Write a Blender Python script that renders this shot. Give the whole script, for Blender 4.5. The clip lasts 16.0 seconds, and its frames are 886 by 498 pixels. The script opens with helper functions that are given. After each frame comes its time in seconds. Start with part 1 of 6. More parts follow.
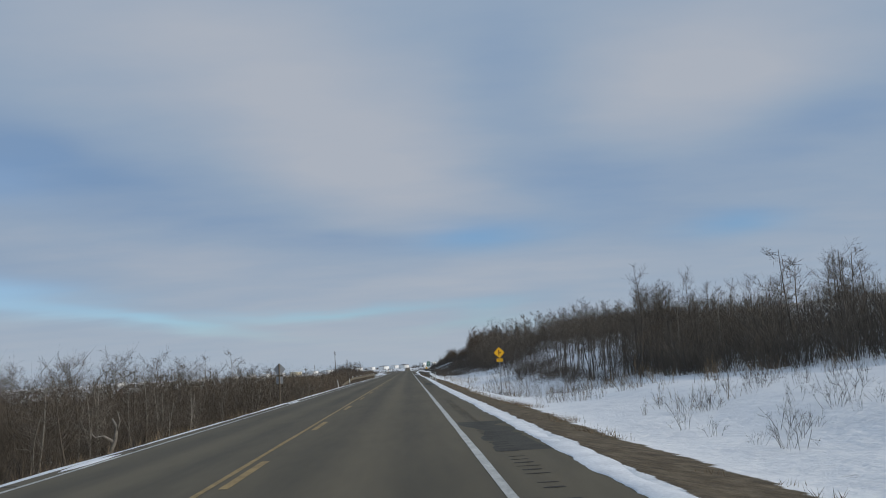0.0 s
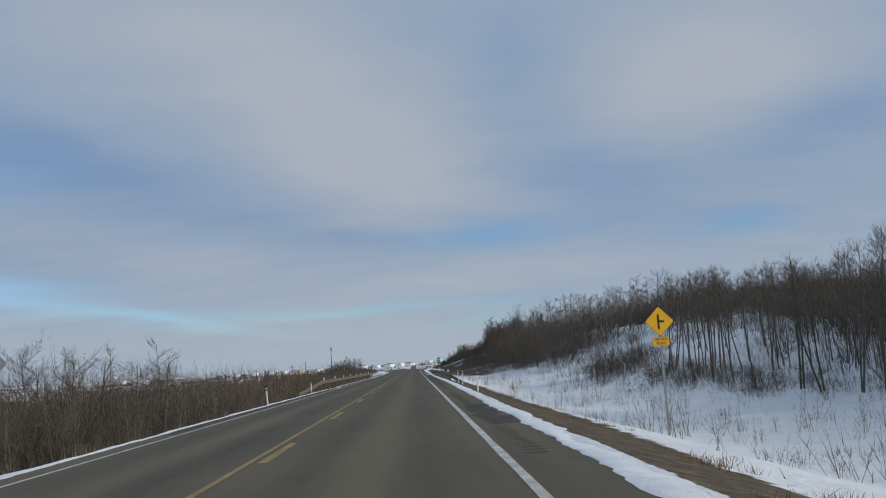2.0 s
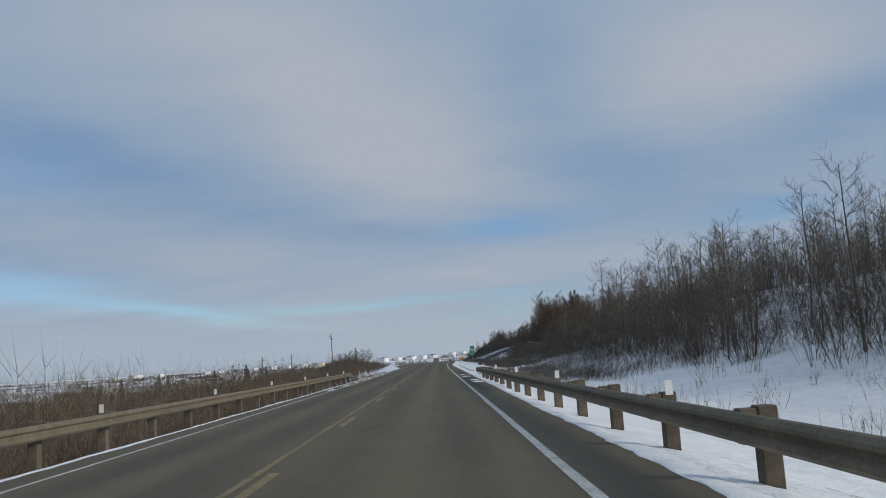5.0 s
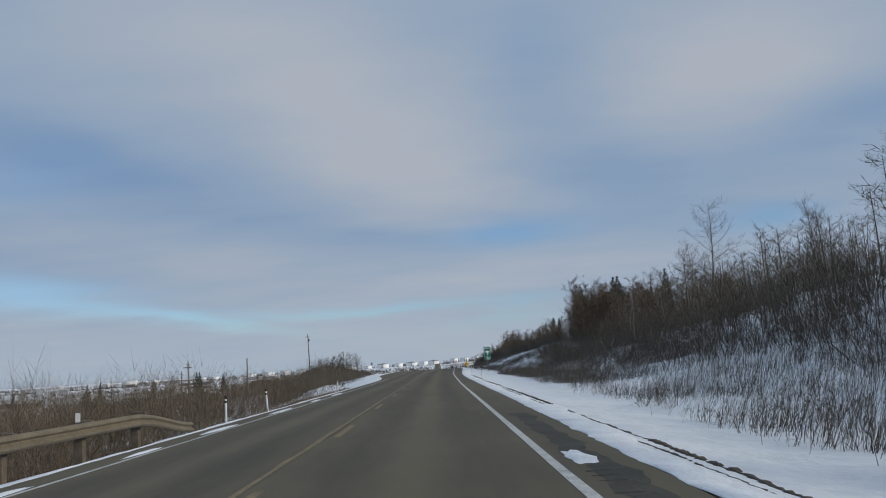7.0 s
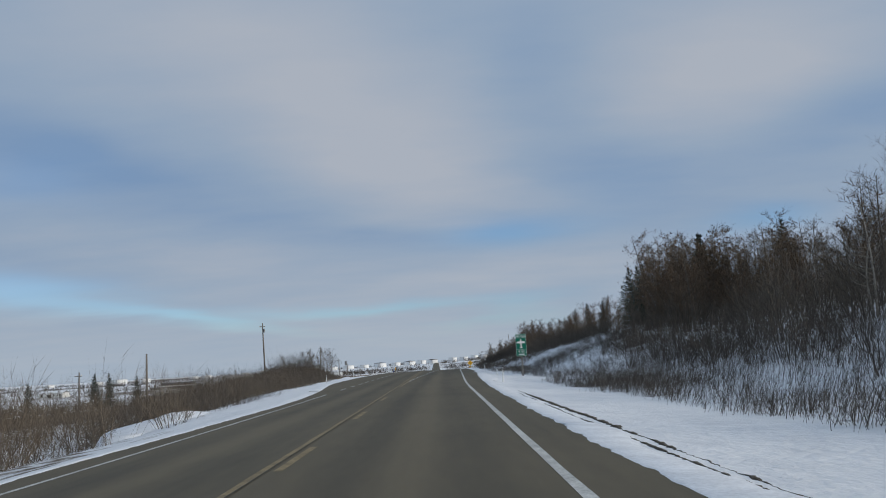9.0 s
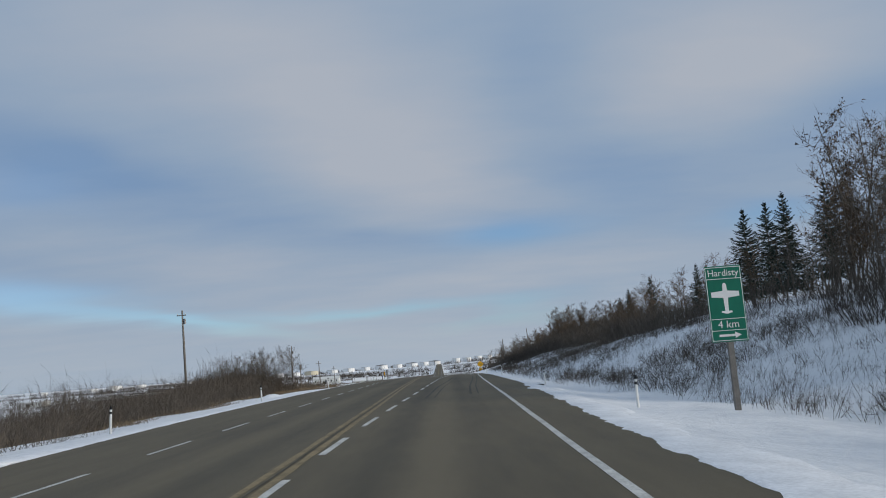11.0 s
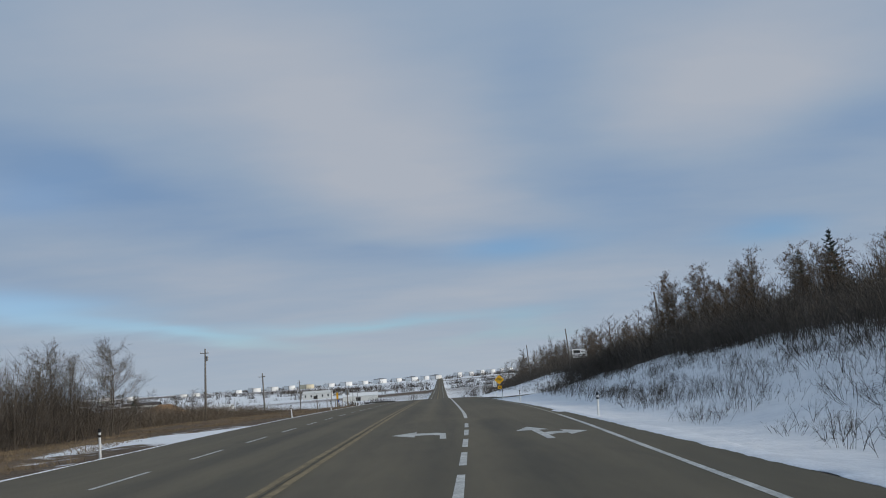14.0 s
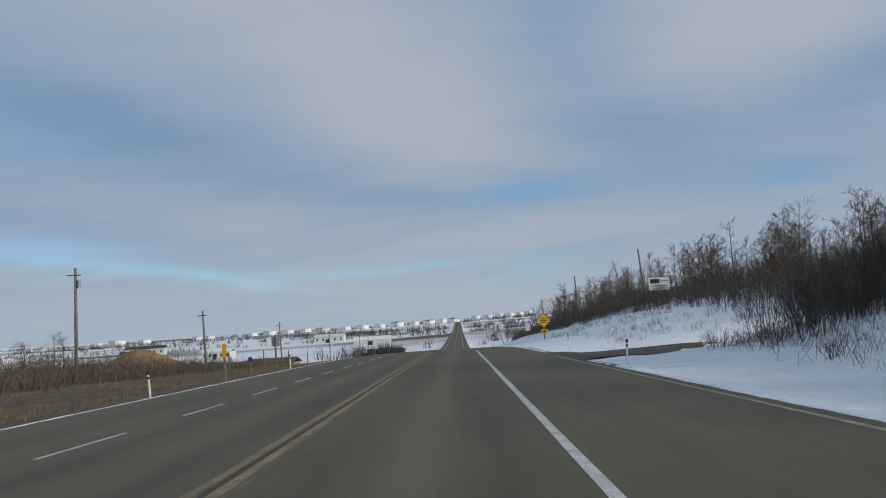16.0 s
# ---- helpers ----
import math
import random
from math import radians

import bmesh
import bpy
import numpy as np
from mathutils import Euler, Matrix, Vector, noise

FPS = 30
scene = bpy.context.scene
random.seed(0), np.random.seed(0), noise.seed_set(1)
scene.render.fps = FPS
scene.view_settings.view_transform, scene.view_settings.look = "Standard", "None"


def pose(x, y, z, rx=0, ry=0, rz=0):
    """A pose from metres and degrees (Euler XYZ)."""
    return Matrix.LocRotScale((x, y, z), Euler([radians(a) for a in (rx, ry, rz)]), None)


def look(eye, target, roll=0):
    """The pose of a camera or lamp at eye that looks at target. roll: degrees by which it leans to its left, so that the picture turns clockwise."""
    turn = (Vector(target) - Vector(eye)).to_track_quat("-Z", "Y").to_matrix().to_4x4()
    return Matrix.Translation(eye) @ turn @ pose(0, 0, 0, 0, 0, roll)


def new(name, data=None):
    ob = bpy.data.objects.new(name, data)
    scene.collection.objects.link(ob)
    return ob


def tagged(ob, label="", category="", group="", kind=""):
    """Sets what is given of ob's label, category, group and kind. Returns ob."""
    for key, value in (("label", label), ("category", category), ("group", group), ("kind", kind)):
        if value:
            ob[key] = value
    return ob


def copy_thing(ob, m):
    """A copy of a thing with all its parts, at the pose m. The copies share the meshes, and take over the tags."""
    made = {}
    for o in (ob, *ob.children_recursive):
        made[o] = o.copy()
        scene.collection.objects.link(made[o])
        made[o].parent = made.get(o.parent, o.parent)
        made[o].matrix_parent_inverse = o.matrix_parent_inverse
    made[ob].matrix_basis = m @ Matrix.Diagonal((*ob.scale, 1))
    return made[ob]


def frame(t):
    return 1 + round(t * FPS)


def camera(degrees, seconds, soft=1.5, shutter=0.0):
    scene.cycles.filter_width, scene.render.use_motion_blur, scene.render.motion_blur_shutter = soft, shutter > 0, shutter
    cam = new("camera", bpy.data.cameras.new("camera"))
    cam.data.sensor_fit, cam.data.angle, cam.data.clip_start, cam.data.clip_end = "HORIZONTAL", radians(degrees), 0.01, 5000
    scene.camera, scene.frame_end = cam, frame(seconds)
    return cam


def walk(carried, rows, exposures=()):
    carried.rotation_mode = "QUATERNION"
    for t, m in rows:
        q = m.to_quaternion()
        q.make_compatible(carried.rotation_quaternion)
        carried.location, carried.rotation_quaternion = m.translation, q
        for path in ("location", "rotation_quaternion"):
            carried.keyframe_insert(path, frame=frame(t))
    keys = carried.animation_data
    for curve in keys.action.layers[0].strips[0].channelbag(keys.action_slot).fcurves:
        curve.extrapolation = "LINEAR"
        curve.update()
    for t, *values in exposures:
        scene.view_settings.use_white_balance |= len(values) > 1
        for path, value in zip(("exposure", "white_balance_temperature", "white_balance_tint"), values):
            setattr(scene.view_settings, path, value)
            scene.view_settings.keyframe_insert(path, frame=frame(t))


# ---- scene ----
cam = camera(57.0, 16.0, soft=1.0)
PATH = [
    (0, (2.634, 2.578, 1.397), (2.7331, 4.5544, 1.6810), -3.37),
    (0.5, (2.584, 14.531, 1.384), (2.7007, 16.5078, 1.6600), -3.35),
    (1, (2.533, 26.944, 1.371), (2.6496, 28.9208, 1.6513), -3.34),
    (1.5, (2.506, 39.545, 1.329), (2.6122, 41.5225, 1.6083), -3.33),
    (2, (2.479, 51.789, 1.286), (2.5633, 53.7675, 1.5659), -3.32),
    (2.5, (2.435, 64.130, 1.318), (2.4932, 66.1101, 1.5930), -2.90),
    (3, (2.450, 77.282, 1.304), (2.4911, 79.2626, 1.5796), -2.58),
    (3.5, (2.375, 90.234, 1.285), (2.4053, 92.2157, 1.5531), -2.69),
    (4, (2.322, 103.039, 1.283), (2.3529, 105.0213, 1.5472), -3.43),
    (6.5, (2.279, 166.091, 1.321), (2.3101, 168.0723, 1.5927), -3.72),
    (7, (2.280, 179.692, 1.303), (2.3078, 181.6722, 1.5825), -3.54),
    (7.5, (2.280, 193.552, 1.285), (2.3085, 195.5325, 1.5622), -3.36),
    (8, (2.280, 207.704, 1.285), (2.3097, 209.6844, 1.5635), -3.36),
    (10.5, (2.530, 276.499, 1.499), (2.5606, 278.4797, 1.7740), -3.50),
    (11, (2.414, 289.454, 1.526), (2.4417, 291.4337, 1.8062), -4.20),
    (11.5, (2.516, 301.381, 1.556), (2.5488, 303.3603, 1.8429), -4.50),
    (12, (2.451, 313.902, 1.612), (2.4848, 315.8792, 1.9103), -4.30),
    (12.5, (2.315, 326.706, 1.672), (2.3499, 328.6827, 1.9764), -3.90),
    (13, (2.374, 338.417, 1.721), (2.4103, 340.3922, 2.0315), -3.70),
    (13.5, (2.232, 350.885, 1.738), (2.2654, 352.8595, 2.0573), -3.60),
    (14, (2.581, 363.285, 1.752), (2.6058, 365.2597, 2.0662), -3.70),
    (14.5, (2.537, 376.593, 1.709), (2.5478, 378.5708, 2.0064), -4.20),
    (15, (2.691, 388.776, 1.637), (2.6810, 390.7637, 1.8611), -4.30),
    (15.5, (2.560, 401.347, 1.538), (2.5380, 403.3394, 1.7293), -4.20),
    (16, (2.436, 413.748, 1.359), (2.4083, 415.7399, 1.5412), -3.50),
]
walk(cam, [(t, look(eye, target, roll)) for t, eye, target, roll in PATH])

# ---- sky, sun, exposure ----
scene.view_settings.exposure = 0.0
SUN_AZ, SUN_EL = radians(112), radians(21)  # clockwise from the road's heading, and above the horizon


def node(nt, kind, x=0, y=0, **props):
    n = nt.nodes.new(kind)
    n.location = (x, y)
    for k, v in props.items():
        setattr(n, k, v)
    return n


def build_world():
    w = bpy.data.worlds.new("winter_sky")
    scene.world = w
    w.use_nodes = True
    nt = w.node_tree
    nt.nodes.clear()
    L = nt.links.new
    out = node(nt, "ShaderNodeOutputWorld")
    bg = node(nt, "ShaderNodeBackground")
    L(bg.outputs[0], out.inputs[0])
    sky = node(nt, "ShaderNodeTexSky")
    sky.sky_type = "NISHITA"
    sky.sun_disc = False
    sky.sun_elevation, sky.sun_rotation = SUN_EL, SUN_AZ
    sky.altitude, sky.air_density, sky.dust_density, sky.ozone_density = 650, 1.0, 0.6, 1.4
    scale = node(nt, "ShaderNodeVectorMath", operation="MULTIPLY")
    scale.inputs[1].default_value = (0.070, 0.094, 0.120)
    L(sky.outputs[0], scale.inputs[0])
    tc = node(nt, "ShaderNodeTexCoord")
    sep = node(nt, "ShaderNodeSeparateXYZ")
    L(tc.outputs["Generated"], sep.inputs[0])

    def math1(op, a, b=None):
        m = node(nt, "ShaderNodeMath", operation=op)
        for k, v in enumerate((a, b)):
            if v is None:
                continue
            if isinstance(v, (int, float)):
                m.inputs[k].default_value = v
            else:
                L(v, m.inputs[k])
        return m.outputs[0]

    up = math1("MAXIMUM", sep.outputs[2], 0.0)
    div = math1("ADD", up, 0.10)
    px, py = math1("DIVIDE", sep.outputs[0], div), math1("DIVIDE", sep.outputs[1], div)
    comb = node(nt, "ShaderNodeCombineXYZ")
    L(px, comb.inputs[0]), L(py, comb.inputs[1])

    def noise_of(scale_, detail, rough, off, stretch=(1, 1, 1)):
        mp = node(nt, "ShaderNodeMapping")
        mp.inputs["Location"].default_value = off
        mp.inputs["Scale"].default_value = stretch
        L(comb.outputs[0], mp.inputs[0])
        n = node(nt, "ShaderNodeTexNoise")
        n.inputs["Scale"].default_value, n.inputs["Detail"].default_value, n.inputs["Roughness"].default_value = scale_, detail, rough
        L(mp.outputs[0], n.inputs[0])
        return n.outputs[0]

    big = noise_of(0.62, 3, 0.45, (3.1, 0.4, 0), (1.0, 0.8, 1))
    fine = noise_of(2.6, 6, 0.55, (7.3, 2.2, 0), (0.7, 1.25, 1))
    swirl = noise_of(1.1, 4, 0.5, (1.7, 5.2, 0), (0.8, 1.0, 1))
    # azimuth and elevation, bent a little so that no cloud has a drawn outline
    az = math1("ADD", math1("ARCTAN2", sep.outputs[0], sep.outputs[1]), math1("MULTIPLY", math1("ADD", swirl, -0.5), radians(8)))
    el = math1("ADD", math1("ARCSINE", sep.outputs[2]), math1("MULTIPLY", math1("ADD", big, -0.5), radians(2.2)))

    def patch(a0, e0, wa, we, tilt, wobble=0.0):
        """A soft-edged cloud or gap: centre, half widths and tilt, in degrees."""
        da = math1("ADD", az, -radians(a0))
        de = math1("ADD", el, -radians(e0))
        if wobble:
            de = math1("ADD", de, math1("MULTIPLY", math1("ADD", fine, -0.5), radians(wobble)))
        c, sn = math.cos(radians(tilt)), math.sin(radians(tilt))
        u = math1("MULTIPLY", math1("ADD", math1("MULTIPLY", da, c), math1("MULTIPLY", de, sn)), 1 / radians(wa))
        v = math1("MULTIPLY", math1("SUBTRACT", math1("MULTIPLY", de, c), math1("MULTIPLY", da, sn)), 1 / radians(we))
        return math1("EXPONENT", math1("MULTIPLY", math1("ADD", math1("MULTIPLY", u, u), math1("MULTIPLY", v, v)), -1.0))

    # thickness of the deck: grey-mauve where thick, dull blue where thin
    dens = math1("ADD", math1("MULTIPLY", math1("ADD", big, -0.5), 0.7), math1("MULTIPLY", math1("ADD", fine, -0.5), 0.42))
    dens = math1("ADD", dens, 0.50)
    for a0, e0, wa, we, tilt, amount in ((-9.2, 20.1, 14.3, 5.2, -21, 0.42), (-1.1, 12.9, 6.7, 3.0, -13, 0.28), (23.0, 18.6, 9.1, 4.8, -1, 0.42), (-24.2, 22.2, 8.7, 3.6, 6, 0.10), (9.2, 19.5, 4.4, 6.0, 17, -0.22),
                                         (13.8, 12.9, 6.0, 2.8, -16, -0.34), (-25.5, 14.7, 10.3, 2.2, -12, -0.26), (-16.8, 12.5, 10.3, 2.4, -14, -0.18), (28.2, 13.6, 6.7, 1.6, 2, -0.22), (-17.2, 8.2, 10.3, 1.4, -5, 0.16),
                                         (6.9, 6.1, 10.3, 1.3, 1, 0.32), (-4.9, 9.2, 6.7, 1.0, -7, -0.16), (-24.1, 7.7, 6.3, 1.6, 0, -0.12), (8.9, 1.6, 19.8, 2.0, -4, 0.22), (-20, 2.4, 12, 1.2, 0, 0.10)):
        dens = math1("ADD", dens, math1("MULTIPLY", patch(a0, e0, wa, we, tilt), amount))
    ramp = node(nt, "ShaderNodeValToRGB")
    stops = ((0.05, (0.195, 0.300, 0.468, 1)), (0.5, (0.287, 0.371, 0.490, 1)), (0.95, (0.398, 0.438, 0.508, 1)))
    ramp.color_ramp.elements.new(0.5)
    for e, (at, colour) in zip(ramp.color_ramp.elements, stops):
        e.position, e.color = at, colour
    L(dens, ramp.inputs[0])
    low = node(nt, "ShaderNodeMapRange")  # the lowest clouds are paler
    low.inputs["From Min"].default_value, low.inputs["From Max"].default_value = 0.0, 0.15
    low.inputs["To Min"].default_value, low.inputs["To Max"].default_value = 0.62, 0.0
    L(sep.outputs[2], low.inputs[0])
    pale = node(nt, "ShaderNodeMix", data_type="RGBA")
    pale.inputs[7].default_value = (0.422, 0.478, 0.540, 1)
    L(low.outputs[0], pale.inputs[0]), L(ramp.outputs[0], pale.inputs[6])
    # breaks through which the clear sky shows
    gaps = math1("MULTIPLY", math1("MAXIMUM", math1("SUBTRACT", 0.36, big), 0.0), 2.0)
    for a0, e0, wa, we, tilt, amount in ((6.1, 8.8, 5.2, 1.1, 0, 0.72), (22.2, 8.3, 3.4, 0.8, 1, 0.65), (-26.7, 6.0, 6.0, 1.0, -5, 0.52), (-17.3, 4.0, 7.5, 0.45, -8, 0.55), (-4.7, 4.2, 9.1, 0.40, 0, 0.64),
                                         (6.3, 3.7, 2.8, 0.6, 2, 0.34), (-28.1, 12.6, 4.8, 1.6, 3, 0.16), (12.8, 11.4, 4.8, 2.0, -6, 0.14), (3.5, 2.6, 3.6, 0.4, 4, 0.22)):
        gaps = math1("ADD", gaps, math1("MULTIPLY", patch(a0, e0, wa, we, tilt, 0.5), amount))
    mix = node(nt, "ShaderNodeMix", data_type="RGBA")
    L(math1("MINIMUM", gaps, 0.75), mix.inputs[0]), L(pale.outputs[2], mix.inputs[6]), L(scale.outputs[0], mix.inputs[7])
    L(mix.outputs[2], bg.inputs[0])
    bg.inputs[1].default_value = 1.0


build_world()
sun = new("sun", bpy.data.lights.new("sun", "SUN"))
sun.data.energy, sun.data.angle, sun.data.color = 2.25, radians(10), (1.0, 0.92, 0.80)
sun.matrix_world = look((0, 0, 0), (-math.sin(SUN_AZ) * math.cos(SUN_EL), -math.cos(SUN_AZ) * math.cos(SUN_EL), -math.sin(SUN_EL)))


# ---- materials ----
def material(name, color, rough=0.8, metal=0.0, var=0.25, scale=3.0, bump=0.0, bump_scale=40.0, spec=0.3, island=0.0, objrand=0.0):
    """A surface with two sizes of colour variation and fine relief; sizes in metres."""
    m = bpy.data.materials.new(name)
    m.use_nodes = True
    nt = m.node_tree
    b = nt.nodes["Principled BSDF"]
    b.inputs["Roughness"].default_value, b.inputs["Metallic"].default_value = rough, metal
    b.inputs["Specular IOR Level"].default_value = spec
    L = nt.links.new
    tc = node(nt, "ShaderNodeTexCoord")
    n1 = node(nt, "ShaderNodeTexNoise")
    n1.inputs["Scale"].default_value, n1.inputs["Detail"].default_value = 1 / scale * 3, 4
    n2 = node(nt, "ShaderNodeTexNoise")
    n2.inputs["Scale"].default_value, n2.inputs["Detail"].default_value = 30 / scale, 3
    L(tc.outputs["Object"], n1.inputs[0]), L(tc.outputs["Object"], n2.inputs[0])
    add = node(nt, "ShaderNodeMath", operation="ADD")
    L(n1.outputs[0], add.inputs[0]), L(n2.outputs[0], add.inputs[1])
    val = node(nt, "ShaderNodeMapRange")
    val.inputs["From Min"].default_value, val.inputs["From Max"].default_value = 0.7, 1.3
    val.inputs["To Min"].default_value, val.inputs["To Max"].default_value = 1 - var, 1 + var
    L(add.outputs[0], val.inputs[0])
    v = val.outputs[0]
    for kind, amount in (("island", island), ("objrand", objrand)):
        if amount:
            if kind == "island":
                r = node(nt, "ShaderNodeNewGeometry").outputs["Random Per Island"]
            else:
                r = node(nt, "ShaderNodeObjectInfo").outputs["Random"]
            mr = node(nt, "ShaderNodeMapRange")
            mr.inputs["To Min"].default_value, mr.inputs["To Max"].default_value = 1 - amount, 1 + amount
            L(r, mr.inputs[0])
            mu = node(nt, "ShaderNodeMath", operation="MULTIPLY")
            L(v, mu.inputs[0]), L(mr.outputs[0], mu.inputs[1])
            v = mu.outputs[0]
    sc = node(nt, "ShaderNodeVectorMath", operation="SCALE")
    sc.inputs[0].default_value = color
    L(v, sc.inputs["Scale"])
    L(sc.outputs[0], b.inputs["Base Color"])
    if bump:
        nb = node(nt, "ShaderNodeTexNoise")
        nb.inputs["Scale"].default_value, nb.inputs["Detail"].default_value = bump_scale, 4
        L(tc.outputs["Object"], nb.inputs[0])
        bp = node(nt, "ShaderNodeBump")
        bp.inputs["Strength"].default_value, bp.inputs["Distance"].default_value = bump, 0.02
        L(nb.outputs[0], bp.inputs["Height"]), L(bp.outputs[0], b.inputs["Normal"])
    return m


def ground_material():
    """Snow, bare gravel and dead grass, by the 'bare' and 'grass' cover stored on the sheet, with ragged edges."""
    m = bpy.data.materials.new("ground_cover")
    m.use_nodes = True
    nt = m.node_tree
    L = nt.links.new
    b = nt.nodes["Principled BSDF"]
    b.inputs["Roughness"].default_value, b.inputs["Specular IOR Level"].default_value = 0.85, 0.15
    tc = node(nt, "ShaderNodeTexCoord")

    def noise_n(scale, detail=5, rough=0.6):
        n = node(nt, "ShaderNodeTexNoise")
        n.inputs["Scale"].default_value, n.inputs["Detail"].default_value, n.inputs["Roughness"].default_value = scale, detail, rough
        L(tc.outputs["Object"], n.inputs[0])
        return n.outputs[0]

    def ramp(src, *stops):
        r = node(nt, "ShaderNodeValToRGB")
        els = r.color_ramp.elements
        while len(els) < len(stops):
            els.new(0.5)
        for e, (p, c) in zip(els, stops):
            e.position, e.color = p, (*c, 1)
        L(src, r.inputs[0])
        return r.outputs[0]

    snow = ramp(noise_n(0.9, 8, 0.68), (0.3, (0.70, 0.72, 0.745)), (0.5, (0.80, 0.815, 0.83)), (0.72, (0.86, 0.87, 0.88)))
    gravel = ramp(noise_n(2.5), (0.25, (0.06, 0.047, 0.031)), (0.5, (0.115, 0.090, 0.058)), (0.8, (0.22, 0.178, 0.125)))
    grass = ramp(noise_n(1.6), (0.2, (0.055, 0.042, 0.03)), (0.5, (0.125, 0.09, 0.06)), (0.85, (0.22, 0.165, 0.11)))

    def cover(name, lo, hi, n_scale, amount):
        a = node(nt, "ShaderNodeAttribute", attribute_name=name)
        n = noise_n(n_scale, 6, 0.65)
        s = node(nt, "ShaderNodeMath", operation="MULTIPLY_ADD")
        L(n, s.inputs[0])
        s.inputs[1].default_value, s.inputs[2].default_value = amount, -amount / 2
        t = node(nt, "ShaderNodeMath", operation="ADD")
        L(a.outputs["Fac"], t.inputs[0]), L(s.outputs[0], t.inputs[1])
        r = node(nt, "ShaderNodeMapRange")
        r.interpolation_type = "SMOOTHSTEP"
        r.inputs["From Min"].default_value, r.inputs["From Max"].default_value = lo, hi
        L(t.outputs[0], r.inputs[0])
        return r.outputs[0]

    m1 = node(nt, "ShaderNodeMix", data_type="RGBA")
    L(cover("grass", 0.42, 0.58, 0.9, 0.9), m1.inputs[0]), L(snow, m1.inputs[6]), L(grass, m1.inputs[7])
    m2 = node(nt, "ShaderNodeMix", data_type="RGBA")
    L(cover("bare", 0.43, 0.55, 1.1, 1.15), m2.inputs[0]), L(m1.outputs[2], m2.inputs[6]), L(gravel, m2.inputs[7])
    L(m2.outputs[2], b.inputs["Base Color"])
    bp = node(nt, "ShaderNodeBump")
    bp.inputs["Strength"].default_value, bp.inputs["Distance"].default_value = 0.9, 0.10
    L(noise_n(3.0, 7, 0.6), bp.inputs["Height"]), L(bp.outputs[0], b.inputs["Normal"])
    return m


def asphalt_material():
    """Worn chip-seal: darker wheel tracks along the lanes, pale dust between, fine stone grain."""
    m = bpy.data.materials.new("asphalt")
    m.use_nodes = True
    nt = m.node_tree
    L = nt.links.new
    b = nt.nodes["Principled BSDF"]
    b.inputs["Roughness"].default_value, b.inputs["Specular IOR Level"].default_value = 0.78, 0.25
    tc = node(nt, "ShaderNodeTexCoord")

    def noise_n(scale, stretch, detail=4):
        mp = node(nt, "ShaderNodeMapping")
        mp.inputs["Scale"].default_value = stretch
        L(tc.outputs["Object"], mp.inputs[0])
        n = node(nt, "ShaderNodeTexNoise")
        n.inputs["Scale"].default_value, n.inputs["Detail"].default_value = scale, detail
        L(mp.outputs[0], n.inputs[0])
        return n.outputs[0]

    a = node(nt, "ShaderNodeAttribute", attribute_name="dust")
    streak = noise_n(1.2, (1, 0.02, 1))
    blot = noise_n(0.35, (1, 0.35, 1))
    grain = noise_n(60, (1, 1, 1), 2)
    s = node(nt, "ShaderNodeMath", operation="MULTIPLY_ADD")
    L(streak, s.inputs[0])
    s.inputs[1].default_value, s.inputs[2].default_value = 0.5, -0.25
    s2 = node(nt, "ShaderNodeMath", operation="MULTIPLY_ADD")
    L(blot, s2.inputs[0])
    s2.inputs[1].default_value = 0.5
    L(s.outputs[0], s2.inputs[2])
    s3 = node(nt, "ShaderNodeMath", operation="ADD")
    L(s2.outputs[0], s3.inputs[0]), L(a.outputs["Fac"], s3.inputs[1])
    s4 = node(nt, "ShaderNodeMath", operation="MULTIPLY_ADD")
    L(grain, s4.inputs[0])
    s4.inputs[1].default_value = 0.35
    L(s3.outputs[0], s4.inputs[2])
    r = node(nt, "ShaderNodeValToRGB")
    for e, (p, c) in zip(r.color_ramp.elements, ((0.15, (0.040, 0.037, 0.028, 1)), (1.0, (0.146, 0.122, 0.079, 1)))):
        e.position, e.color = min(p, 1), c
    mott = node(nt, "ShaderNodeMath", operation="MULTIPLY_ADD")
    L(noise_n(4.0, (1, 0.15, 1), 6), mott.inputs[0])
    mott.inputs[1].default_value, mott.inputs[2].default_value = 0.34, -0.17
    s5 = node(nt, "ShaderNodeMath", operation="ADD")
    L(s4.outputs[0], s5.inputs[0]), L(mott.outputs[0], s5.inputs[1])
    L(s5.outputs[0], r.inputs[0])
    L(r.outputs[0], b.inputs["Base Color"])
    bp = node(nt, "ShaderNodeBump")
    bp.inputs["Strength"].default_value, bp.inputs["Distance"].default_value = 0.35, 0.01
    L(grain, bp.inputs["Height"]), L(bp.outputs[0], b.inputs["Normal"])
    return m


MAT_GROUND = ground_material()
MAT_ASPHALT = asphalt_material()
MAT_PATCH = material("dark_asphalt_patch", (0.062, 0.056, 0.042), 0.8, var=0.35, scale=2, bump=0.3)
MAT_WHITE_LINE = material("worn_white_paint", (0.50, 0.50, 0.47), 0.7, var=0.35, scale=1.2)
MAT_DIRTY_LINE = material("dirty_edge_paint", (0.30, 0.275, 0.22), 0.8, var=0.4, scale=1.2)
MAT_YELLOW_LINE = material("worn_yellow_paint", (0.31, 0.215, 0.088), 0.7, var=0.4, scale=1.2)
MAT_YELLOW_FADED = material("faded_yellow_paint", (0.22, 0.168, 0.088), 0.75, var=0.45, scale=1.0)
MAT_STAIN = material("yellow_stained_asphalt", (0.125, 0.104, 0.064), 0.8, var=0.35, scale=1.5)
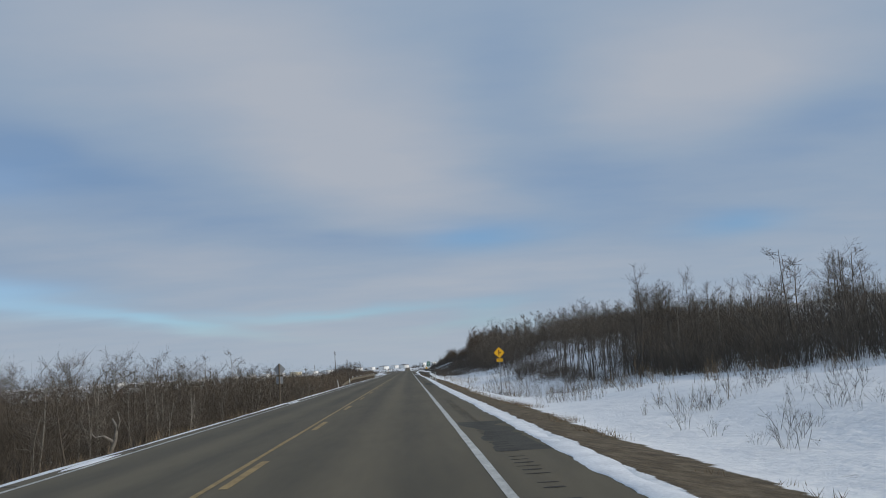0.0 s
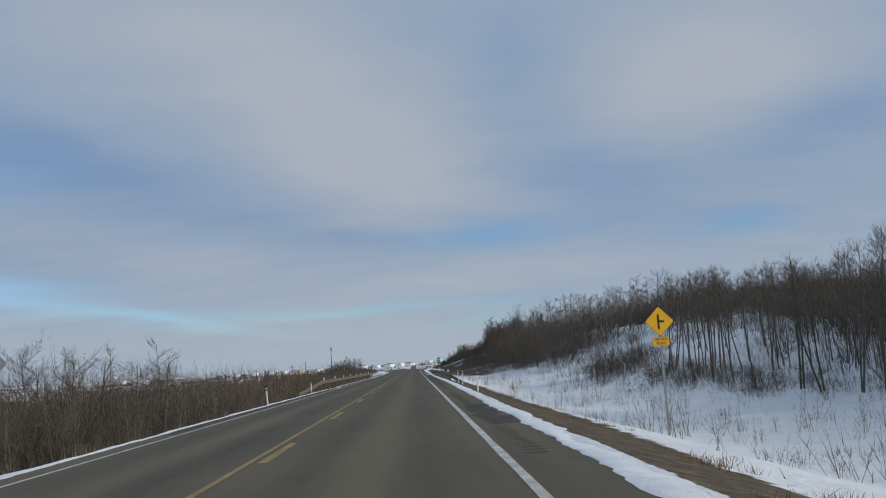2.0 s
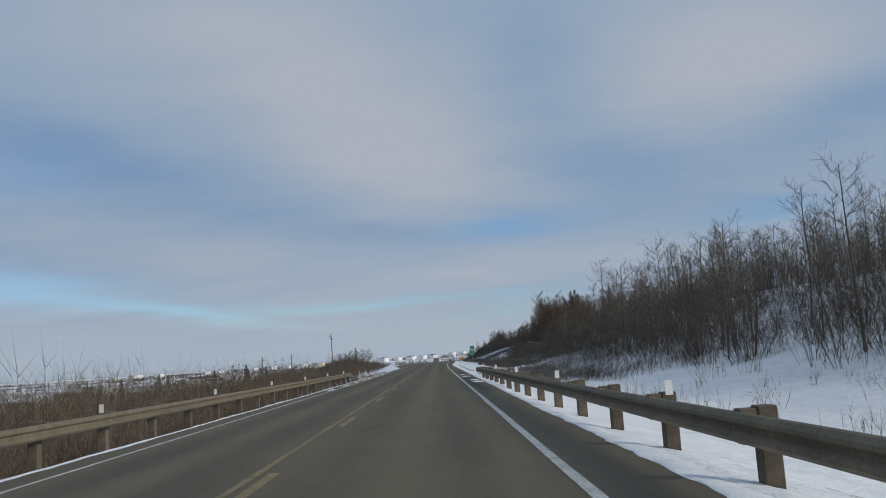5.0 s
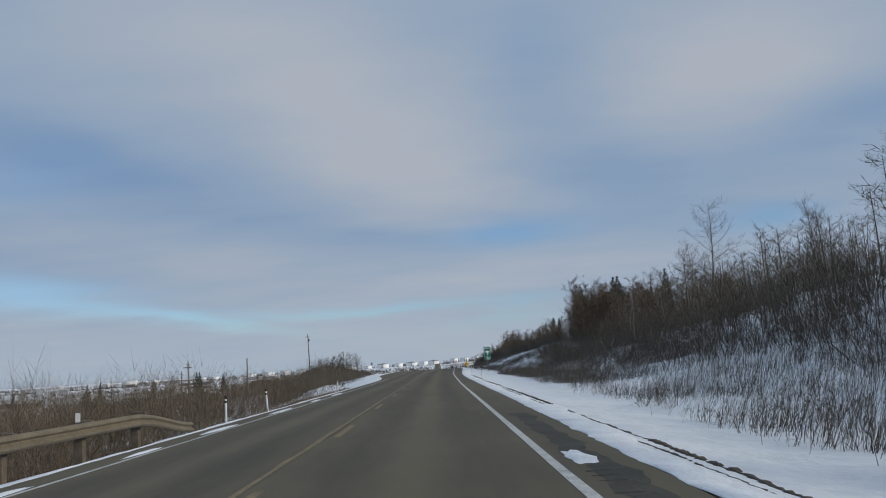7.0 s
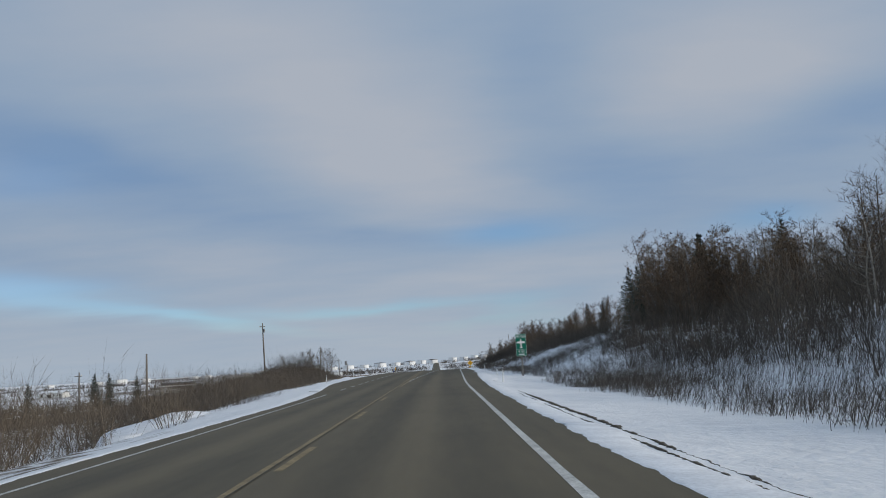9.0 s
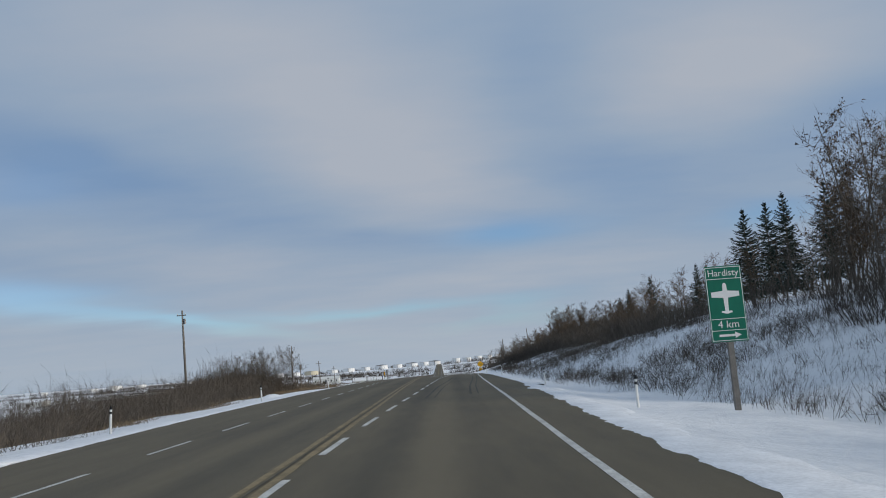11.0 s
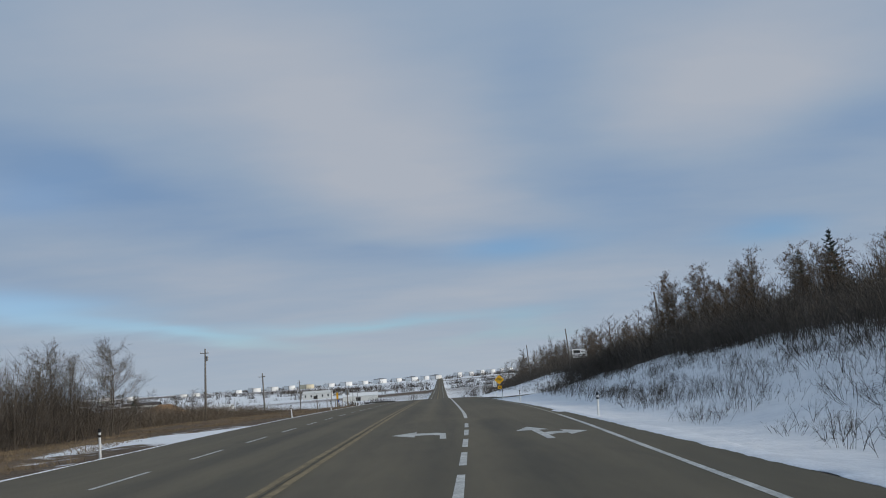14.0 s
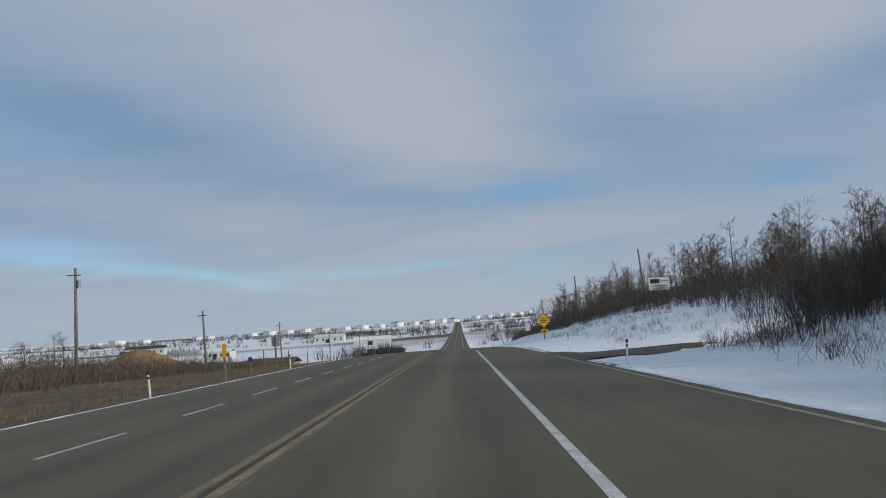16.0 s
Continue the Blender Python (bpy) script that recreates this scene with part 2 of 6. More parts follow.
MAT_GROOVE = material("rumble_groove", (0.045, 0.041, 0.034), 0.9, var=0.4, scale=0.5)
MAT_SNOW = material("packed_snow", (0.78, 0.795, 0.815), 0.7, var=0.14, scale=1.6, bump=0.6, bump_scale=9)
MAT_RUBBER = material("tyre_rubber_mark", (0.066, 0.059, 0.046), 0.85, var=0.35, scale=2)
MAT_BARK_DARK = material("grey_brown_bark", (0.105, 0.090, 0.074), 0.9, var=0.35, scale=0.6, objrand=0.25)
MAT_BARK_PALE = material("pale_aspen_bark", (0.235, 0.215, 0.185), 0.85, var=0.4, scale=0.5, objrand=0.3)
MAT_TWIG = material("bare_twigs", (0.118, 0.100, 0.080), 0.9, var=0.3, scale=2.0, island=0.35)
MAT_TWIG_RED = material("reddish_twigs", (0.112, 0.076, 0.055), 0.9, var=0.3, scale=2.0, island=0.35)
MAT_BRUSH = material("brush_stems", (0.098, 0.083, 0.068), 0.9, var=0.35, scale=5.0, island=0.4)
MAT_BRUSH_TAN = material("tan_brush_stems", (0.135, 0.108, 0.080), 0.9, var=0.35, scale=6.0, island=0.4)
MAT_BRUSH_GREY = material("grey_brush_stems", (0.088, 0.074, 0.058), 0.9, var=0.35, scale=6.0, island=0.4)
MAT_GRASS = material("dead_grass", (0.20, 0.150, 0.095), 0.9, var=0.35, scale=4.0, island=0.4)
MAT_LEAF = material("dead_leaves", (0.115, 0.082, 0.056), 0.9, var=0.3, scale=2.0, island=0.4)
MAT_NEEDLE = material("spruce_needles", (0.022, 0.034, 0.026), 0.85, var=0.35, scale=1.0, island=0.4)
MAT_WHITE = material("white_plastic", (0.74, 0.74, 0.72), 0.45, var=0.12, scale=0.5)
MAT_BLACK = material("black_plastic", (0.018, 0.018, 0.02), 0.5, var=0.2, scale=0.4)
MAT_STEEL = material("galvanised_steel", (0.33, 0.335, 0.34), 0.48, metal=0.75, var=0.22, scale=1.0, bump=0.1)
MAT_RAIL = material("weathered_rail_steel", (0.165, 0.140, 0.098), 0.8, metal=0.0, var=0.25, scale=1.5, bump=0.1)
MAT_TIMBER = material("weathered_timber", (0.20, 0.165, 0.125), 0.9, var=0.35, scale=0.5, bump=0.5, bump_scale=25, objrand=0.2)
MAT_RAIL_POST = material("dark_rail_timber", (0.13, 0.105, 0.078), 0.9, var=0.35, scale=0.5, bump=0.5, bump_scale=25, objrand=0.2)
MAT_POLE = material("pole_timber", (0.185, 0.172, 0.155), 0.9, var=0.3, scale=0.8, bump=0.3)
MAT_SIGN_YELLOW = material("yellow_sign_sheeting", (0.80, 0.42, 0.015), 0.5, var=0.06, scale=0.4)
MAT_SIGN_GREEN = material("green_sign_sheeting", (0.008, 0.150, 0.095), 0.5, var=0.08, scale=0.4)
MAT_SIGN_BACK = material("bare_aluminium", (0.42, 0.43, 0.44), 0.5, metal=0.5, var=0.15, scale=0.5)
MAT_SIGN_WHITE = material("white_sign_sheeting", (0.78, 0.78, 0.76), 0.5, var=0.06, scale=0.4)
MAT_SIGN_BLUE = material("blue_sign_sheeting", (0.02, 0.06, 0.30), 0.5, var=0.06, scale=0.4)
MAT_TANK = material("white_tank_paint", (0.80, 0.80, 0.79), 0.55, var=0.06, scale=8)
MAT_TANK_TAN = material("cream_tank_paint", (0.62, 0.56, 0.42), 0.6, var=0.06, scale=8)
MAT_ROOF_DARK = material("dark_roof", (0.07, 0.062, 0.06), 0.8, var=0.25, scale=3)
MAT_ROOF_BROWN = material("brown_roof", (0.12, 0.075, 0.055), 0.85, var=0.25, scale=3)
MAT_SIDING = material("white_siding", (0.66, 0.66, 0.63), 0.7, var=0.1, scale=3)
MAT_SIDING_TAN = material("tan_siding", (0.38, 0.31, 0.23), 0.8, var=0.15, scale=3)
MAT_GLASS_DARK = material("dark_window_glass", (0.03, 0.035, 0.04), 0.15, var=0.2, scale=1, spec=0.6)
MAT_SOIL = material("heaped_soil", (0.27, 0.165, 0.09), 0.95, var=0.35, scale=6, bump=0.6, bump_scale=2)
MAT_DITCH_SOIL = material("dark_gravel_soil", (0.085, 0.072, 0.055), 0.95, var=0.4, scale=0.4, bump=0.6, bump_scale=18)
MAT_DARK_METAL = material("dark_painted_metal", (0.045, 0.042, 0.038), 0.6, metal=0.2, var=0.3, scale=1.5)
MAT_WOODS = material("distant_woods", (0.085, 0.072, 0.060), 0.95, var=0.35, scale=30, island=0.4)
MAT_RED = material("red_steel", (0.30, 0.06, 0.04), 0.6, var=0.2, scale=1)


# ---- building helpers ----
class Mesh:
    """Collects vertices and faces, then becomes one mesh object."""

    def __init__(self):
        self.v, self.f = [], []

    def add(self, verts, faces):
        n = len(self.v)
        self.v += [tuple(p) for p in verts]
        self.f += [tuple(i + n for i in f) for f in faces]
        return self

    def box(self, x0, x1, y0, y1, z0, z1, bevel=0.0):
        bm = bmesh.new()
        bmesh.ops.create_cube(bm, size=1)
        for v in bm.verts:
            v.co = ((x0 + x1) / 2 + v.co.x * (x1 - x0), (y0 + y1) / 2 + v.co.y * (y1 - y0), (z0 + z1) / 2 + v.co.z * (z1 - z0))
        if bevel:
            bmesh.ops.bevel(bm, geom=bm.edges[:], offset=bevel, segments=1, affect="EDGES")
        bm.verts.ensure_lookup_table()
        bm.verts.index_update()
        self.add([v.co[:] for v in bm.verts], [[v.index for v in f.verts] for f in bm.faces])
        bm.free()
        return self

    def tube(self, pts, radii, sides=6, cap=True):
        pts = [Vector(p) for p in pts]
        rings = []
        for i, p in enumerate(pts):
            d = (pts[min(i + 1, len(pts) - 1)] - pts[max(i - 1, 0)]).normalized()
            a = d.cross(Vector((0.31, 0.95, 0.05)))
            if a.length < 1e-3:
                a = d.cross(Vector((1, 0, 0)))
            a.normalize()
            b = d.cross(a)
            rings.append([p + radii[i] * (math.cos(2 * math.pi * k / sides) * a + math.sin(2 * math.pi * k / sides) * b) for k in range(sides)])
        verts = [v for r in rings for v in r]
        faces = []
        for i in range(len(pts) - 1):
            for k in range(sides):
                k2 = (k + 1) % sides
                faces.append((i * sides + k, i * sides + k2, (i + 1) * sides + k2, (i + 1) * sides + k))
        if cap:
            faces.append(tuple(range(sides))[::-1])
            faces.append(tuple((len(pts) - 1) * sides + k for k in range(sides)))
        return self.add(verts, faces)

    def plate(self, outline, y0, y1):
        """A flat shape in x and z, with thickness from y0 to y1."""
        n = len(outline)
        verts = [(x, y0, z) for x, z in outline] + [(x, y1, z) for x, z in outline]
        faces = [tuple(range(n)), tuple(range(2 * n - 1, n - 1, -1))] + [(i, n + i, n + (i + 1) % n, (i + 1) % n) for i in range(n)]
        return self.add(verts, faces)

    def data(self, name, mat, smooth=False):
        me = bpy.data.meshes.new(name)
        me.from_pydata(self.v, [], self.f)
        me.materials.append(mat)
        if smooth:
            me.polygons.foreach_set("use_smooth", [True] * len(me.polygons))
        me.update()
        return me


def part(name, mesh, mat, parent, label="", smooth=False):
    ob = new(name, mesh if isinstance(mesh, bpy.types.Mesh) else mesh.data(name, mat, smooth))
    ob.parent = parent
    return tagged(ob, label)


def thing(name, place, label, category, group="", kind="", rz=0.0):
    e = new(name)
    e.empty_display_size = 0.3
    e.matrix_basis = pose(*place, 0, 0, rz)
    return tagged(e, label, category, group, kind)


# ---- the lie of the land ----
def table(xs, ys):
    """A smooth curve through points, held level at its ends."""
    xs, ys = np.array(xs, float), np.array(ys, float)
    grid = np.arange(-120, 3400, 1.0)
    lin = np.interp(grid, xs, ys)
    k = np.hanning(27)
    k /= k.sum()
    sm = np.convolve(np.pad(lin, 13, mode="edge"), k, "valid")
    return lambda y: float(np.interp(y, grid, sm))


road_z = table([-60, 180, 250, 300, 340, 370, 400, 414, 450, 480, 520, 600, 700, 800, 1300, 2000, 2600],
               [0, 0, .05, .15, .33, .35, .15, .02, -.42, -.85, -1.9, -5, -8, -8.8, -7.5, 1, 6])
edge_r = table([-60, 12, 38, 62, 115, 150, 175, 205, 260, 285, 295, 320, 335, 358, 387, 402, 410, 417, 425, 442, 470, 520, 600], [5.2, 5.1, 5.0, 4.85, 4.98, 4.75, 4.82, 4.85, 4.9, 5.2, 5.6, 6.6, 7.0, 7.3, 7.75, 7.85, 7.85, 7.8, 7.7, 7.6, 7.4, 7.1, 6.0])
edge_l = table([-60, 40, 90, 275, 292, 302, 317, 350, 367, 415, 476, 560, 640], [-4.15, -4.2, -4.5, -4.5, -5.5, -6.8, -7.5, -7.1, -6.9, -7.3, -7.0, -6.3, -5.5])
line_r = table([-60, 235, 285, 300, 325, 340, 355, 378, 388, 400, 410, 418, 426, 440, 600], [3.7, 3.7, 4.08, 4.4, 5.0, 5.3, 5.7, 6.4, 6.95, 7.25, 7.4, 7.38, 7.3, 7.2, 6.8])
line_mid = table([285, 300, 310, 330, 345, 362, 375, 385, 400, 480, 640], [0.12, 0.22, 0.42, 1.2, 1.65, 2.2, 2.75, 3.15, 3.6, 3.68, 3.7])
line_l = table([-60, 260, 290, 315, 335, 355, 380, 415, 430, 600], [-3.7, -3.7, -4.0, -3.85, -3.55, -3.48, -3.68, -3.7, -3.48, -3.5])

D_STEPS = [0, 0.6, 3, 6, 9, 14, 20, 28, 36, 50, 90, 200]
RIGHT_ROWS = [  # the bank right of the pavement: y, then heights over the road at D_STEPS
    (-60, 0, .02, -.35, -.1, .5, .9, 1.1, 1.7, 3, 6, 9, 10),
    (35, 0, .02, -.35, -.3, .2, .5, .5, .9, 2.4, 5.5, 9, 10),
    (85, 0, .02, -.6, -1.65, -1.9, -1.7, -.8, .7, 2.8, 6, 9, 10),
    (130, 0, .0, -.6, -1.3, -1.5, -1.1, 0, 2.2, 4.0, 7, 10, 11),
    (162, 0, -.05, -.5, -.9, -1.0, -.3, 1.3, 3.1, 5.6, 8, 11, 12),
    (215, 0, -.02, -.25, -.4, -.3, .7, 2.2, 4.8, 6.8, 9, 11, 12),
    (255, 0, -.02, -.15, -.2, -.1, .8, 2.4, 4.8, 6.8, 9, 11, 12),
    (300, 0, -.0, -.3, -.7, -.5, .9, 2.4, 3.8, 5.2, 8, 10, 11),
    (335, 0, .0, -.3, -.3, .6, 2.2, 3.6, 4.8, 6.0, 8, 10, 11),
    (360, 0, .0, -.2, .3, 1.6, 3.0, 4.2, 5.3, 6.4, 8, 10, 11),
    (385, 0, .0, -.1, .4, 1.5, 2.7, 3.6, 4.6, 5.6, 7, 9, 10),
    (408, 0, .0, -.1, .4, 1.7, 3.3, 4.1, 4.7, 5.4, 6.5, 8, 9),
    (430, 0, .0, -.05, .3, 1.4, 2.9, 3.9, 4.6, 5.2, 6.3, 8, 9),
    (446, 0, .0, .14, .46, 1.2, 2.4, 3.3, 4.0, 4.6, 5, 7, 8),
    (451, 0, .0, .08, .30, .38, .44, .52, .7, 1.1, 2, 5, 6),
    (453, 0, .0, .0, .0, .05, .1, .2, .4, .8, 2, 5, 6),
    (461, 0, .0, .0, .02, .05, .1, .2, .4, .8, 2, 5, 6),
    (470, 0, .1, .2, .4, .8, 1.3, 2.0, 2.8, 3.5, 5, 7, 8),
    (490, 0, .1, .4, .9, 1.7, 2.8, 3.6, 4.2, 4.8, 6, 8, 9),
    (530, 0, .0, .1, .5, 1.3, 2.8, 4.6, 5.6, 6.2, 7, 9, 10),
    (620, 0, -.1, -.1, .5, 1.5, 3, 5, 6.2, 7.2, 8.5, 11, 12),
    (760, 0, -.3, -.6, -.7, -.6, -.3, .2, 1, 2, 3, 5, 8),
    (1200, 0, -.3, -.6, -.8, -.8, -.6, -.4, 0, .5, 1, 3, 6),
    (3300, 0, -.3, -.6, -.8, -.8, -.6, -.4, 0, .5, 1, 2, 3)]
LEFT_ROWS = [  # the fall left of the pavement
    (-60, 0, -.05, -.9, -1.7, -2.4, -3.3, -4.1, -4.8, -5.3, -6, -7.5, -10),
    (70, 0, -.05, -.9, -1.7, -2.4, -3.3, -4.1, -4.8, -5.3, -6, -7.5, -10),
    (120, 0, -.1, -1.2, -2.7, -3.9, -5.4, -6.3, -7, -7.5, -8, -9, -11),
    (200, 0, -.1, -1.2, -2.7, -3.9, -5.4, -6.3, -7, -7.5, -8, -9, -11),
    (245, 0, -.05, -.5, -1.2, -2.2, -3.6, -4.7, -5.7, -6.3, -7, -9, -11),
    (290, 0, .1, .0, -.5, -1.3, -2.7, -3.7, -4.6, -5.2, -6, -8, -10),
    (330, 0, .05, -.1, -.4, -.8, -1.4, -2.0, -2.7, -3.3, -4.5, -7, -10),
    (370, 0, -.02, -.12, -.25, -.4, -.65, -1.0, -1.6, -2.3, -3.6, -7, -10),
    (430, 0, -.06, -.16, -.28, -.4, -.55, -.8, -1.1, -1.6, -2.9, -7, -10),
    (480, 0, -.08, -.2, -.32, -.42, -.6, -.85, -1.2, -1.7, -3.0, -7, -9),
    (560, 0, -.2, -.6, -1, -1.2, -1.5, -1.9, -2.3, -2.8, -3.5, -5, -6.5),
    (700, 0, -.3, -.6, -.8, -.9, -1.1, -1.3, -1.6, -1.9, -2.4, -3, -4),
    (1200, 0, -.3, -.6, -.8, -.9, -1, -1.1, -1.2, -1.4, -1.8, -2.5, -4),
    (3300, 0, -.3, -.6, -.8, -.8, -.8, -.8, -.8, -.8, -1, -1, -2)]


def bank(rows):
    ys = np.array([r[0] for r in rows], float)
    hs = np.array([r[1:] for r in rows], float)

    def height(d, y):
        row = np.array([np.interp(y, ys, hs[:, k]) for k in range(hs.shape[1])])
        i = int(np.searchsorted(D_STEPS, d))
        if i <= 0:
            return float(row[0])
        if i >= len(D_STEPS):
            return float(row[-1])
        t = (d - D_STEPS[i - 1]) / (D_STEPS[i] - D_STEPS[i - 1])
        t2 = t * t * (3 - 2 * t) * 0.5 + t * 0.5
        return float(row[i - 1] + (row[i] - row[i - 1]) * t2)
    return height


bank_r, bank_l = bank(RIGHT_ROWS), bank(LEFT_ROWS)


def crown(x, y):
    """The pavement falls from its centre to both sides, more to the left before the junction."""
    fall = 0.016 if x > 0 else 0.035 - 0.019 * min(max((y - 270) / 60, 0), 1)
    return -fall * min(abs(x), 4) - 0.008 * max(abs(x) - 4, 0)


def nz(x, y, s, seed=0.0):
    return noise.noise(Vector((x * s + seed, y * s - seed * 0.7, seed * 1.3)))


def ground_z(x, y):
    """Height of the ground at a place off the pavement."""
    er, el, rz = edge_r(y), edge_l(y), road_z(y)
    if x >= er:
        d, h = x - er, bank_r(x - er, y)
    elif x <= el:
        d, h = el - x, bank_l(el - x, y)
    else:
        return rz + crown(x, y) - 0.2
    rz += crown(er if x > 0 else el, y)
    far = min(max((d - 120) / 700, 0), 1)
    base = rz + h - 0.09
    if d > 200:  # broad valley and rolling fields far from the road
        land = 9.0 * nz(x, y, 0.0011, 4.2) + 4.0 * nz(x, y, 0.004, 1.7)
        rise = 14.0 * min(max((abs(x) - 1500) / 2000, 0), 1)
        base = base * (1 - far) + far * (min(max((y - 700) / 2300, 0), 1) * 14 - 11 + rise) + far * land
    if d > 1.2:
        base += min(1, (d - 1.2) / 4) * (0.16 * nz(x, y, 0.35, 2.0) + 0.28 * nz(x, y, 0.11, 8.0)) * (1 if y < 900 else 0.5)
    if d < 1.1 and y < 800:  # low windrow of old snow along the pavement
        base += (0.06 + 0.05 * nz(x, y, 1.3, 5.0)) * max(0, 1 - abs(d - 0.35) / 0.55)
    return base


def smooth(a, b, v):
    t = min(max((v - a) / (b - a), 0), 1)
    return t * t * (3 - 2 * t)


def covers(x, y):
    """Share of bare gravel and of dead grass at a place."""
    er, el = edge_r(y), edge_l(y)
    bare = grass = 0.0
    if x > er:
        d = x - er
        if y < 150:
            k = 1 - smooth(118, 150, y)
            wider = 0.75 * smooth(62, 80, y)
            bare = 0.92 * k * smooth(0.22, 0.7, d) * (1 - smooth(1.5 + wider, 3.1 + wider, d))
            bare = max(bare, 0.30 * k * smooth(2.6, 3.2, d) * (1 - smooth(3.5, 5.5, d)) )
        if y > 300:
            bare = max(bare, 0.47 * (1 - smooth(0.3, 1.2, d)))
        if d > 14:
            grass = 0.30 + 0.25 * smooth(30, 60, d)
        if y > 640:
            grass = 0.42 + 0.35 * nz(x, y, 0.004, 3.0)
    elif x < el:
        d = el - x
        if y < 300:
            k = 1 - smooth(230, 300, y)
            grass = k * ((0.74 + 0.25 * nz(x, y, 0.03, 2.0)) * smooth(0.5, 1.4, d)) + (1 - k) * 0.3 * smooth(3, 8, d)
            if y < 60:
                grass -= 0.3 * (1 - smooth(1, 7, d)) * (1 - smooth(25, 60, y))
        elif y < 700:
            k = smooth(318, 345, y)
            patchy = 0.22 + 0.45 * smooth(368, 376, y) - 0.36 * smooth(393, 400, y) + 0.34 * nz(x, y, 0.3, 9.0) + 0.20 * nz(x, y, 0.9, 3.0)
            full = 0.84 + 0.18 * nz(x, y, 0.25, 4.4)
            t = max(smooth(5.0, 9.5, d), smooth(406, 420, y))
            grass = (0.28 * (1 - k) + k * (patchy * (1 - t) + full * t)) * smooth(0.3, 0.8, d)
            if y > 520:
                grass *= 1 - 0.6 * smooth(520, 640, y)
        if y > 600 or d > 150:
            grass = max(grass * (1 - smooth(60, 150, d)), 0.43 + 0.45 * nz(x, y, 0.005, 6.0))
        if y < 115:
            bare = 0.45 * smooth(0.3, 0.6, d) * (1 - smooth(1.2, 2.0, d))
    return min(max(bare, 0), 1), min(max(grass, 0), 1)


# ---- ground sheet and road ----
def build_ground():
    ds = [0, .2, .4, .6, .8, 1.0, 1.3, 1.6, 2, 2.5, 3, 3.6, 4.3, 5, 6, 7, 8, 9.2, 10.5, 12, 14, 16, 18, 20, 22.5, 25, 28, 31, 34, 38, 42, 47, 53, 60,
          75, 95, 120, 155, 200, 260, 340, 450, 600, 800, 1050, 1400, 1900, 2600, 3600]
    ys = list(np.arange(-90, 560, 2.5)) + list(np.arange(560, 900, 10)) + list(np.arange(900, 2000, 35)) + list(np.arange(2000, 4900, 110))
    verts, bares, grasses = [], [], []
    for y in ys:
        er, el = edge_r(y), edge_l(y)
        for x in [el - d for d in reversed(ds)] + [er + d for d in ds]:
            verts.append((x, y, ground_z(x - 1e-4 if x <= el else x + 1e-4, y)))
            b, g = covers(x, y)
            bares.append(b)
            grasses.append(g)
    n = 2 * len(ds)
    faces = [(j * n + i, j * n + i + 1, (j + 1) * n + i + 1, (j + 1) * n + i) for j in range(len(ys) - 1) for i in range(n - 1)]
    me = bpy.data.meshes.new("ground")
    me.from_pydata(verts, [], faces)
    for name, vals in (("bare", bares), ("grass", grasses)):
        a = me.attributes.new(name, "FLOAT", "POINT")
        a.data.foreach_set("value", vals)
    me.polygons.foreach_set("use_smooth", [True] * len(me.polygons))
    me.materials.append(MAT_GROUND)
    tagged(new("ground", me), "snowy roadside ground with bare gravel and dead grass", "ground", kind="structure")


def road_top(x, y):
    return road_z(y) + crown(x, y)


def build_road():
    """The pavement slab: a crowned top with square edges that go down into the ground."""
    ys = list(np.arange(-90, 560, 2.5)) + list(np.arange(560, 2700, 20))
    fr = np.linspace(0, 1, 34)
    verts, dust = [], []
    for y in ys:
        er, el = edge_r(y) - 0.06 * nz(9, y, 0.9) - 0.05, edge_l(y) + 0.05
        xs = [el + (er - el) * f for f in fr]
        row = [(xs[0], y, road_top(xs[0], y) - 0.3)] + [(x, y, road_top(x, y)) for x in xs] + [(xs[-1], y, road_top(xs[-1], y) - 0.3)]
        verts += row
        for x, _, _ in row:
            lane = 0.5 * (0.0 + (line_mid(y) if y > 395 and x > 0 else (line_r(y) if x > 0 else line_l(y))))
            off = abs(abs(x) - abs(lane))
            d = 0.36 - 0.20 * math.exp(-((off - 0.85) / 0.42) ** 2) + 0.20 * math.exp(-(off / 0.38) ** 2)
            dust.append(d)
    n = len(fr) + 2
    faces = [(j * n + i, j * n + i + 1, (j + 1) * n + i + 1, (j + 1) * n + i) for j in range(len(ys) - 1) for i in range(n - 1)]
    me = bpy.data.meshes.new("road")
    me.from_pydata(verts, [], faces)
    a = me.attributes.new("dust", "FLOAT", "POINT")
    a.data.foreach_set("value", dust)
    me.materials.append(MAT_ASPHALT)
    return tagged(new("road", me), "worn grey two-lane highway of asphalt with faded lines", "road", kind="structure")


def strip(curve, y0, y1, width, lift=0.004, step=2.0, ragged=0.0, seed=0.0):
    """A painted band on the pavement that follows a curve x(y)."""
    m = Mesh()
    n = max(2, int((y1 - y0) / step) + 1)
    verts = []
    for k in range(n):
        y = y0 + (y1 - y0) * k / (n - 1)
        x = curve(y)
        w = width / 2
        for s in (-1, 1):
            xx = x + s * w * (1 + ragged * (nz(s * 5, y, 0.8, seed) + 0.4 * nz(s * 9, y, 2.9, seed)))
            verts.append((xx, y, road_top(xx, y) + lift))
    m.add(verts, [(2 * k, 2 * k + 1, 2 * k + 3, 2 * k + 2) for k in range(n - 1)])
    return m


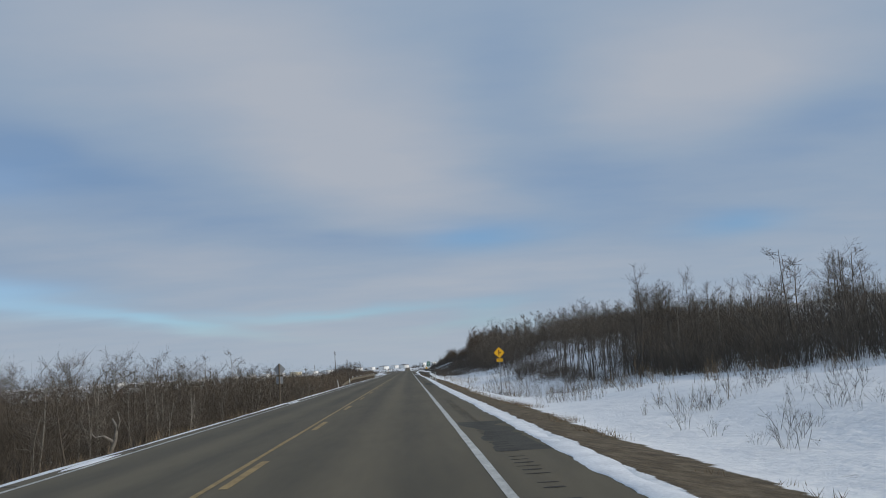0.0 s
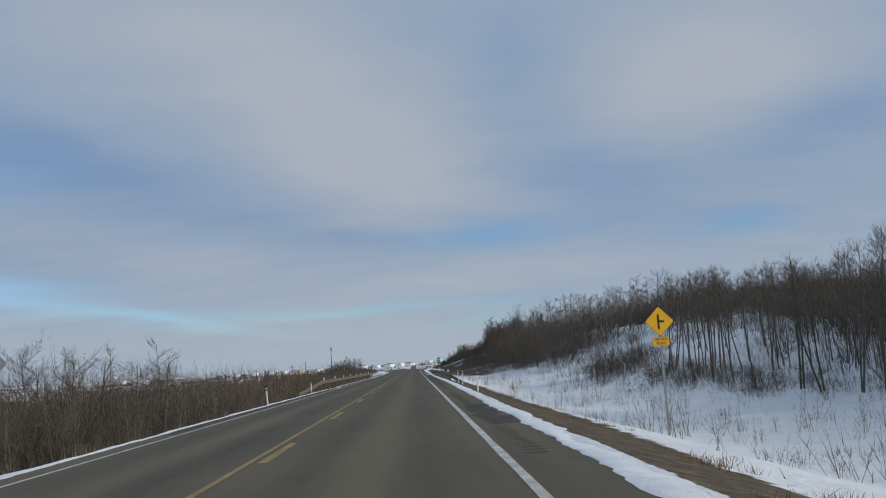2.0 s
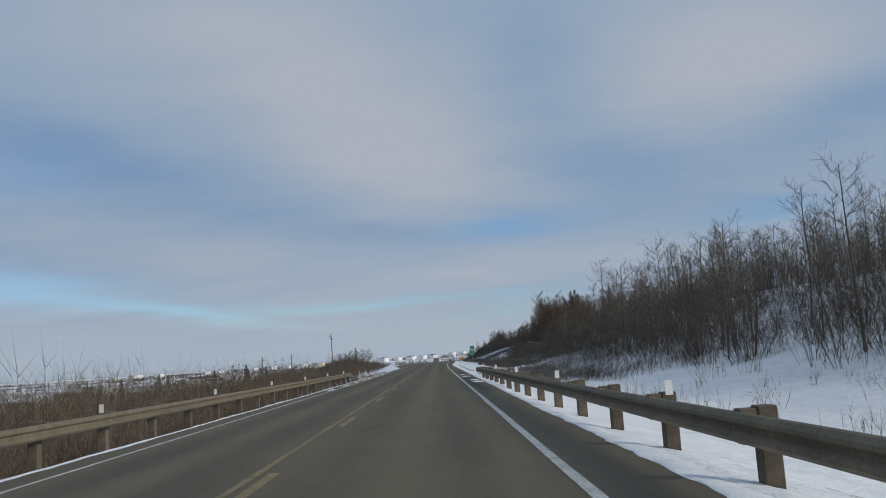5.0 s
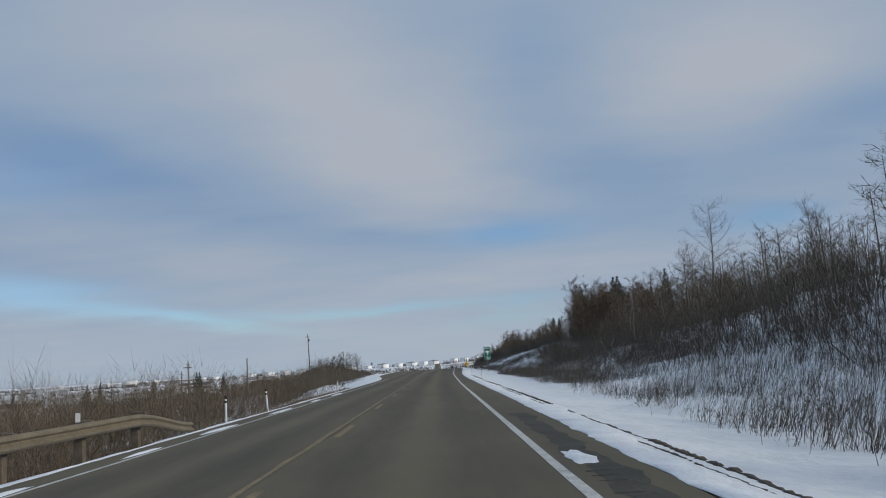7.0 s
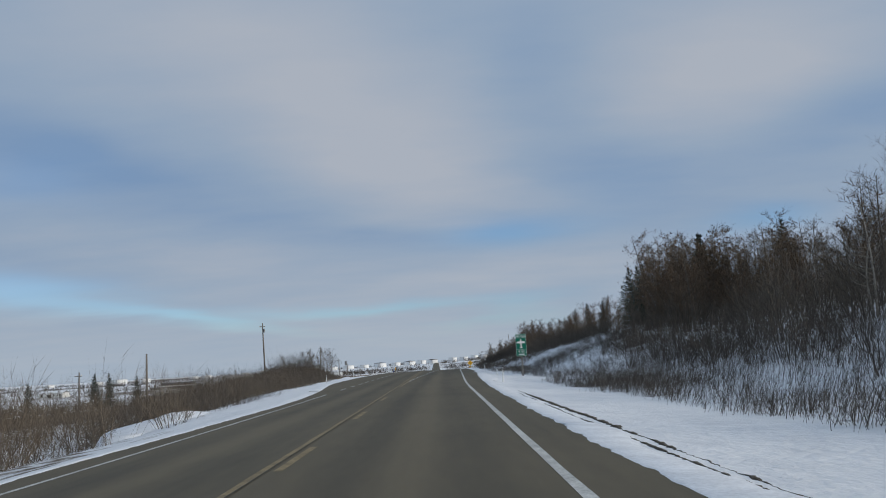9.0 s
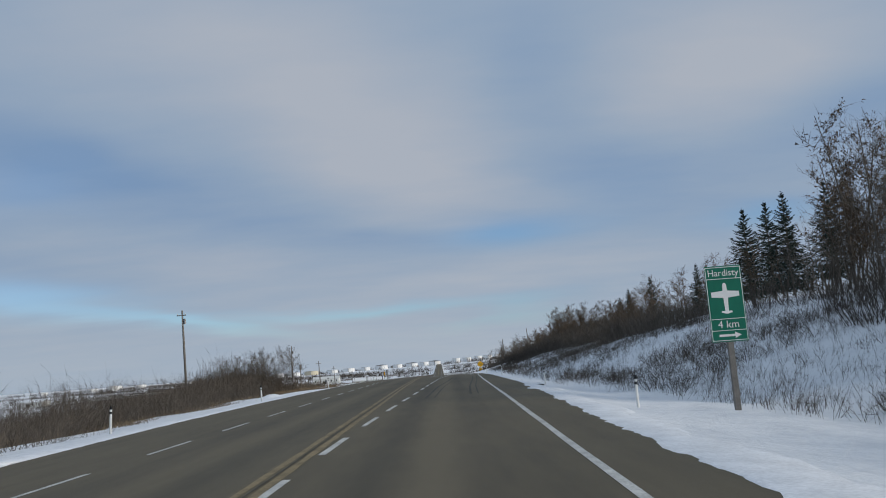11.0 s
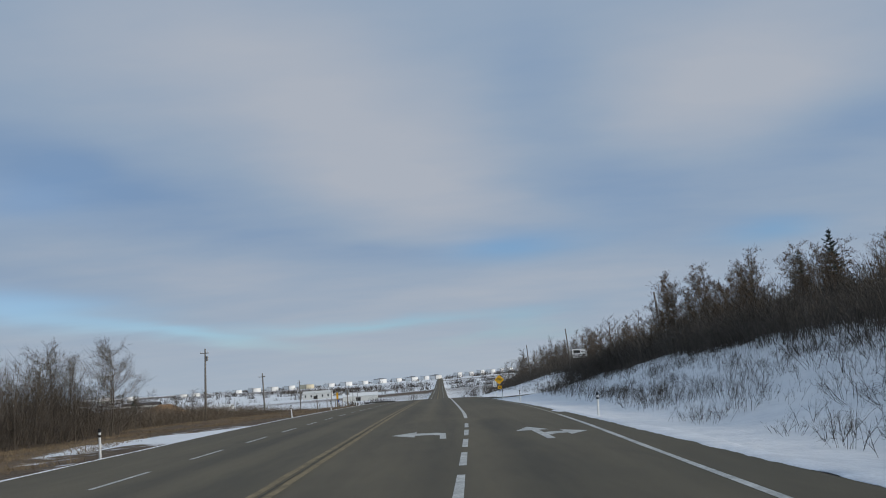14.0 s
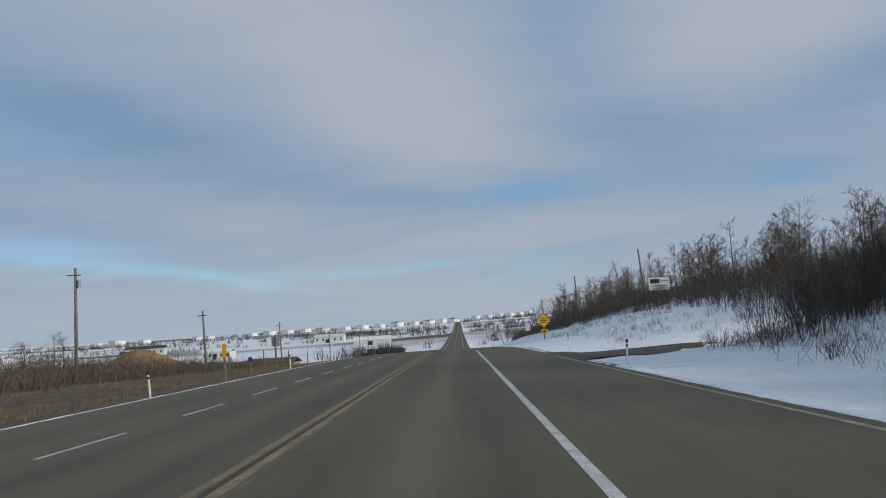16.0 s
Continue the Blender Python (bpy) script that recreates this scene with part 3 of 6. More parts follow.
build_ground()
road = build_road()
part("edge_line", strip(line_r, -90, 396, 0.135, ragged=0.35), MAT_WHITE_LINE, road, "worn white edge line")
part("edge_line", strip(line_r, 396, 455, 0.11, ragged=0.5), MAT_DIRTY_LINE, road, "dirty faded edge line")
part("edge_line", strip(line_l, -90, 282, 0.11, ragged=0.35, seed=2), MAT_WHITE_LINE, road, "thin worn white edge line")
part("lane_line", strip(line_mid, 397.5, 478, 0.14, ragged=0.2), MAT_WHITE_LINE, road, "solid white lane line")
part("yellow_line", strip(lambda y: -0.06, -90, 120, 0.10, ragged=0.5, seed=4), MAT_YELLOW_LINE, road, "worn solid yellow centre line")
part("yellow_line", strip(lambda y: -0.06, 120, 294, 0.11, ragged=0.7, seed=5, step=0.9), MAT_YELLOW_FADED, road, "faded solid yellow centre line")
part("yellow_line", strip(lambda y: -0.13, 294, 480, 0.13, lift=0.006, ragged=0.6, seed=4, step=0.8), MAT_YELLOW_FADED, road, "worn solid yellow centre line")
part("yellow_line", strip(lambda y: 0.12, 285, 480, 0.13, lift=0.006, ragged=0.6, seed=7, step=0.8), MAT_YELLOW_FADED, road, "worn solid yellow centre line")
part("paint_stain", strip(lambda y: 0.0 + 0.04 * nz(2, y, 0.2), 290, 480, 0.46, lift=0.003, ragged=0.35, seed=9), MAT_STAIN, road, "tan stain of old paint round the centre line")
part("centre_seam", strip(lambda y: 0.005 + 0.03 * nz(1, y, 0.3), 196, 470, 0.028, lift=0.0075, ragged=0.6), MAT_PATCH, road, "dark open seam between the yellow lines")
for k in range(36):  # yellow dashes beside the solid line
    y = -88 + k * 10.15
    if y < 284:
        part("yellow_dash", strip(lambda y: 0.17, y, y + 3.2, 0.13, ragged=0.5, seed=k), MAT_YELLOW_LINE if y < 125 else MAT_YELLOW_FADED, road)
for k in range(20):  # the dashes close up towards the turn arrows
    y = 297.6 + k * 6.05 if k < 9 else 348.8 + (k - 9) * 4.15
    part("white_dash", strip(line_mid, y, y + (3.1 if k < 9 else 2.7), 0.13, ragged=0.25, seed=k), MAT_WHITE_LINE, road)
for k in range(34):
    y = 289.5 + k * 5.9
    part("white_dash", strip(line_l, y, y + 3.0, 0.11, ragged=0.3, seed=k), MAT_WHITE_LINE, road)
part("lane_line", strip(lambda y: 3.6, 520, 2600, 0.16, step=20), MAT_WHITE_LINE, road, "white edge line far down the road")
part("lane_line", strip(lambda y: -3.6, 520, 2600, 0.16, step=20), MAT_WHITE_LINE, road, "white edge line far down the road")
part("yellow_line", strip(lambda y: 0.0, 520, 2600, 0.25, step=20), MAT_YELLOW_LINE, road, "yellow line far down the road")


def flat(outline, name, mat, lift=0.005, label=""):
    """A painted shape on the pavement from its outline in plan."""
    m = Mesh()
    m.add([(x, y, road_top(x, y) + lift) for x, y in outline], [tuple(range(len(outline)))])
    return part(name, m, mat, road, label)


flat([(2.45, 385.15), (2.62, 385.15), (2.62, 387.55), (2.35, 388.05), (1.75, 388.05), (1.75, 388.85), (1.05, 387.45), (1.75, 386.25), (1.75, 387.05), (2.2, 387.05), (2.45, 386.75)], "turn_arrow", MAT_WHITE_LINE, label="white left-turn arrow painted on the lane")
flat([(5.05, 383.30), (5.25, 383.30), (5.25, 384.60), (5.55, 385.05), (5.80, 385.05), (5.80, 384.40), (6.40, 385.50), (5.80, 386.50), (5.80, 385.80), (5.40, 385.80), (5.25, 385.60), (5.25, 386.90), (5.55, 386.90), (5.10, 388.70), (4.60, 386.90), (5.05, 386.90)],
     "turn_arrow", MAT_WHITE_LINE, label="white straight-and-right arrow painted on the lane")


def curve_through(*pts):
    ys, xs = [p[1] for p in pts], [p[0] for p in pts]
    return lambda y: float(np.interp(y, ys, xs))


for off, w in ((0, 0.12), (0.36, 0.06), (1.85, 0.10), (2.18, 0.06)):  # skid marks that swing towards the through lane
    part("skid_mark", strip(lambda y, o=off: curve_through((1.7, 322), (2.15, 336), (2.6, 345), (3.0, 353), (3.75, 372))(y) + o, 323 + off, 366 + 2 * off, w, lift=0.003, ragged=0.5, seed=off), MAT_RUBBER, road, "dark curved tyre mark on the asphalt")
for cx, y0, y1, w in ((4.45, 16.5, 24, 0.9), (4.35, 70, 79, 0.7), (4.25, 160, 201, 0.42), (-4.15, 74, 124, 0.34)):
    part("asphalt_patch", strip(lambda y, c=cx: c, y0, y1, w, lift=0.003, step=0.35, ragged=0.9, seed=y0), MAT_PATCH, road, "dark patch of broken asphalt on the shoulder")
groove = Mesh()
groove.add([(-0.17, -0.07, 0), (0.17, -0.075, 0), (0.16, 0.07, 0), (-0.175, 0.065, 0), (-0.12, 0, 0.0015), (0.12, 0, 0.0015)], [(0, 1, 5, 4), (1, 2, 5), (2, 3, 4, 5), (3, 0, 4)])
groove_mesh = groove.data("rumble_groove", MAT_GROOVE)
rng = random.Random(5)
for y0, y1, x0 in ((6, 38, 4.25), (64, 92, 4.22), (98, 124, 4.2), (166, 178, 4.05), (180, 192, 4.1)):
    y = y0
    while y < y1:
        if rng.random() < 0.85:
            g = part("rumble_groove", groove_mesh, None, road)
            x = x0 + rng.uniform(-0.02, 0.02)
            g.matrix_basis = pose(x, y, road_top(x, y) + 0.004, 0, 0, rng.uniform(-3, 3)) @ Matrix.Diagonal((rng.uniform(.75, 1.05), rng.uniform(.35, .75), 1, 1))
        y += 0.42
for y0, y1 in ((-20, 60), (90, 125)):
    y = y0
    while y < y1:
        if rng.random() < 0.7:
            g = part("rumble_groove", groove_mesh, None, road)
            g.matrix_basis = pose(-3.95, y, road_top(-3.95, y) + 0.004, 0, 0, 0) @ Matrix.Diagonal((0.7, rng.uniform(.6, 1.2), 1, 1))
        y += 0.85


def snow_patch(name, cx, cy, rx, ry, seed, on_road=True, h=0.03):
    """A thin ragged crust of old snow with its own thickness."""
    m = Mesh()
    n = 18
    r2 = random.Random(seed)
    verts = [(cx, cy, (road_top(cx, cy) if on_road else ground_z(cx, cy)) + h)]
    for ring, hh in ((0.6, h * 0.9), (1.0, 0.004)):
        for k in range(n):
            a = 2 * math.pi * k / n
            q = ring * (1 + 0.5 * nz(math.cos(a) * 2, math.sin(a) * 2, 1.2, seed))
            x, y = cx + rx * q * math.cos(a), cy + ry * q * math.sin(a)
            verts.append((x, y, (road_top(x, y) if on_road else ground_z(x, y)) + hh))
    faces = [(0, 1 + k, 1 + (k + 1) % n) for k in range(n)] + [(1 + k, 1 + n + k, 1 + n + (k + 1) % n, 1 + (k + 1) % n) for k in range(n)]
    m.add(verts, faces)
    return tagged(new(name, m.data(name, MAT_SNOW, True)), "thin ragged crust of old snow on the road shoulder", "snow", "snow crusts on the shoulder")


for i, (cx, cy, rx, ry) in enumerate(((4.25, 185.6, .25, 1.0), (4.1, 191, .2, .8), (4.35, 176, .25, 1.1), (4.4, 172.5, .3, 1.3), (-3.95, 176, .12, 1.6), (-3.92, 184, .13, 2.2), (-3.93, 191, .12, 1.4),
                                      (-3.95, 203, .14, 1.8), (-3.92, 212, .12, 2.2), (-3.93, 221, .13, 1.6), (-3.95, 230, .12, 2.4), (-3.9, 197, .1, 1.0), (-3.95, 50, .15, 2.0), (-3.95, 20, .13, 1.5), (-3.95, 121, .12, 2.0),
                                      (6.6, 327, .3, 1.0), (6.9, 331, .35, 1.3), (7.4, 356, .22, 1.3), (7.6, 371, .25, 1.8), (7.75, 378, .25, 1.2), (7.6, 400, .2, 1.4))):
    snow_patch("snow_crust", cx, cy, rx, ry, 11 + i)


def snow_tongue(y0, y1, amp, seed, side=1, reach=0.25):
    """Snow that laps over the pavement edge in ragged tongues."""
    m = Mesh()
    n = int((y1 - y0) / 0.18)
    verts = []
    for k in range(n + 1):
        y = y0 + (y1 - y0) * k / n
        er = edge_r(y) if side > 0 else edge_l(y)
        env = max(math.sin(math.pi * k / n), 0.0) ** 0.5
        lap = 0.05 + env * (amp * max(0.0, 0.5 + 0.7 * nz(0, y, 0.16, seed)) + (0.05 + 0.25 * amp) * nz(3, y, 0.9, seed) + 0.05 * nz(5, y, 2.7, seed) + (0.02 + 0.12 * amp) * (nz(2, y, 1.7, seed) + nz(6, y, 4.1, seed)))
        out = reach * (1 + 0.8 * nz(7, y, 0.35, seed) + 0.4 * nz(9, y, 1.3, seed))
        x0, x1, x2 = er - side * lap, er - side * (lap * 0.4), er + side * max(out, 0.05)
        x3 = x2 + side * 0.3
        verts += [(x0, y, road_top(x0, y) + 0.003), (x1, y, road_top(x1, y) + 0.018 + 0.012 * nz(x1, y, 2.0, seed)), (x2, y, max(ground_z(x2, y), road_top(er, y) - 0.04) + 0.025), (x3, y, ground_z(x3, y) - 0.03)]
    m.add(verts, [(4 * k + i, 4 * k + i + 1, 4 * k + i + 5, 4 * k + i + 4) for k in range(n) for i in range(3)])
    return tagged(new("snow_bank", m.data("snow_bank", MAT_SNOW, True)), "ragged bank of ploughed snow along the pavement edge", "snow bank", "snow banks along the road")


snow_tongue(-40, 165, 0.10, 3.0)
snow_tongue(165, 215, 0.05, 5.0, reach=0.5)
snow_tongue(215, 292, 0.10, 6.0, reach=0.5)
snow_tongue(290, 334, 0.38, 9.0, reach=0.6)
snow_tongue(332, 440, 0.10, 13.0, reach=0.5)
snow_tongue(38, 118, 0.06, 21.0, -1, 0.24)
snow_tongue(118, 205, 0.07, 22.0, -1, 0.18)
snow_tongue(203, 292, 0.07, 23.0, -1, 0.2)
snow_tongue(290, 360, 0.14, 24.0, -1, 0.55)
snow_tongue(360, 480, 0.06, 25.0, -1, 0.12)


def soil_ridge(y0, y1, off, wide, seed):
    """Thin ragged heap of gravel and soil that the plough left in the snow."""
    m = Mesh()
    rough = random.Random(seed)
    y = y0
    while y < y1:
        gate = smooth(-0.85, 0.0, nz(4, y, 0.11, seed) + 0.6 * nz(6, y, 0.9, seed)) * smooth(0, 6, y - y0) * smooth(0, 8, y1 - y)
        w = max(wide * gate * rough.uniform(0.1, 1.7), 0.006)
        x = edge_r(y) + off + 0.10 * nz(0, y, 0.09, seed) + 0.05 * nz(3, y, 0.8, seed) + rough.uniform(-0.03, 0.03)
        h = 0.3 * w + 0.003
        m.v += [(x - w, y, ground_z(x - w, y) - 0.03), (x - w * 0.3, y, ground_z(x, y) + h), (x + w * 0.4, y, ground_z(x, y) + h * 0.8), (x + w, y, ground_z(x + w, y) - 0.03)]
        y += rough.uniform(0.05, 0.16)
    m.f = [(4 * k + j, 4 * k + j + 1, 4 * k + j + 5, 4 * k + j + 4) for k in range(len(m.v) // 4 - 1) for j in range(3)]
    tagged(new("soil_ridge", m.data("soil_ridge", MAT_DITCH_SOIL)), "thin ragged ridge of dark gravel in ploughed snow", "gravel ridge", "gravel ridges in the ploughed snow")


soil_ridge(183, 274, 1.0, 0.085, 31.0)
soil_ridge(185, 270, 0.72, 0.04, 47.0)


# ---- side road ----
def build_side_road():
    m = Mesh()
    xs = list(np.arange(7.4, 15, 0.6)) + list(np.arange(15, 75, 2.5))
    verts = []
    for x in xs:
        flare = 6.0 * math.exp(-(x - 7.4) / 2.2)
        y0, y1 = 453.4 - flare, 459.0 + flare * 0.6
        for f in (0, 0.25, 0.5, 0.75, 1):
            y = y0 + (y1 - y0) * f
            verts.append((x, y, max(ground_z(x, y), road_top(8, y) - 0.02 if x < 9 else -99) + 0.03))
    m.add(verts, [(5 * k + i, 5 * k + i + 5, 5 * k + i + 6, 5 * k + i + 1) for k in range(len(xs) - 1) for i in range(4)])
    me = m.data("side_road", MAT_ASPHALT)
    tagged(new("side_road", me), "narrow ploughed side road that joins the highway", "road", kind="structure")


build_side_road()


# ---- guard rails ----
def rail_profile():
    """Corrugated beam section: across (towards the road) and up."""
    pts = [(0.0, 0.155), (0.035, 0.145), (0.08, 0.10), (0.08, 0.065), (0.02, 0.02), (0.02, -0.02), (0.08, -0.065), (0.08, -0.10), (0.035, -0.145), (0.0, -0.155)]
    back = [(u - 0.012, v) for u, v in reversed(pts)]
    return pts + back


def guard_rail(side, y0, y1, xcurve, turn0, turn1, label, mat_beam):
    """Posts with blocks carry one long beam; the ends bend down and away."""
    base = thing("guard_rail", (0, 0, 0), label, "guard rail", "guard rails along the highway")
    prof = rail_profile()
    ys = np.arange(y0, y1 + 0.01, 0.8)
    verts = []
    zc = 0.50
    for y in ys:
        k0 = smooth(0, 9, y - y0) if turn0 else 1
        k1 = smooth(0, 6, y1 - y) if turn1 else 1
        drop = (1 - k0) * 0.75 + (1 - k1) * 0.55
        x = xcurve(y) + side * ((1 - k0) * 0.9 + (1 - k1) * 0.15)
        z = road_top(edge_r(y) if side > 0 else edge_l(y), y) + zc - drop
        verts += [(x - side * u, y, z + v) for u, v in prof]
    n = len(prof)
    m = Mesh()
    m.add(verts, [(n * j + i, n * j + (i + 1) % n, n * (j + 1) + (i + 1) % n, n * (j + 1) + i) for j in range(len(ys) - 1) for i in range(n)])
    m.f += [tuple(range(n)), tuple(range(n * (len(ys) - 1), n * len(ys)))]
    beam = part("beam", m, mat_beam, base, "long corrugated steel beam")
    y = y1
    x = xcurve(y)
    z = road_top(edge_r(y) if side > 0 else edge_l(y), y) + zc
    e = Mesh()
    ring = [(0.0, 0.16), (0.06, 0.13), (0.10, 0.05), (0.10, -0.05), (0.06, -0.13), (0.0, -0.16), (-0.03, -0.13), (-0.03, 0.13)]
    e.add([(x - side * u, y - 0.05, z - (0.55 if turn1 else 0) + v) for u, v in ring] + [(x - side * u * 0.7 + side * 0.16, y + 0.30, z - (0.55 if turn1 else 0) + v) for u, v in ring],
          [tuple(range(8))[::-1], tuple(range(8, 16))] + [(i, (i + 1) % 8, 8 + (i + 1) % 8, 8 + i) for i in range(8)])
    part("end_shoe", e, mat_beam, base, "rounded steel end shoe")
    post = Mesh().box(-0.10, 0.10, -0.10, 0.10, -0.9, 0.70, 0.012).data("post", MAT_RAIL_POST)
    block = Mesh().box(-0.09, 0.09, -0.09, 0.09, 0.33, 0.68, 0.01).data("block", MAT_RAIL_POST)
    plate = Mesh().box(-0.055, 0.055, -0.004, 0.004, 0.66, 0.86, 0.002).data("reflector_plate", MAT_SIGN_WHITE)
    bolt = Mesh().tube([(0, 0, 0), (0.02, 0, 0)], [0.02, 0.014], 6).data("bolt", MAT_STEEL)
    y, k = y0 + (9 if turn0 else 1.2), 0
    while y < y1 - (3.5 if turn1 else 0.3):
        x = xcurve(y)
        z = road_top(edge_r(y) if side > 0 else edge_l(y), y)
        p = part("post", post, None, base)
        p.matrix_basis = pose(x + side * 0.29, y, z, 0, 0, 0)
        b = part("block", block, None, p)
        b.matrix_basis = pose(-side * 0.19, 0, 0, 0, 0, 0)
        bo = part("bolt", bolt, None, beam)
        bo.matrix_basis = pose(x - side * 0.015, y, z + zc, 0, 0, 180 if side > 0 else 0)
        if k % 3 == 1:
            pl = part("reflector_plate", plate, None, p, "small white reflector plate")
            pl.matrix_basis = pose(0, -0.105, 0, 0, 0, 0)
        y += 3.35
        k += 1


guard_rail(1, 117.2, 181.6, curve_through((5.6, 113), (5.35, 125), (5.0, 160), (4.85, 182)), True, False, "weathered steel guard rail on stout timber posts", MAT_RAIL)
guard_rail(-1, 115.5, 206.5, curve_through((-5.6, 112), (-5.5, 150), (-5.45, 182), (-5.45, 206)), True, True, "sunlit tan steel guard rail on timber posts", MAT_RAIL)


# ---- delineator posts ----
def delineator(tall=1.06):
    base = thing("delineator_post", (0, 0, 0), "white plastic delineator post with black top band in roadside snow", "delineator", "delineator posts")
    m = Mesh()
    pts = [(0.040 * math.cos(a), 0.03 * math.sin(a) + (0.012 if math.sin(a) < 0 else 0)) for a in np.linspace(0, 2 * math.pi, 12, endpoint=False)]
    rows = [(-0.5, 1.0), (0.0, 1.0), (tall * 0.5, 1.0), (tall * 0.96, 0.97), (tall, 0.75)]
    m.add([(x * s, y * s, z) for z, s in rows for x, y in pts], [(12 * j + i, 12 * j + (i + 1) % 12, 12 * j + 12 + (i + 1) % 12, 12 * j + 12 + i) for j in range(4) for i in range(12)] + [tuple(range(48, 60))])
    post = part("post", m, MAT_WHITE, base, smooth=True)
    for name, z0, z1, mat in (("band", tall * 0.90, tall * 1.005, MAT_BLACK), ("reflector", tall * 0.76, tall * 0.83, MAT_BLACK)):
        b = Mesh()
        b.add([(x * 1.08, y * 1.1, z) for z in (z0, z1) for x, y in pts], [(i, (i + 1) % 12, 12 + (i + 1) % 12, 12 + i) for i in range(12)] + [tuple(range(12, 24)), tuple(range(12))[::-1]])
        part(name, b, mat, post, "dark band round the post")
    return base


first = delineator()
R_POSTS = [(5.5, 92.2, 2), (5.7, 108.5, 3), (5.8, 115.3, -2), (5.45, 241, 1), (6.7, 291, 2), (7.9, 312.8, 0), (8.05, 334.2, -2), (7.95, 364, 1), (8.2, 393.5, 2), (7.83, 419.3, 0), (8.4, 443.5, 2), (9.3, 466, 0), (9.6, 477, 1)]
L_POSTS = [(-5.3, 95.6, -5), (-5.35, 114.6, -5), (-5.45, 209.6, 0), (-5.4, 216.6, -4), (-6.3, 249.6, -2), (-8.6, 317, 3), (-7.9, 337, -2), (-7.3, 361, -2), (-7.9, 388.8, -2), (-7.6, 419.5, -4), (-7.75, 440.5, -5), (-7.6, 462, -2)]
for k, (x, y, lean) in enumerate(R_POSTS + L_POSTS):
    sunk = (0.16 if y > 300 else 0.0)  # deeper snow past the crest
    m = pose(x, y, ground_z(x, y) - sunk, 0.5 * lean, lean, 0)
    if k == 0:
        first.matrix_basis = m
    else:
        copy_thing(first, m)


# ---- signs ----
def text_mesh(body, size, mat, name):
    c = bpy.data.curves.new(name, "FONT")
    c.body, c.size, c.align_x, c.align_y, c.extrude = body, size, "CENTER", "CENTER", 0.002
    c.resolution_u = 2
    ob = bpy.data.objects.new("tmp", c)
    scene.collection.objects.link(ob)
    dg = bpy.context.evaluated_depsgraph_get()
    me = bpy.data.meshes.new_from_object(ob.evaluated_get(dg))
    bpy.data.objects.remove(ob)
    me.materials.clear()
    me.materials.append(mat)
    return me


def words(body, size, mat, parent, x, y, z, wide=1.0):
    ob = part("lettering", text_mesh(body, size, mat, "lettering"), None, parent)
    ob.matrix_basis = pose(x, y, z, 90, 0, 0) @ Matrix.Diagonal((wide, 1, 1, 1))
    return ob


def rounded(x0, x1, z0, z1, r, n=4):
    out = []
    for cx, cz, a0 in ((x1 - r, z0 + r, -90), (x1 - r, z1 - r, 0), (x0 + r, z1 - r, 90), (x0 + r, z0 + r, 180)):
        out += [(cx + r * math.cos(radians(a0 + 90 * k / n)), cz + r * math.sin(radians(a0 + 90 * k / n))) for k in range(n + 1)]
    return out


def diamond(cz, half, r=0.05):
    base = rounded(-half / math.sqrt(2), half / math.sqrt(2), -half / math.sqrt(2), half / math.sqrt(2), r)
    c = math.cos(radians(45))
    return [(c * (x - z), cz + c * (x + z)) for x, z in base]


def sign_post(base, z0, z1, mat=None, w=0.045):
    part("post", Mesh().box(-w, w, -w * 0.8, w * 0.8, z0, z1, 0.006), mat or MAT_STEEL, base)


def side_road_sign():
    x, y = 11.35, 81.0
    g = ground_z(x, y)
    b = thing("warning_sign", (x, y, -0.21), "yellow diamond side-road warning sign with tab on a steel post", "road sign", rz=1.5)
    sign_post(b, g - 0.4, 2.95, w=0.04)
    panel = part("panel", Mesh().plate(diamond(2.585, 0.53), -0.05, -0.044), MAT_SIGN_YELLOW, b, "yellow diamond panel")
    part("border", Mesh().plate(diamond(2.585, 0.545), -0.0435, -0.041), MAT_BLACK, panel)
    part("symbol", Mesh().box(-0.075, -0.005, -0.054, -0.0505, 2.30, 2.84).box(-0.004, 0.17, -0.054, -0.0505, 2.545, 2.62), MAT_BLACK, panel, "black side-road symbol")
    tab = part("tab", Mesh().plate(rounded(-0.30, 0.30, 1.72, 2.03, 0.03), -0.05, -0.044), MAT_SIGN_YELLOW, b, "yellow tab panel")
    words("HIDDEN", 0.13, MAT_BLACK, tab, 0, -0.053, 1.945, 0.95)
    words("ROAD", 0.13, MAT_BLACK, tab, 0, -0.053, 1.80, 0.95)
    for z in (2.22, 2.95):
        part("bolt", Mesh().tube([(0, -0.05, z), (0, -0.06, z)], [0.016, 0.012], 6), MAT_STEEL, panel)


def back_of_sign():
    x, y = -8.3, 72.9
    b = thing("warning_sign", (x, y, 0), "grey back of a diamond road sign on a timber post", "road sign")
    part("post", Mesh().box(-0.05, 0.05, -0.05, 0.05, ground_z(x, y) - 0.6, 2.42, 0.008), MAT_TIMBER, b, "weathered timber post")
    panel = part("panel", Mesh().plate(diamond(1.94, 0.53), 0.055, 0.061), MAT_SIGN_BACK, b, "bare aluminium panel back")
    part("tab", Mesh().plate(rounded(-0.28, 0.28, 0.74, 1.33, 0.03), 0.055, 0.061), MAT_SIGN_BACK, b, "bare aluminium tab back")
    part("bolt", Mesh().tube([(0, -0.05, 1.6), (0, -0.065, 1.6)], [0.016, 0.012], 6), MAT_STEEL, panel)
    part("bolt", Mesh().tube([(0, -0.05, 2.25), (0, -0.065, 2.25)], [0.016, 0.012], 6), MAT_STEEL, panel)


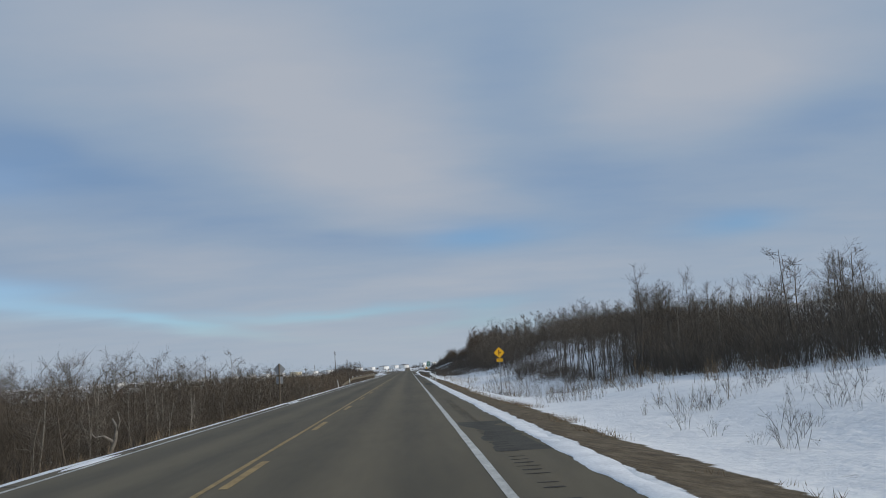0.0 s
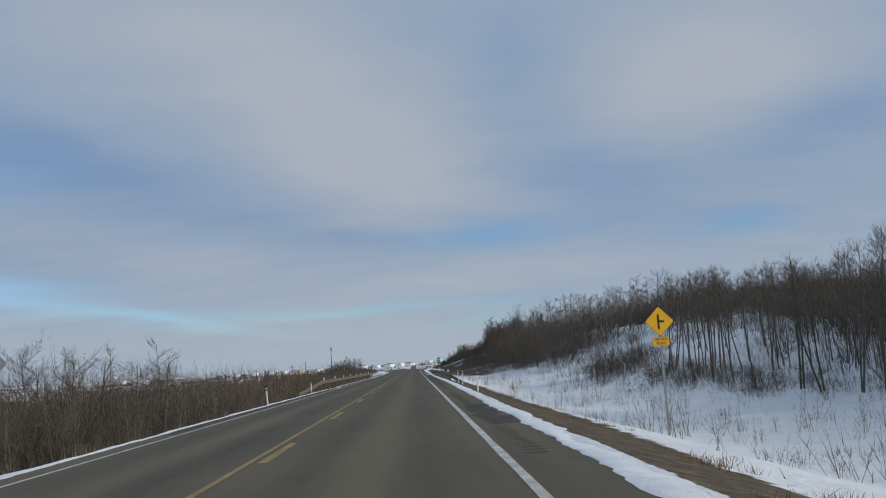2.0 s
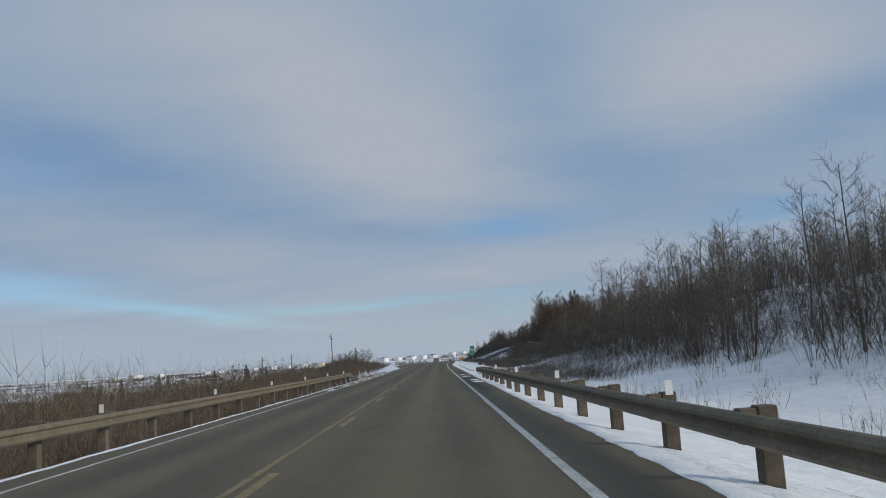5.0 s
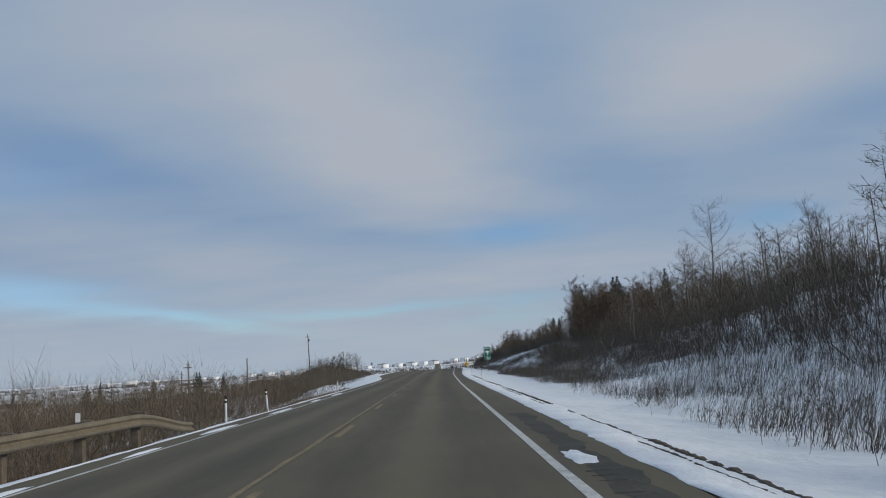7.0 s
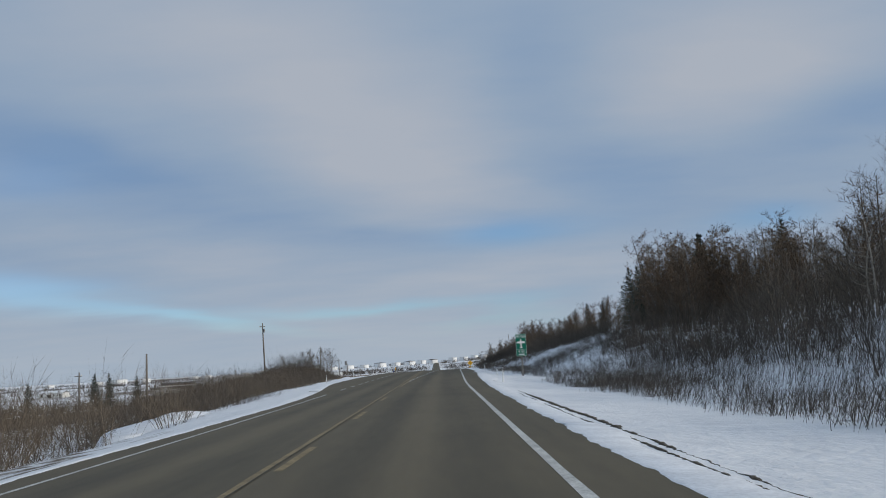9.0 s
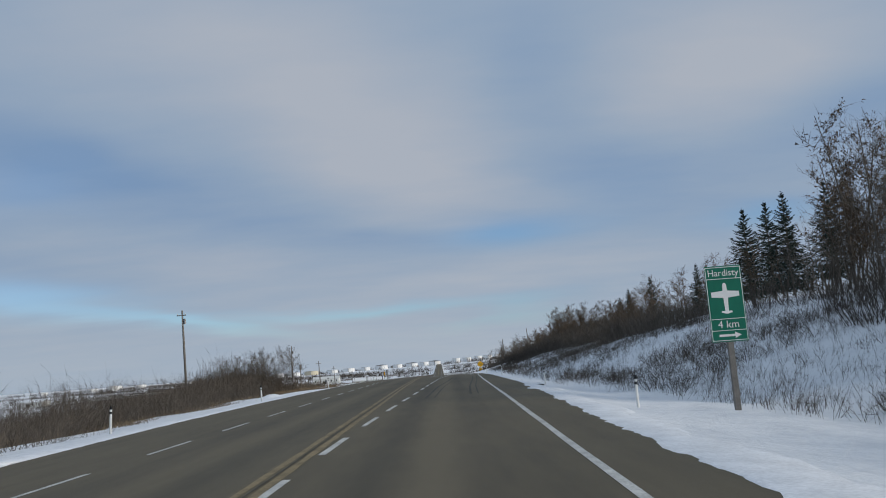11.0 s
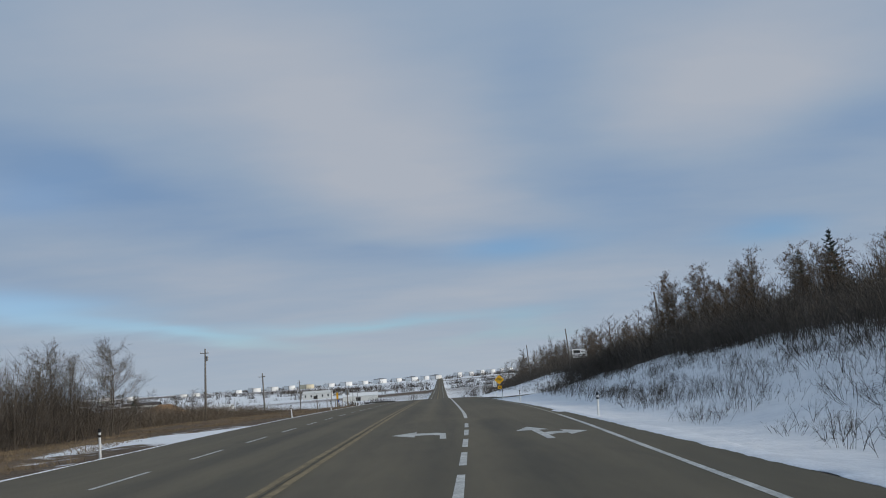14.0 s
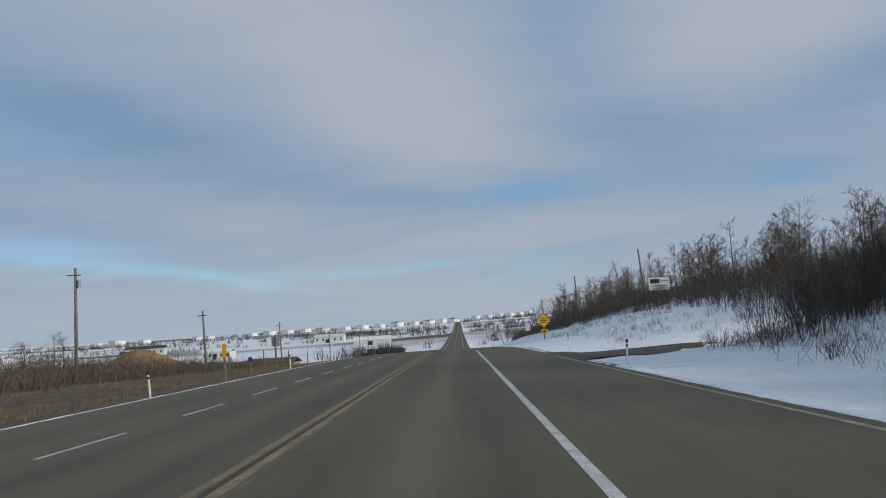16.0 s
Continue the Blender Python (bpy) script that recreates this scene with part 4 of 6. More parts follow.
def airport_sign():
    x, y = 10.17, 311.3
    g = ground_z(x, y) - 0.25
    b = thing("guide_sign", (x, y, 0.25), "green airport direction sign with white lettering on a timber post", "road sign", rz=-2)
    part("post", Mesh().box(-0.075, 0.075, -0.06, 0.06, g - 0.7, 3.2, 0.008), MAT_POLE, b, "dark timber post")
    panel = part("panel", Mesh().plate(rounded(-0.485, 0.485, 1.33, 3.36, 0.03), -0.068, -0.062), MAT_SIGN_GREEN, b, "green panel")
    f = Mesh()
    x0, x1, y0, y1 = -0.455, 0.455, -0.0715, -0.0685
    for z0, z1 in ((1.36, 1.375), (1.625, 1.64), (1.93, 1.945), (3.005, 3.02), (3.315, 3.33)):
        f.box(x0, x1, y0, y1, z0, z1)
    f.box(x0 - 0.015, x0 - 0.0005, y0, y1, 1.36, 3.33).box(x1 + 0.0005, x1 + 0.015, y0, y1, 1.36, 3.33)
    part("border", f, MAT_SIGN_WHITE, panel, "thin white border lines")
    plane = [(-0.045, 2.15), (-0.14, 2.15), (-0.14, 2.105), (-0.03, 2.075), (0.03, 2.075), (0.14, 2.105), (0.14, 2.15), (0.045, 2.15), (0.062, 2.50), (0.37, 2.53), (0.37, 2.66), (0.062, 2.69), (0.05, 2.86), (0.02, 2.90), (-0.02, 2.90), (-0.05, 2.86), (-0.062, 2.69), (-0.37, 2.66), (-0.37, 2.53), (-0.062, 2.50)]
    part("aircraft_symbol", Mesh().plate(plane, -0.0725, -0.0685), MAT_SIGN_WHITE, panel, "white aircraft symbol")
    part("arrow", Mesh().plate([(-0.28, 1.47), (0.14, 1.47), (0.14, 1.415), (0.31, 1.50), (0.14, 1.585), (0.14, 1.53), (-0.28, 1.53)], -0.0725, -0.0685), MAT_SIGN_WHITE, panel, "white right-pointing arrow")
    words("Hardisty", 0.255, MAT_SIGN_WHITE, panel, 0, -0.071, 3.165, 0.95)
    words("4 km", 0.27, MAT_SIGN_WHITE, panel, 0, -0.071, 1.785, 1.05)


def big_warning_sign():
    x, y = 14.0, 526
    g = ground_z(x, y)
    b = thing("warning_sign", (x, y, 0), "large yellow diamond warning sign with a tab past the junction", "road sign")
    part("post", Mesh().box(-0.07, 0.07, -0.06, 0.06, g - 0.6, 1.5, 0.01), MAT_TIMBER, b)
    panel = part("panel", Mesh().plate(diamond(0.95, 0.95, 0.08), -0.07, -0.062), MAT_SIGN_YELLOW, b, "yellow diamond panel")
    bars = Mesh()
    for z, w in ((1.2, 0.42), (0.95, 0.55), (0.7, 0.42)):
        bars.box(-w, w, -0.075, -0.0705, z - 0.05, z + 0.05)
    part("lettering_bars", bars, MAT_BLACK, panel, "dark bars of lettering")
    tab = part("tab", Mesh().plate(rounded(-0.38, 0.38, -0.82, -0.22, 0.05), -0.07, -0.062), MAT_SIGN_YELLOW, b, "yellow tab panel")
    part("tab_bar", Mesh().box(-0.2, 0.2, -0.075, -0.0705, -0.62, -0.42), MAT_BLACK, tab)


def plain_sign(name, x, y, z0, z1, w, mat, label, post=MAT_TIMBER, facing=1, bars=0, thin=0.05):
    b = thing(name, (x, y, 0), label, "road sign")
    part("post", Mesh().box(-thin, thin, -0.045, 0.045, ground_z(x, y) - 0.5, z1 - 0.05, 0.008), post, b)
    panel = part("panel", Mesh().plate(rounded(-w / 2, w / 2, z0, z1, 0.03), -0.056 * facing, -0.05 * facing), mat, b)
    if bars:
        m = Mesh()
        for k in range(bars):
            z = z0 + (z1 - z0) * (k + 0.7) / (bars + 0.4)
            m.box(-w * 0.3, w * 0.3, -0.061, -0.0565, z - 0.03, z + 0.03)
        part("lettering_bars", m, MAT_BLACK, panel, "dark bars of lettering")


side_road_sign()
back_of_sign()
airport_sign()
big_warning_sign()
plain_sign("sign_back", -14.9, 392, 2.2, 2.86, 0.45, MAT_SIGN_BACK, "grey back of a small road sign on a brown post", facing=-1, thin=0.032)
plain_sign("hazard_marker", -8.6, 452, 0.35, 1.05, 0.21, MAT_SIGN_YELLOW, "narrow yellow marker sign on a timber post")
plain_sign("sign_back", -8.9, 464, 0.6, 1.25, 0.5, MAT_SIGN_BACK, "dull grey back of a junction sign on a dark post", facing=-1)
plain_sign("service_sign", -9.7, 461, -0.15, 0.12, 0.24, MAT_SIGN_BLUE, "small blue service sign beside the junction")
plain_sign("speed_sign", 17.6, 596, -1.3, 0.3, 1.0, MAT_SIGN_WHITE, "white rectangular road sign with dark lettering far ahead", bars=3)


def billboard():
    x, y = 30.6, 528
    g = ground_z(x, y)
    b = thing("billboard", (x, y, 0), "white roadside billboard on posts on the snowy hillside", "billboard", rz=-4)
    for px in (-1.0, 1.0):
        part("post", Mesh().box(px - 0.07, px + 0.07, 0.0, 0.14, g - 0.6, 6.0, 0.01), MAT_TIMBER, b)
    panel = part("panel", Mesh().box(-1.45, 1.45, -0.06, -0.005, 4.2, 6.0, 0.01), MAT_SIGN_WHITE, b, "white board with dark edge")
    e = Mesh()
    for a in ((-1.47, 1.47, 6.002, 6.06), (-1.47, 1.47, 4.14, 4.198), (-1.51, -1.452, 4.2, 6.0), (1.452, 1.51, 4.2, 6.0)):
        e.box(a[0], a[1], -0.07, 0.0, a[2], a[3])
    part("frame", e, MAT_BLACK, panel)
    bars = Mesh().box(-1.2, 0.1, -0.066, -0.0605, 5.15, 5.75).box(0.3, 1.2, -0.066, -0.0605, 5.4, 5.5).box(-1.1, 1.2, -0.066, -0.0605, 4.75, 4.85).box(-0.8, 0.9, -0.066, -0.0605, 4.45, 4.53)
    part("lettering_bars", bars, MAT_DARK_METAL, panel, "grey bars of lettering")


billboard()


# ---- utility poles ----
def utility_pole(x, y, top, lean=0.0, arm=True, tall=10.5, transformer=False, r=0.15):
    g = ground_z(x, y)
    tall = min(tall, top - g + 0.5) if top - g > 3 else tall
    b = thing("utility_pole", (x, y, top - tall), "tall weathered timber utility pole standing in brush", "utility pole", "utility poles")
    b.matrix_basis = pose(x, y, top - tall, 0, lean, 0)
    part("pole", Mesh().tube([(0, 0, -1.5), (0, 0, tall * 0.5), (0, 0, tall)], [r * 1.15, r, r * 0.72], 10), MAT_POLE, b, smooth=True)
    if arm:
        beam = part("crossarm", Mesh().box(-0.75, 0.55, -0.13, -0.03, tall - 0.75, tall - 0.63, 0.01), MAT_POLE, b)
        for px in (-0.65, 0.42):
            part("insulator", Mesh().tube([(px, -0.08, tall - 0.63), (px, -0.08, tall - 0.5), (px, -0.08, tall - 0.42)], [0.03, 0.06, 0.03], 8), MAT_WHITE, beam)
    if transformer:
        part("transformer", Mesh().tube([(0.28, 0, tall - 1.9), (0.28, 0, tall - 1.2), (0.28, 0, tall - 1.15)], [0.17, 0.17, 0.1], 10), MAT_STEEL, b)


for x, y, top, lean, arm in ((-34, 300, 3.8, -1, True), (-36, 345, 4.9, 0, False), (-60, 380, 3.5, 0, True), (-32.5, 403, 11.6, -1.5, True), (-33.5, 490, 8.7, 0.5, True), (-31.5, 523, 5.1, -2, True), (-36, 590, 3.9, -1.5, True), (-38, 668, 1.6, 0, True), (-40, 760, 0.2, 0, True),
                            (29.0, 529.6, 10.3, -4, False), (30.2, 463.5, 10.7, -4, False), (24.0, 560, 8.5, -3, False), (-52, 900, -1.0, 0, True), (-120, 560, 2.0, 0, True)):
    utility_pole(x, y, top, lean, arm, transformer=(x in (-32.5, -33.5)))


def fence_posts():
    r2 = random.Random(8)
    for k in range(11):
        x, y = -13.5 - k * 0.25, 470 + k * 11
        f = thing("fence_post", (x, y, ground_z(x, y)), "thin grey fence post in snow", "fence post", "fence posts past the junction")
        part("post", Mesh().tube([(0, 0, -0.4), (0, 0, 1.5)], [0.06, 0.05], 6), MAT_TIMBER, f)
    for k in range(6):
        x, y = 24.5 + k * 1.5, 500 - k * 0.4
        f = thing("fence_post", (x, y, ground_z(x, y)), "short dark fence post on the snowy bank", "fence post", "fence posts on the bank")
        part("post", Mesh().tube([(0, 0, -0.4), (0, 0, 1.1)], [0.07, 0.06], 6), MAT_TIMBER, f)


fence_posts()


# ---- vegetation ----
def sliver(v, f, p, d, length, width, rs, bend=0.0):
    """A thin twig: a long narrow three-cornered blade."""
    side = np.cross(d, rs.normal(size=3))
    nrm = np.linalg.norm(side)
    side = side / nrm if nrm > 1e-6 else np.array([1.0, 0, 0])
    n = len(v)
    v.append(p - side * width / 2)
    v.append(p + side * width / 2)
    v.append(p + d * length + np.array([0, 0, bend * length]))
    f.append((n, n + 1, n + 2))
    return p + d * length


def unit(a):
    return a / max(np.linalg.norm(a), 1e-9)


def tree_arrays(rs, tall, limbs=16, twigs=13, spread=0.30, start=0.3, twig_w=0.03, droop=0.0, leaves=0, stems=1):
    """Trunk and limbs as tapered tubes, twigs as fine slivers. Returns trunk mesh, and crown vertex and face lists."""
    wood = Mesh()
    cv, cf = [], []
    for s in range(stems):
        lean = rs.normal(size=2) * (0.03 if stems == 1 else 0.12)
        h = tall * (1 if s == 0 else rs.uniform(0.7, 0.95))
        bend = rs.normal(size=2) * 0.03 * h
        pts = []
        for k in range(7):
            t = k / 6
            pts.append(np.array([lean[0] * h * t + bend[0] * math.sin(3 * t) + 0.12 * s, lean[1] * h * t + bend[1] * math.sin(2.6 * t), h * t - 0.3 * (k == 0)]))
        r0 = 0.0068 * h + 0.010
        wood.tube(pts, [r0 * (1 - 0.9 * k / 6) + 0.008 for k in range(7)], 6)
        for i in range(limbs):
            t = start + (0.97 - start) * (i + rs.uniform(0, 0.9)) / limbs
            a = rs.uniform(0, 2 * math.pi)
            k = min(int(t * 6), 5)
            p = pts[k] + (pts[k + 1] - pts[k]) * (t * 6 - k)
            ln = h * spread * (1.15 - 0.75 * t) * rs.uniform(0.7, 1.25)
            up = rs.uniform(0.2, 0.85) - droop
            d = unit(np.array([math.cos(a), math.sin(a), up]))
            mid = p + d * ln * 0.5 + np.array([0, 0, 0.02 * ln])
            d2 = unit(d + np.array([0, 0, 0.35]) + rs.normal(size=3) * 0.15)
            end = mid + d2 * ln * 0.5
            rl = r0 * (1 - 0.85 * t) * 0.36 + 0.004
            wood.tube([p, mid, end], [rl, rl * 0.6, 0.004], 3, cap=False)
            for j in range(twigs):
                q = (j + rs.uniform(0, 1)) / twigs
                b0 = p + (mid - p) * min(q * 2, 1) + (end - mid) * max(q * 2 - 1, 0)
                td = unit(d2 * 0.6 + rs.normal(size=3) * 0.6 + np.array([0, 0, 0.3]))
                tl = (0.25 + ln * 0.35) * rs.uniform(0.6, 1.3)
                e = sliver(cv, cf, b0, td, tl, twig_w, rs)
                for _ in range(2):
                    td2 = unit(td + rs.normal(size=3) * 0.45 + np.array([0, 0, 0.15]))
                    sliver(cv, cf, b0 + td * tl * rs.uniform(0.3, 0.8), td2, tl * rs.uniform(0.4, 0.7), twig_w * 0.7, rs)
                if leaves and rs.uniform() < leaves:
                    for _ in range(4):
                        c = b0 + td * tl * rs.uniform(0.2, 1.0) + rs.normal(size=3) * 0.08
                        s1, s2 = rs.normal(size=3) * 0.05, rs.normal(size=3) * 0.05
                        n = len(cv)
                        cv.extend([c - s1, c + s2, c + s1 * 0.9 + s2 * 0.2])
                        cf.append((n, n + 1, n + 2))
    return wood, cv, cf


def spruce_arrays(rs, tall):
    """A narrow, uneven cone: whorls of drooping boughs whose tips turn up, each hung with short sprays of needles."""
    wood = Mesh().tube([(0, 0, -0.3), (0, 0, tall * 0.5), (0, 0, tall * 0.98)], [0.015 * tall, 0.009 * tall, 0.01], 7)
    cv, cf = [], []
    z = tall * 0.10
    bulge = rs.uniform(0, 6.283)
    while z < tall * 0.985:
        t = z / tall
        reach = tall * 0.275 * (1 - t) ** 0.85 * min(1, 0.55 + 2.2 * t) + 0.07
        n = max(5, int(8 * (1 - t) + 4))
        for i in range(n):
            a = 2 * math.pi * i / n + rs.uniform(0, 1.2)
            ln = reach * rs.uniform(0.5, 1.2) * (1 + 0.22 * math.sin(a + bulge + 5 * t))
            d = unit(np.array([math.cos(a), math.sin(a), -0.42 + 0.8 * t]))
            side = np.array([-math.sin(a), math.cos(a), 0])
            base = np.array([0, 0, z + rs.normal() * 0.012 * tall])
            for j in range(11):
                q = (j + rs.uniform(0.2, 1.0)) / 11
                c = base + d * ln * q + np.array([0, 0, 0.30 * ln * q * q])
                w = (0.10 + 0.40 * ln) * (1 - 0.55 * q) * rs.uniform(0.6, 1.25)
                s = -1 if j % 2 else 1
                td = unit(side * s * rs.uniform(0.3, 1.0) + d * rs.uniform(0.5, 1.0) + np.array([0, 0, rs.uniform(-0.55, 0.15)]))
                up = np.array([0, 0, 1.0]) * rs.uniform(0.5, 1.0) + side * rs.normal() * 0.5
                n0 = len(cv)
                cv.extend([c - up * 0.05 * tall * 0.14, c + up * 0.05 * tall * 0.14, c + td * w])
                cf.append((n0, n0 + 1, n0 + 2))
        z += tall * 0.026 * rs.uniform(0.7, 1.3)
    for _ in range(14):  # the leader
        n0 = len(cv)
        zz = tall * rs.uniform(0.9, 1.0)
        a = rs.uniform(0, 6.283)
        cv.extend([np.array([0, 0, zz]), np.array([0, 0, zz + 0.10]), np.array([math.cos(a) * 0.18, math.sin(a) * 0.18, zz + 0.16])])
        cf.append((n0, n0 + 1, n0 + 2))
    return wood, cv, cf


def fast_mesh(name, verts, faces, mat):
    """A mesh of triangles from arrays."""
    v, f = np.asarray(verts, np.float32), np.asarray(faces, np.int32)
    me = bpy.data.meshes.new(name)
    me.vertices.add(len(v))
    me.vertices.foreach_set("co", v.ravel())
    me.loops.add(f.size)
    me.loops.foreach_set("vertex_index", f.ravel())
    me.polygons.add(len(f))
    me.polygons.foreach_set("loop_start", np.arange(0, f.size, 3, dtype=np.int32))
    me.update(calc_edges=True)
    me.materials.append(mat)
    return me


def scatter(base, spots, lean=0.0):
    """Many copies of small triangle sets in one pair of arrays. spots: x, y, z, scale, height scale, turn, which."""
    vs, fs, n = [], [], 0
    for x, y, z, s, sh, a, k in spots:
        v, f = base[k]
        c, sn = math.cos(a) * s, math.sin(a) * s
        out = np.empty_like(v)
        out[:, 0] = v[:, 0] * c - v[:, 1] * sn + x + lean * v[:, 2] * sh
        out[:, 1] = v[:, 0] * sn + v[:, 1] * c + y
        out[:, 2] = v[:, 2] * sh + z
        vs.append(out)
        fs.append(f + n)
        n += len(v)
    return np.concatenate(vs), np.concatenate(fs)


def brush_arrays(rs, tall, stems, wide, twigs=3, width=0.035, lean=0.18):
    v, f = [], []
    for _ in range(stems):
        p = np.array([*(rs.normal(size=2) * wide), -0.1])
        d = unit(np.array([*(rs.normal(size=2) * lean), 1.0]))
        h = tall * rs.uniform(0.5, 1.1)
        sliver(v, f, p, d, h, width, rs)
        for _ in range(twigs):
            q = rs.uniform(0.3, 0.9)
            td = unit(d + rs.normal(size=3) * 0.38 + np.array([0, 0, 0.1]))
            sliver(v, f, p + d * h * q, td, h * rs.uniform(0.18, 0.4), width * 0.7, rs)
    return np.array(v), np.array(f)


def shrub_arrays(rs, tall, stems, wide, width=0.032, forks=3, twigs=3):
    """A many-stemmed shrub with a rounded top: stems lean out from the base, fork, and end in fine twigs."""
    v, f = [], []
    for _ in range(stems):
        a, r = rs.uniform(0, 6.283), math.sqrt(rs.uniform(0, 1))
        out = np.array([math.cos(a), math.sin(a), 0.0])
        p = out * wide * 0.45 * r + np.array([0, 0, -0.1])
        h = tall * (1.05 - 0.4 * r * r) * rs.uniform(0.72, 1.05)
        d = unit(out * r * wide / tall * 0.95 + rs.normal(size=3) * 0.17 + np.array([0, 0, 1.0]))
        s1 = h * rs.uniform(0.42, 0.6)
        side = unit(np.cross(d, rs.normal(size=3)))
        n = len(v)
        m = p + d * s1
        v += [p - side * width * 0.5, p + side * width * 0.5, m + side * width * 0.32, m - side * width * 0.32]
        f += [(n, n + 1, n + 2), (n, n + 2, n + 3)]
        for _ in range(forks):
            b0 = p + d * s1 * rs.uniform(0.55, 1.0)
            d2 = unit(d + rs.normal(size=3) * 0.45 + np.array([0, 0, 0.12]))
            l2 = (h - s1) * rs.uniform(0.6, 1.15)
            sliver(v, f, b0, d2, l2, width * 0.7, rs)
            for _ in range(twigs):
                d3 = unit(d2 + rs.normal(size=3) * 0.5 + np.array([0, 0, 0.05]))
                sliver(v, f, b0 + d2 * l2 * rs.uniform(0.25, 0.85), d3, l2 * rs.uniform(0.25, 0.55), width * 0.5, rs)
    return np.array(v), np.array(f)


def tri_faces(mesh):
    out = []
    for fc in mesh.f:
        out += [(fc[0], fc[i], fc[i + 1]) for i in range(1, len(fc) - 1)]
    return np.array(out)


rs = np.random.RandomState(12)


def tree_kind(name, label, category, group, wood, cv, cf, bark, twig):
    b = thing(name, (0, 0, 0), label, category, group)
    part("trunk", wood, bark, b)
    part("crown", fast_mesh("crown", cv, cf, twig), None, b)
    return b


KINDS = {}
for k in range(3):
    KINDS["aspen", k] = tree_kind("aspen_tree", "bare grey-brown aspen tree on the snowy wooded hillside", "tree", "bare trees on the hillside", *tree_arrays(rs, 8.5, 22, 18, 0.28, 0.18, twig_w=0.017), MAT_BARK_DARK, MAT_TWIG)
for k in range(2):
    KINDS["pale", k] = tree_kind("birch_tree", "bare pale-barked tree among the roadside brush", "tree", "pale bare trees", *tree_arrays(rs, 8.0, 16, 14, 0.28, 0.25, stems=2, twig_w=0.02), MAT_BARK_PALE, MAT_TWIG)
for k in range(2):
    KINDS["wide", k] = tree_kind("poplar_tree", "tall spreading bare poplar that rises over the woods", "tree", "tall bare poplars", *tree_arrays(rs, 12.0, 24, 22, 0.30, 0.34, twig_w=0.017), MAT_BARK_DARK, MAT_TWIG)
for k in range(2):
    KINDS["leafy", k] = tree_kind("oak_tree", "small tree that keeps brown dead leaves in winter", "tree", "trees with dead leaves", *tree_arrays(rs, 8.0, 18, 14, 0.30, 0.16, leaves=0.8, stems=2, twig_w=0.026), MAT_BARK_DARK, MAT_LEAF)
for k in range(2):
    KINDS["spruce", k] = tree_kind("spruce_tree", "dark green spruce tree on the bank above the road", "tree", "spruces", *spruce_arrays(rs, 9.5), MAT_BARK_DARK, MAT_NEEDLE)
for k in range(3):
    KINDS["slim", k] = tree_kind("slender_tree", "slender bare tree with a high crown on the snow slope", "tree", "slender trees on the snow slope", *tree_arrays(rs, 8.0, 15, 17, 0.26, 0.5, twig_w=0.017), MAT_BARK_DARK, MAT_TWIG)
for k in range(2):
    KINDS["round", k] = tree_kind("cottonwood_tree", "bare round-crowned tree that rises over the valley brush", "tree", "round-crowned trees below the road", *tree_arrays(rs, 12.0, 26, 26, 0.46, 0.34, twig_w=0.032, stems=1), MAT_BARK_DARK, MAT_TWIG)
placed = set()


def plant(kind, x, y, tall, lean=0.0, rz=None, dz=0.0, wide=1.0):
    proto = KINDS[kind]
    full = {"aspen": 8.5, "pale": 8.0, "wide": 12.0, "leafy": 8.0, "spruce": 9.5, "slim": 8.0, "round": 12.0}[kind[0]]
    s = tall / full
    m = pose(x, y, ground_z(x, y) + dz, lean * rs.uniform(-1, 1), lean * rs.uniform(-1, 1), rs.uniform(0, 360) if rz is None else rz)
    ob = proto
    if kind in placed:
        ob = copy_thing(proto, m)
    placed.add(kind)
    ob.matrix_basis = m @ Matrix.Diagonal((s * wide * rs.uniform(.9, 1.1), s * wide * rs.uniform(.9, 1.1), s, 1))
    return ob


def crest_top(x, y):
    """How high the growth on the crest reaches."""
    low = np.interp(y, [340, 360, 385, 412, 425, 447, 466, 700], [11, 8.5, 7.0, 6.8, 8.2, 8.4, 10.5, 10])
    return low + ((12.2 if y < 418 else 10.6) - low) * (smooth(27, 33, x) if y < 418 else smooth(22, 26, x)) if y < 447 else low


def canopy(y):
    """How high the woods reach above the sign's slope."""
    return (9.5 if y < 80 else 8.8 if y < 90 else max(6.8, 1.3 + 0.100 * (y - 51))) if 60 < y < 205 else 99


# trees that stand out singly
for x, y, top in ((36.5, 377, 16.0), (36.5, 371, 15.6), (36.0, 365.5, 15.4), (36.8, 359, 15.0), (33, 384, 11.0), (36, 431, 12.2), (35.5, 436, 11.2), (36.5, 418, 12.8)):
    plant(("spruce", int(rs.randint(2))), x, y, top - ground_z(x, y))
for x, y, top in ((39, 346, 17.0), (41, 351, 17.6), (43, 358, 17.0), (48, 340, 17.5), (52, 366, 16.5)):
    plant(("spruce", int(rs.randint(2))), x, y, max(top - ground_z(x, y), 4))
for x, y, top in ((28.4, 256.5, 15.0), (31.5, 243, 12.4), (35, 236, 12.6), (40, 88, 10.9), (44, 93, 10.8), (50, 75, 11.2), (36, 190, 12.6), (37, 176, 12.0), (38, 163, 12.2), (34, 155, 11.4), (40.9, 300, 17.0), (44, 120, 10.8), (48, 60, 11.4)):
    plant(("wide", int(rs.randint(2))), x, y, max(min(top, canopy(y) + 0.4) - ground_z(x, y), 3))
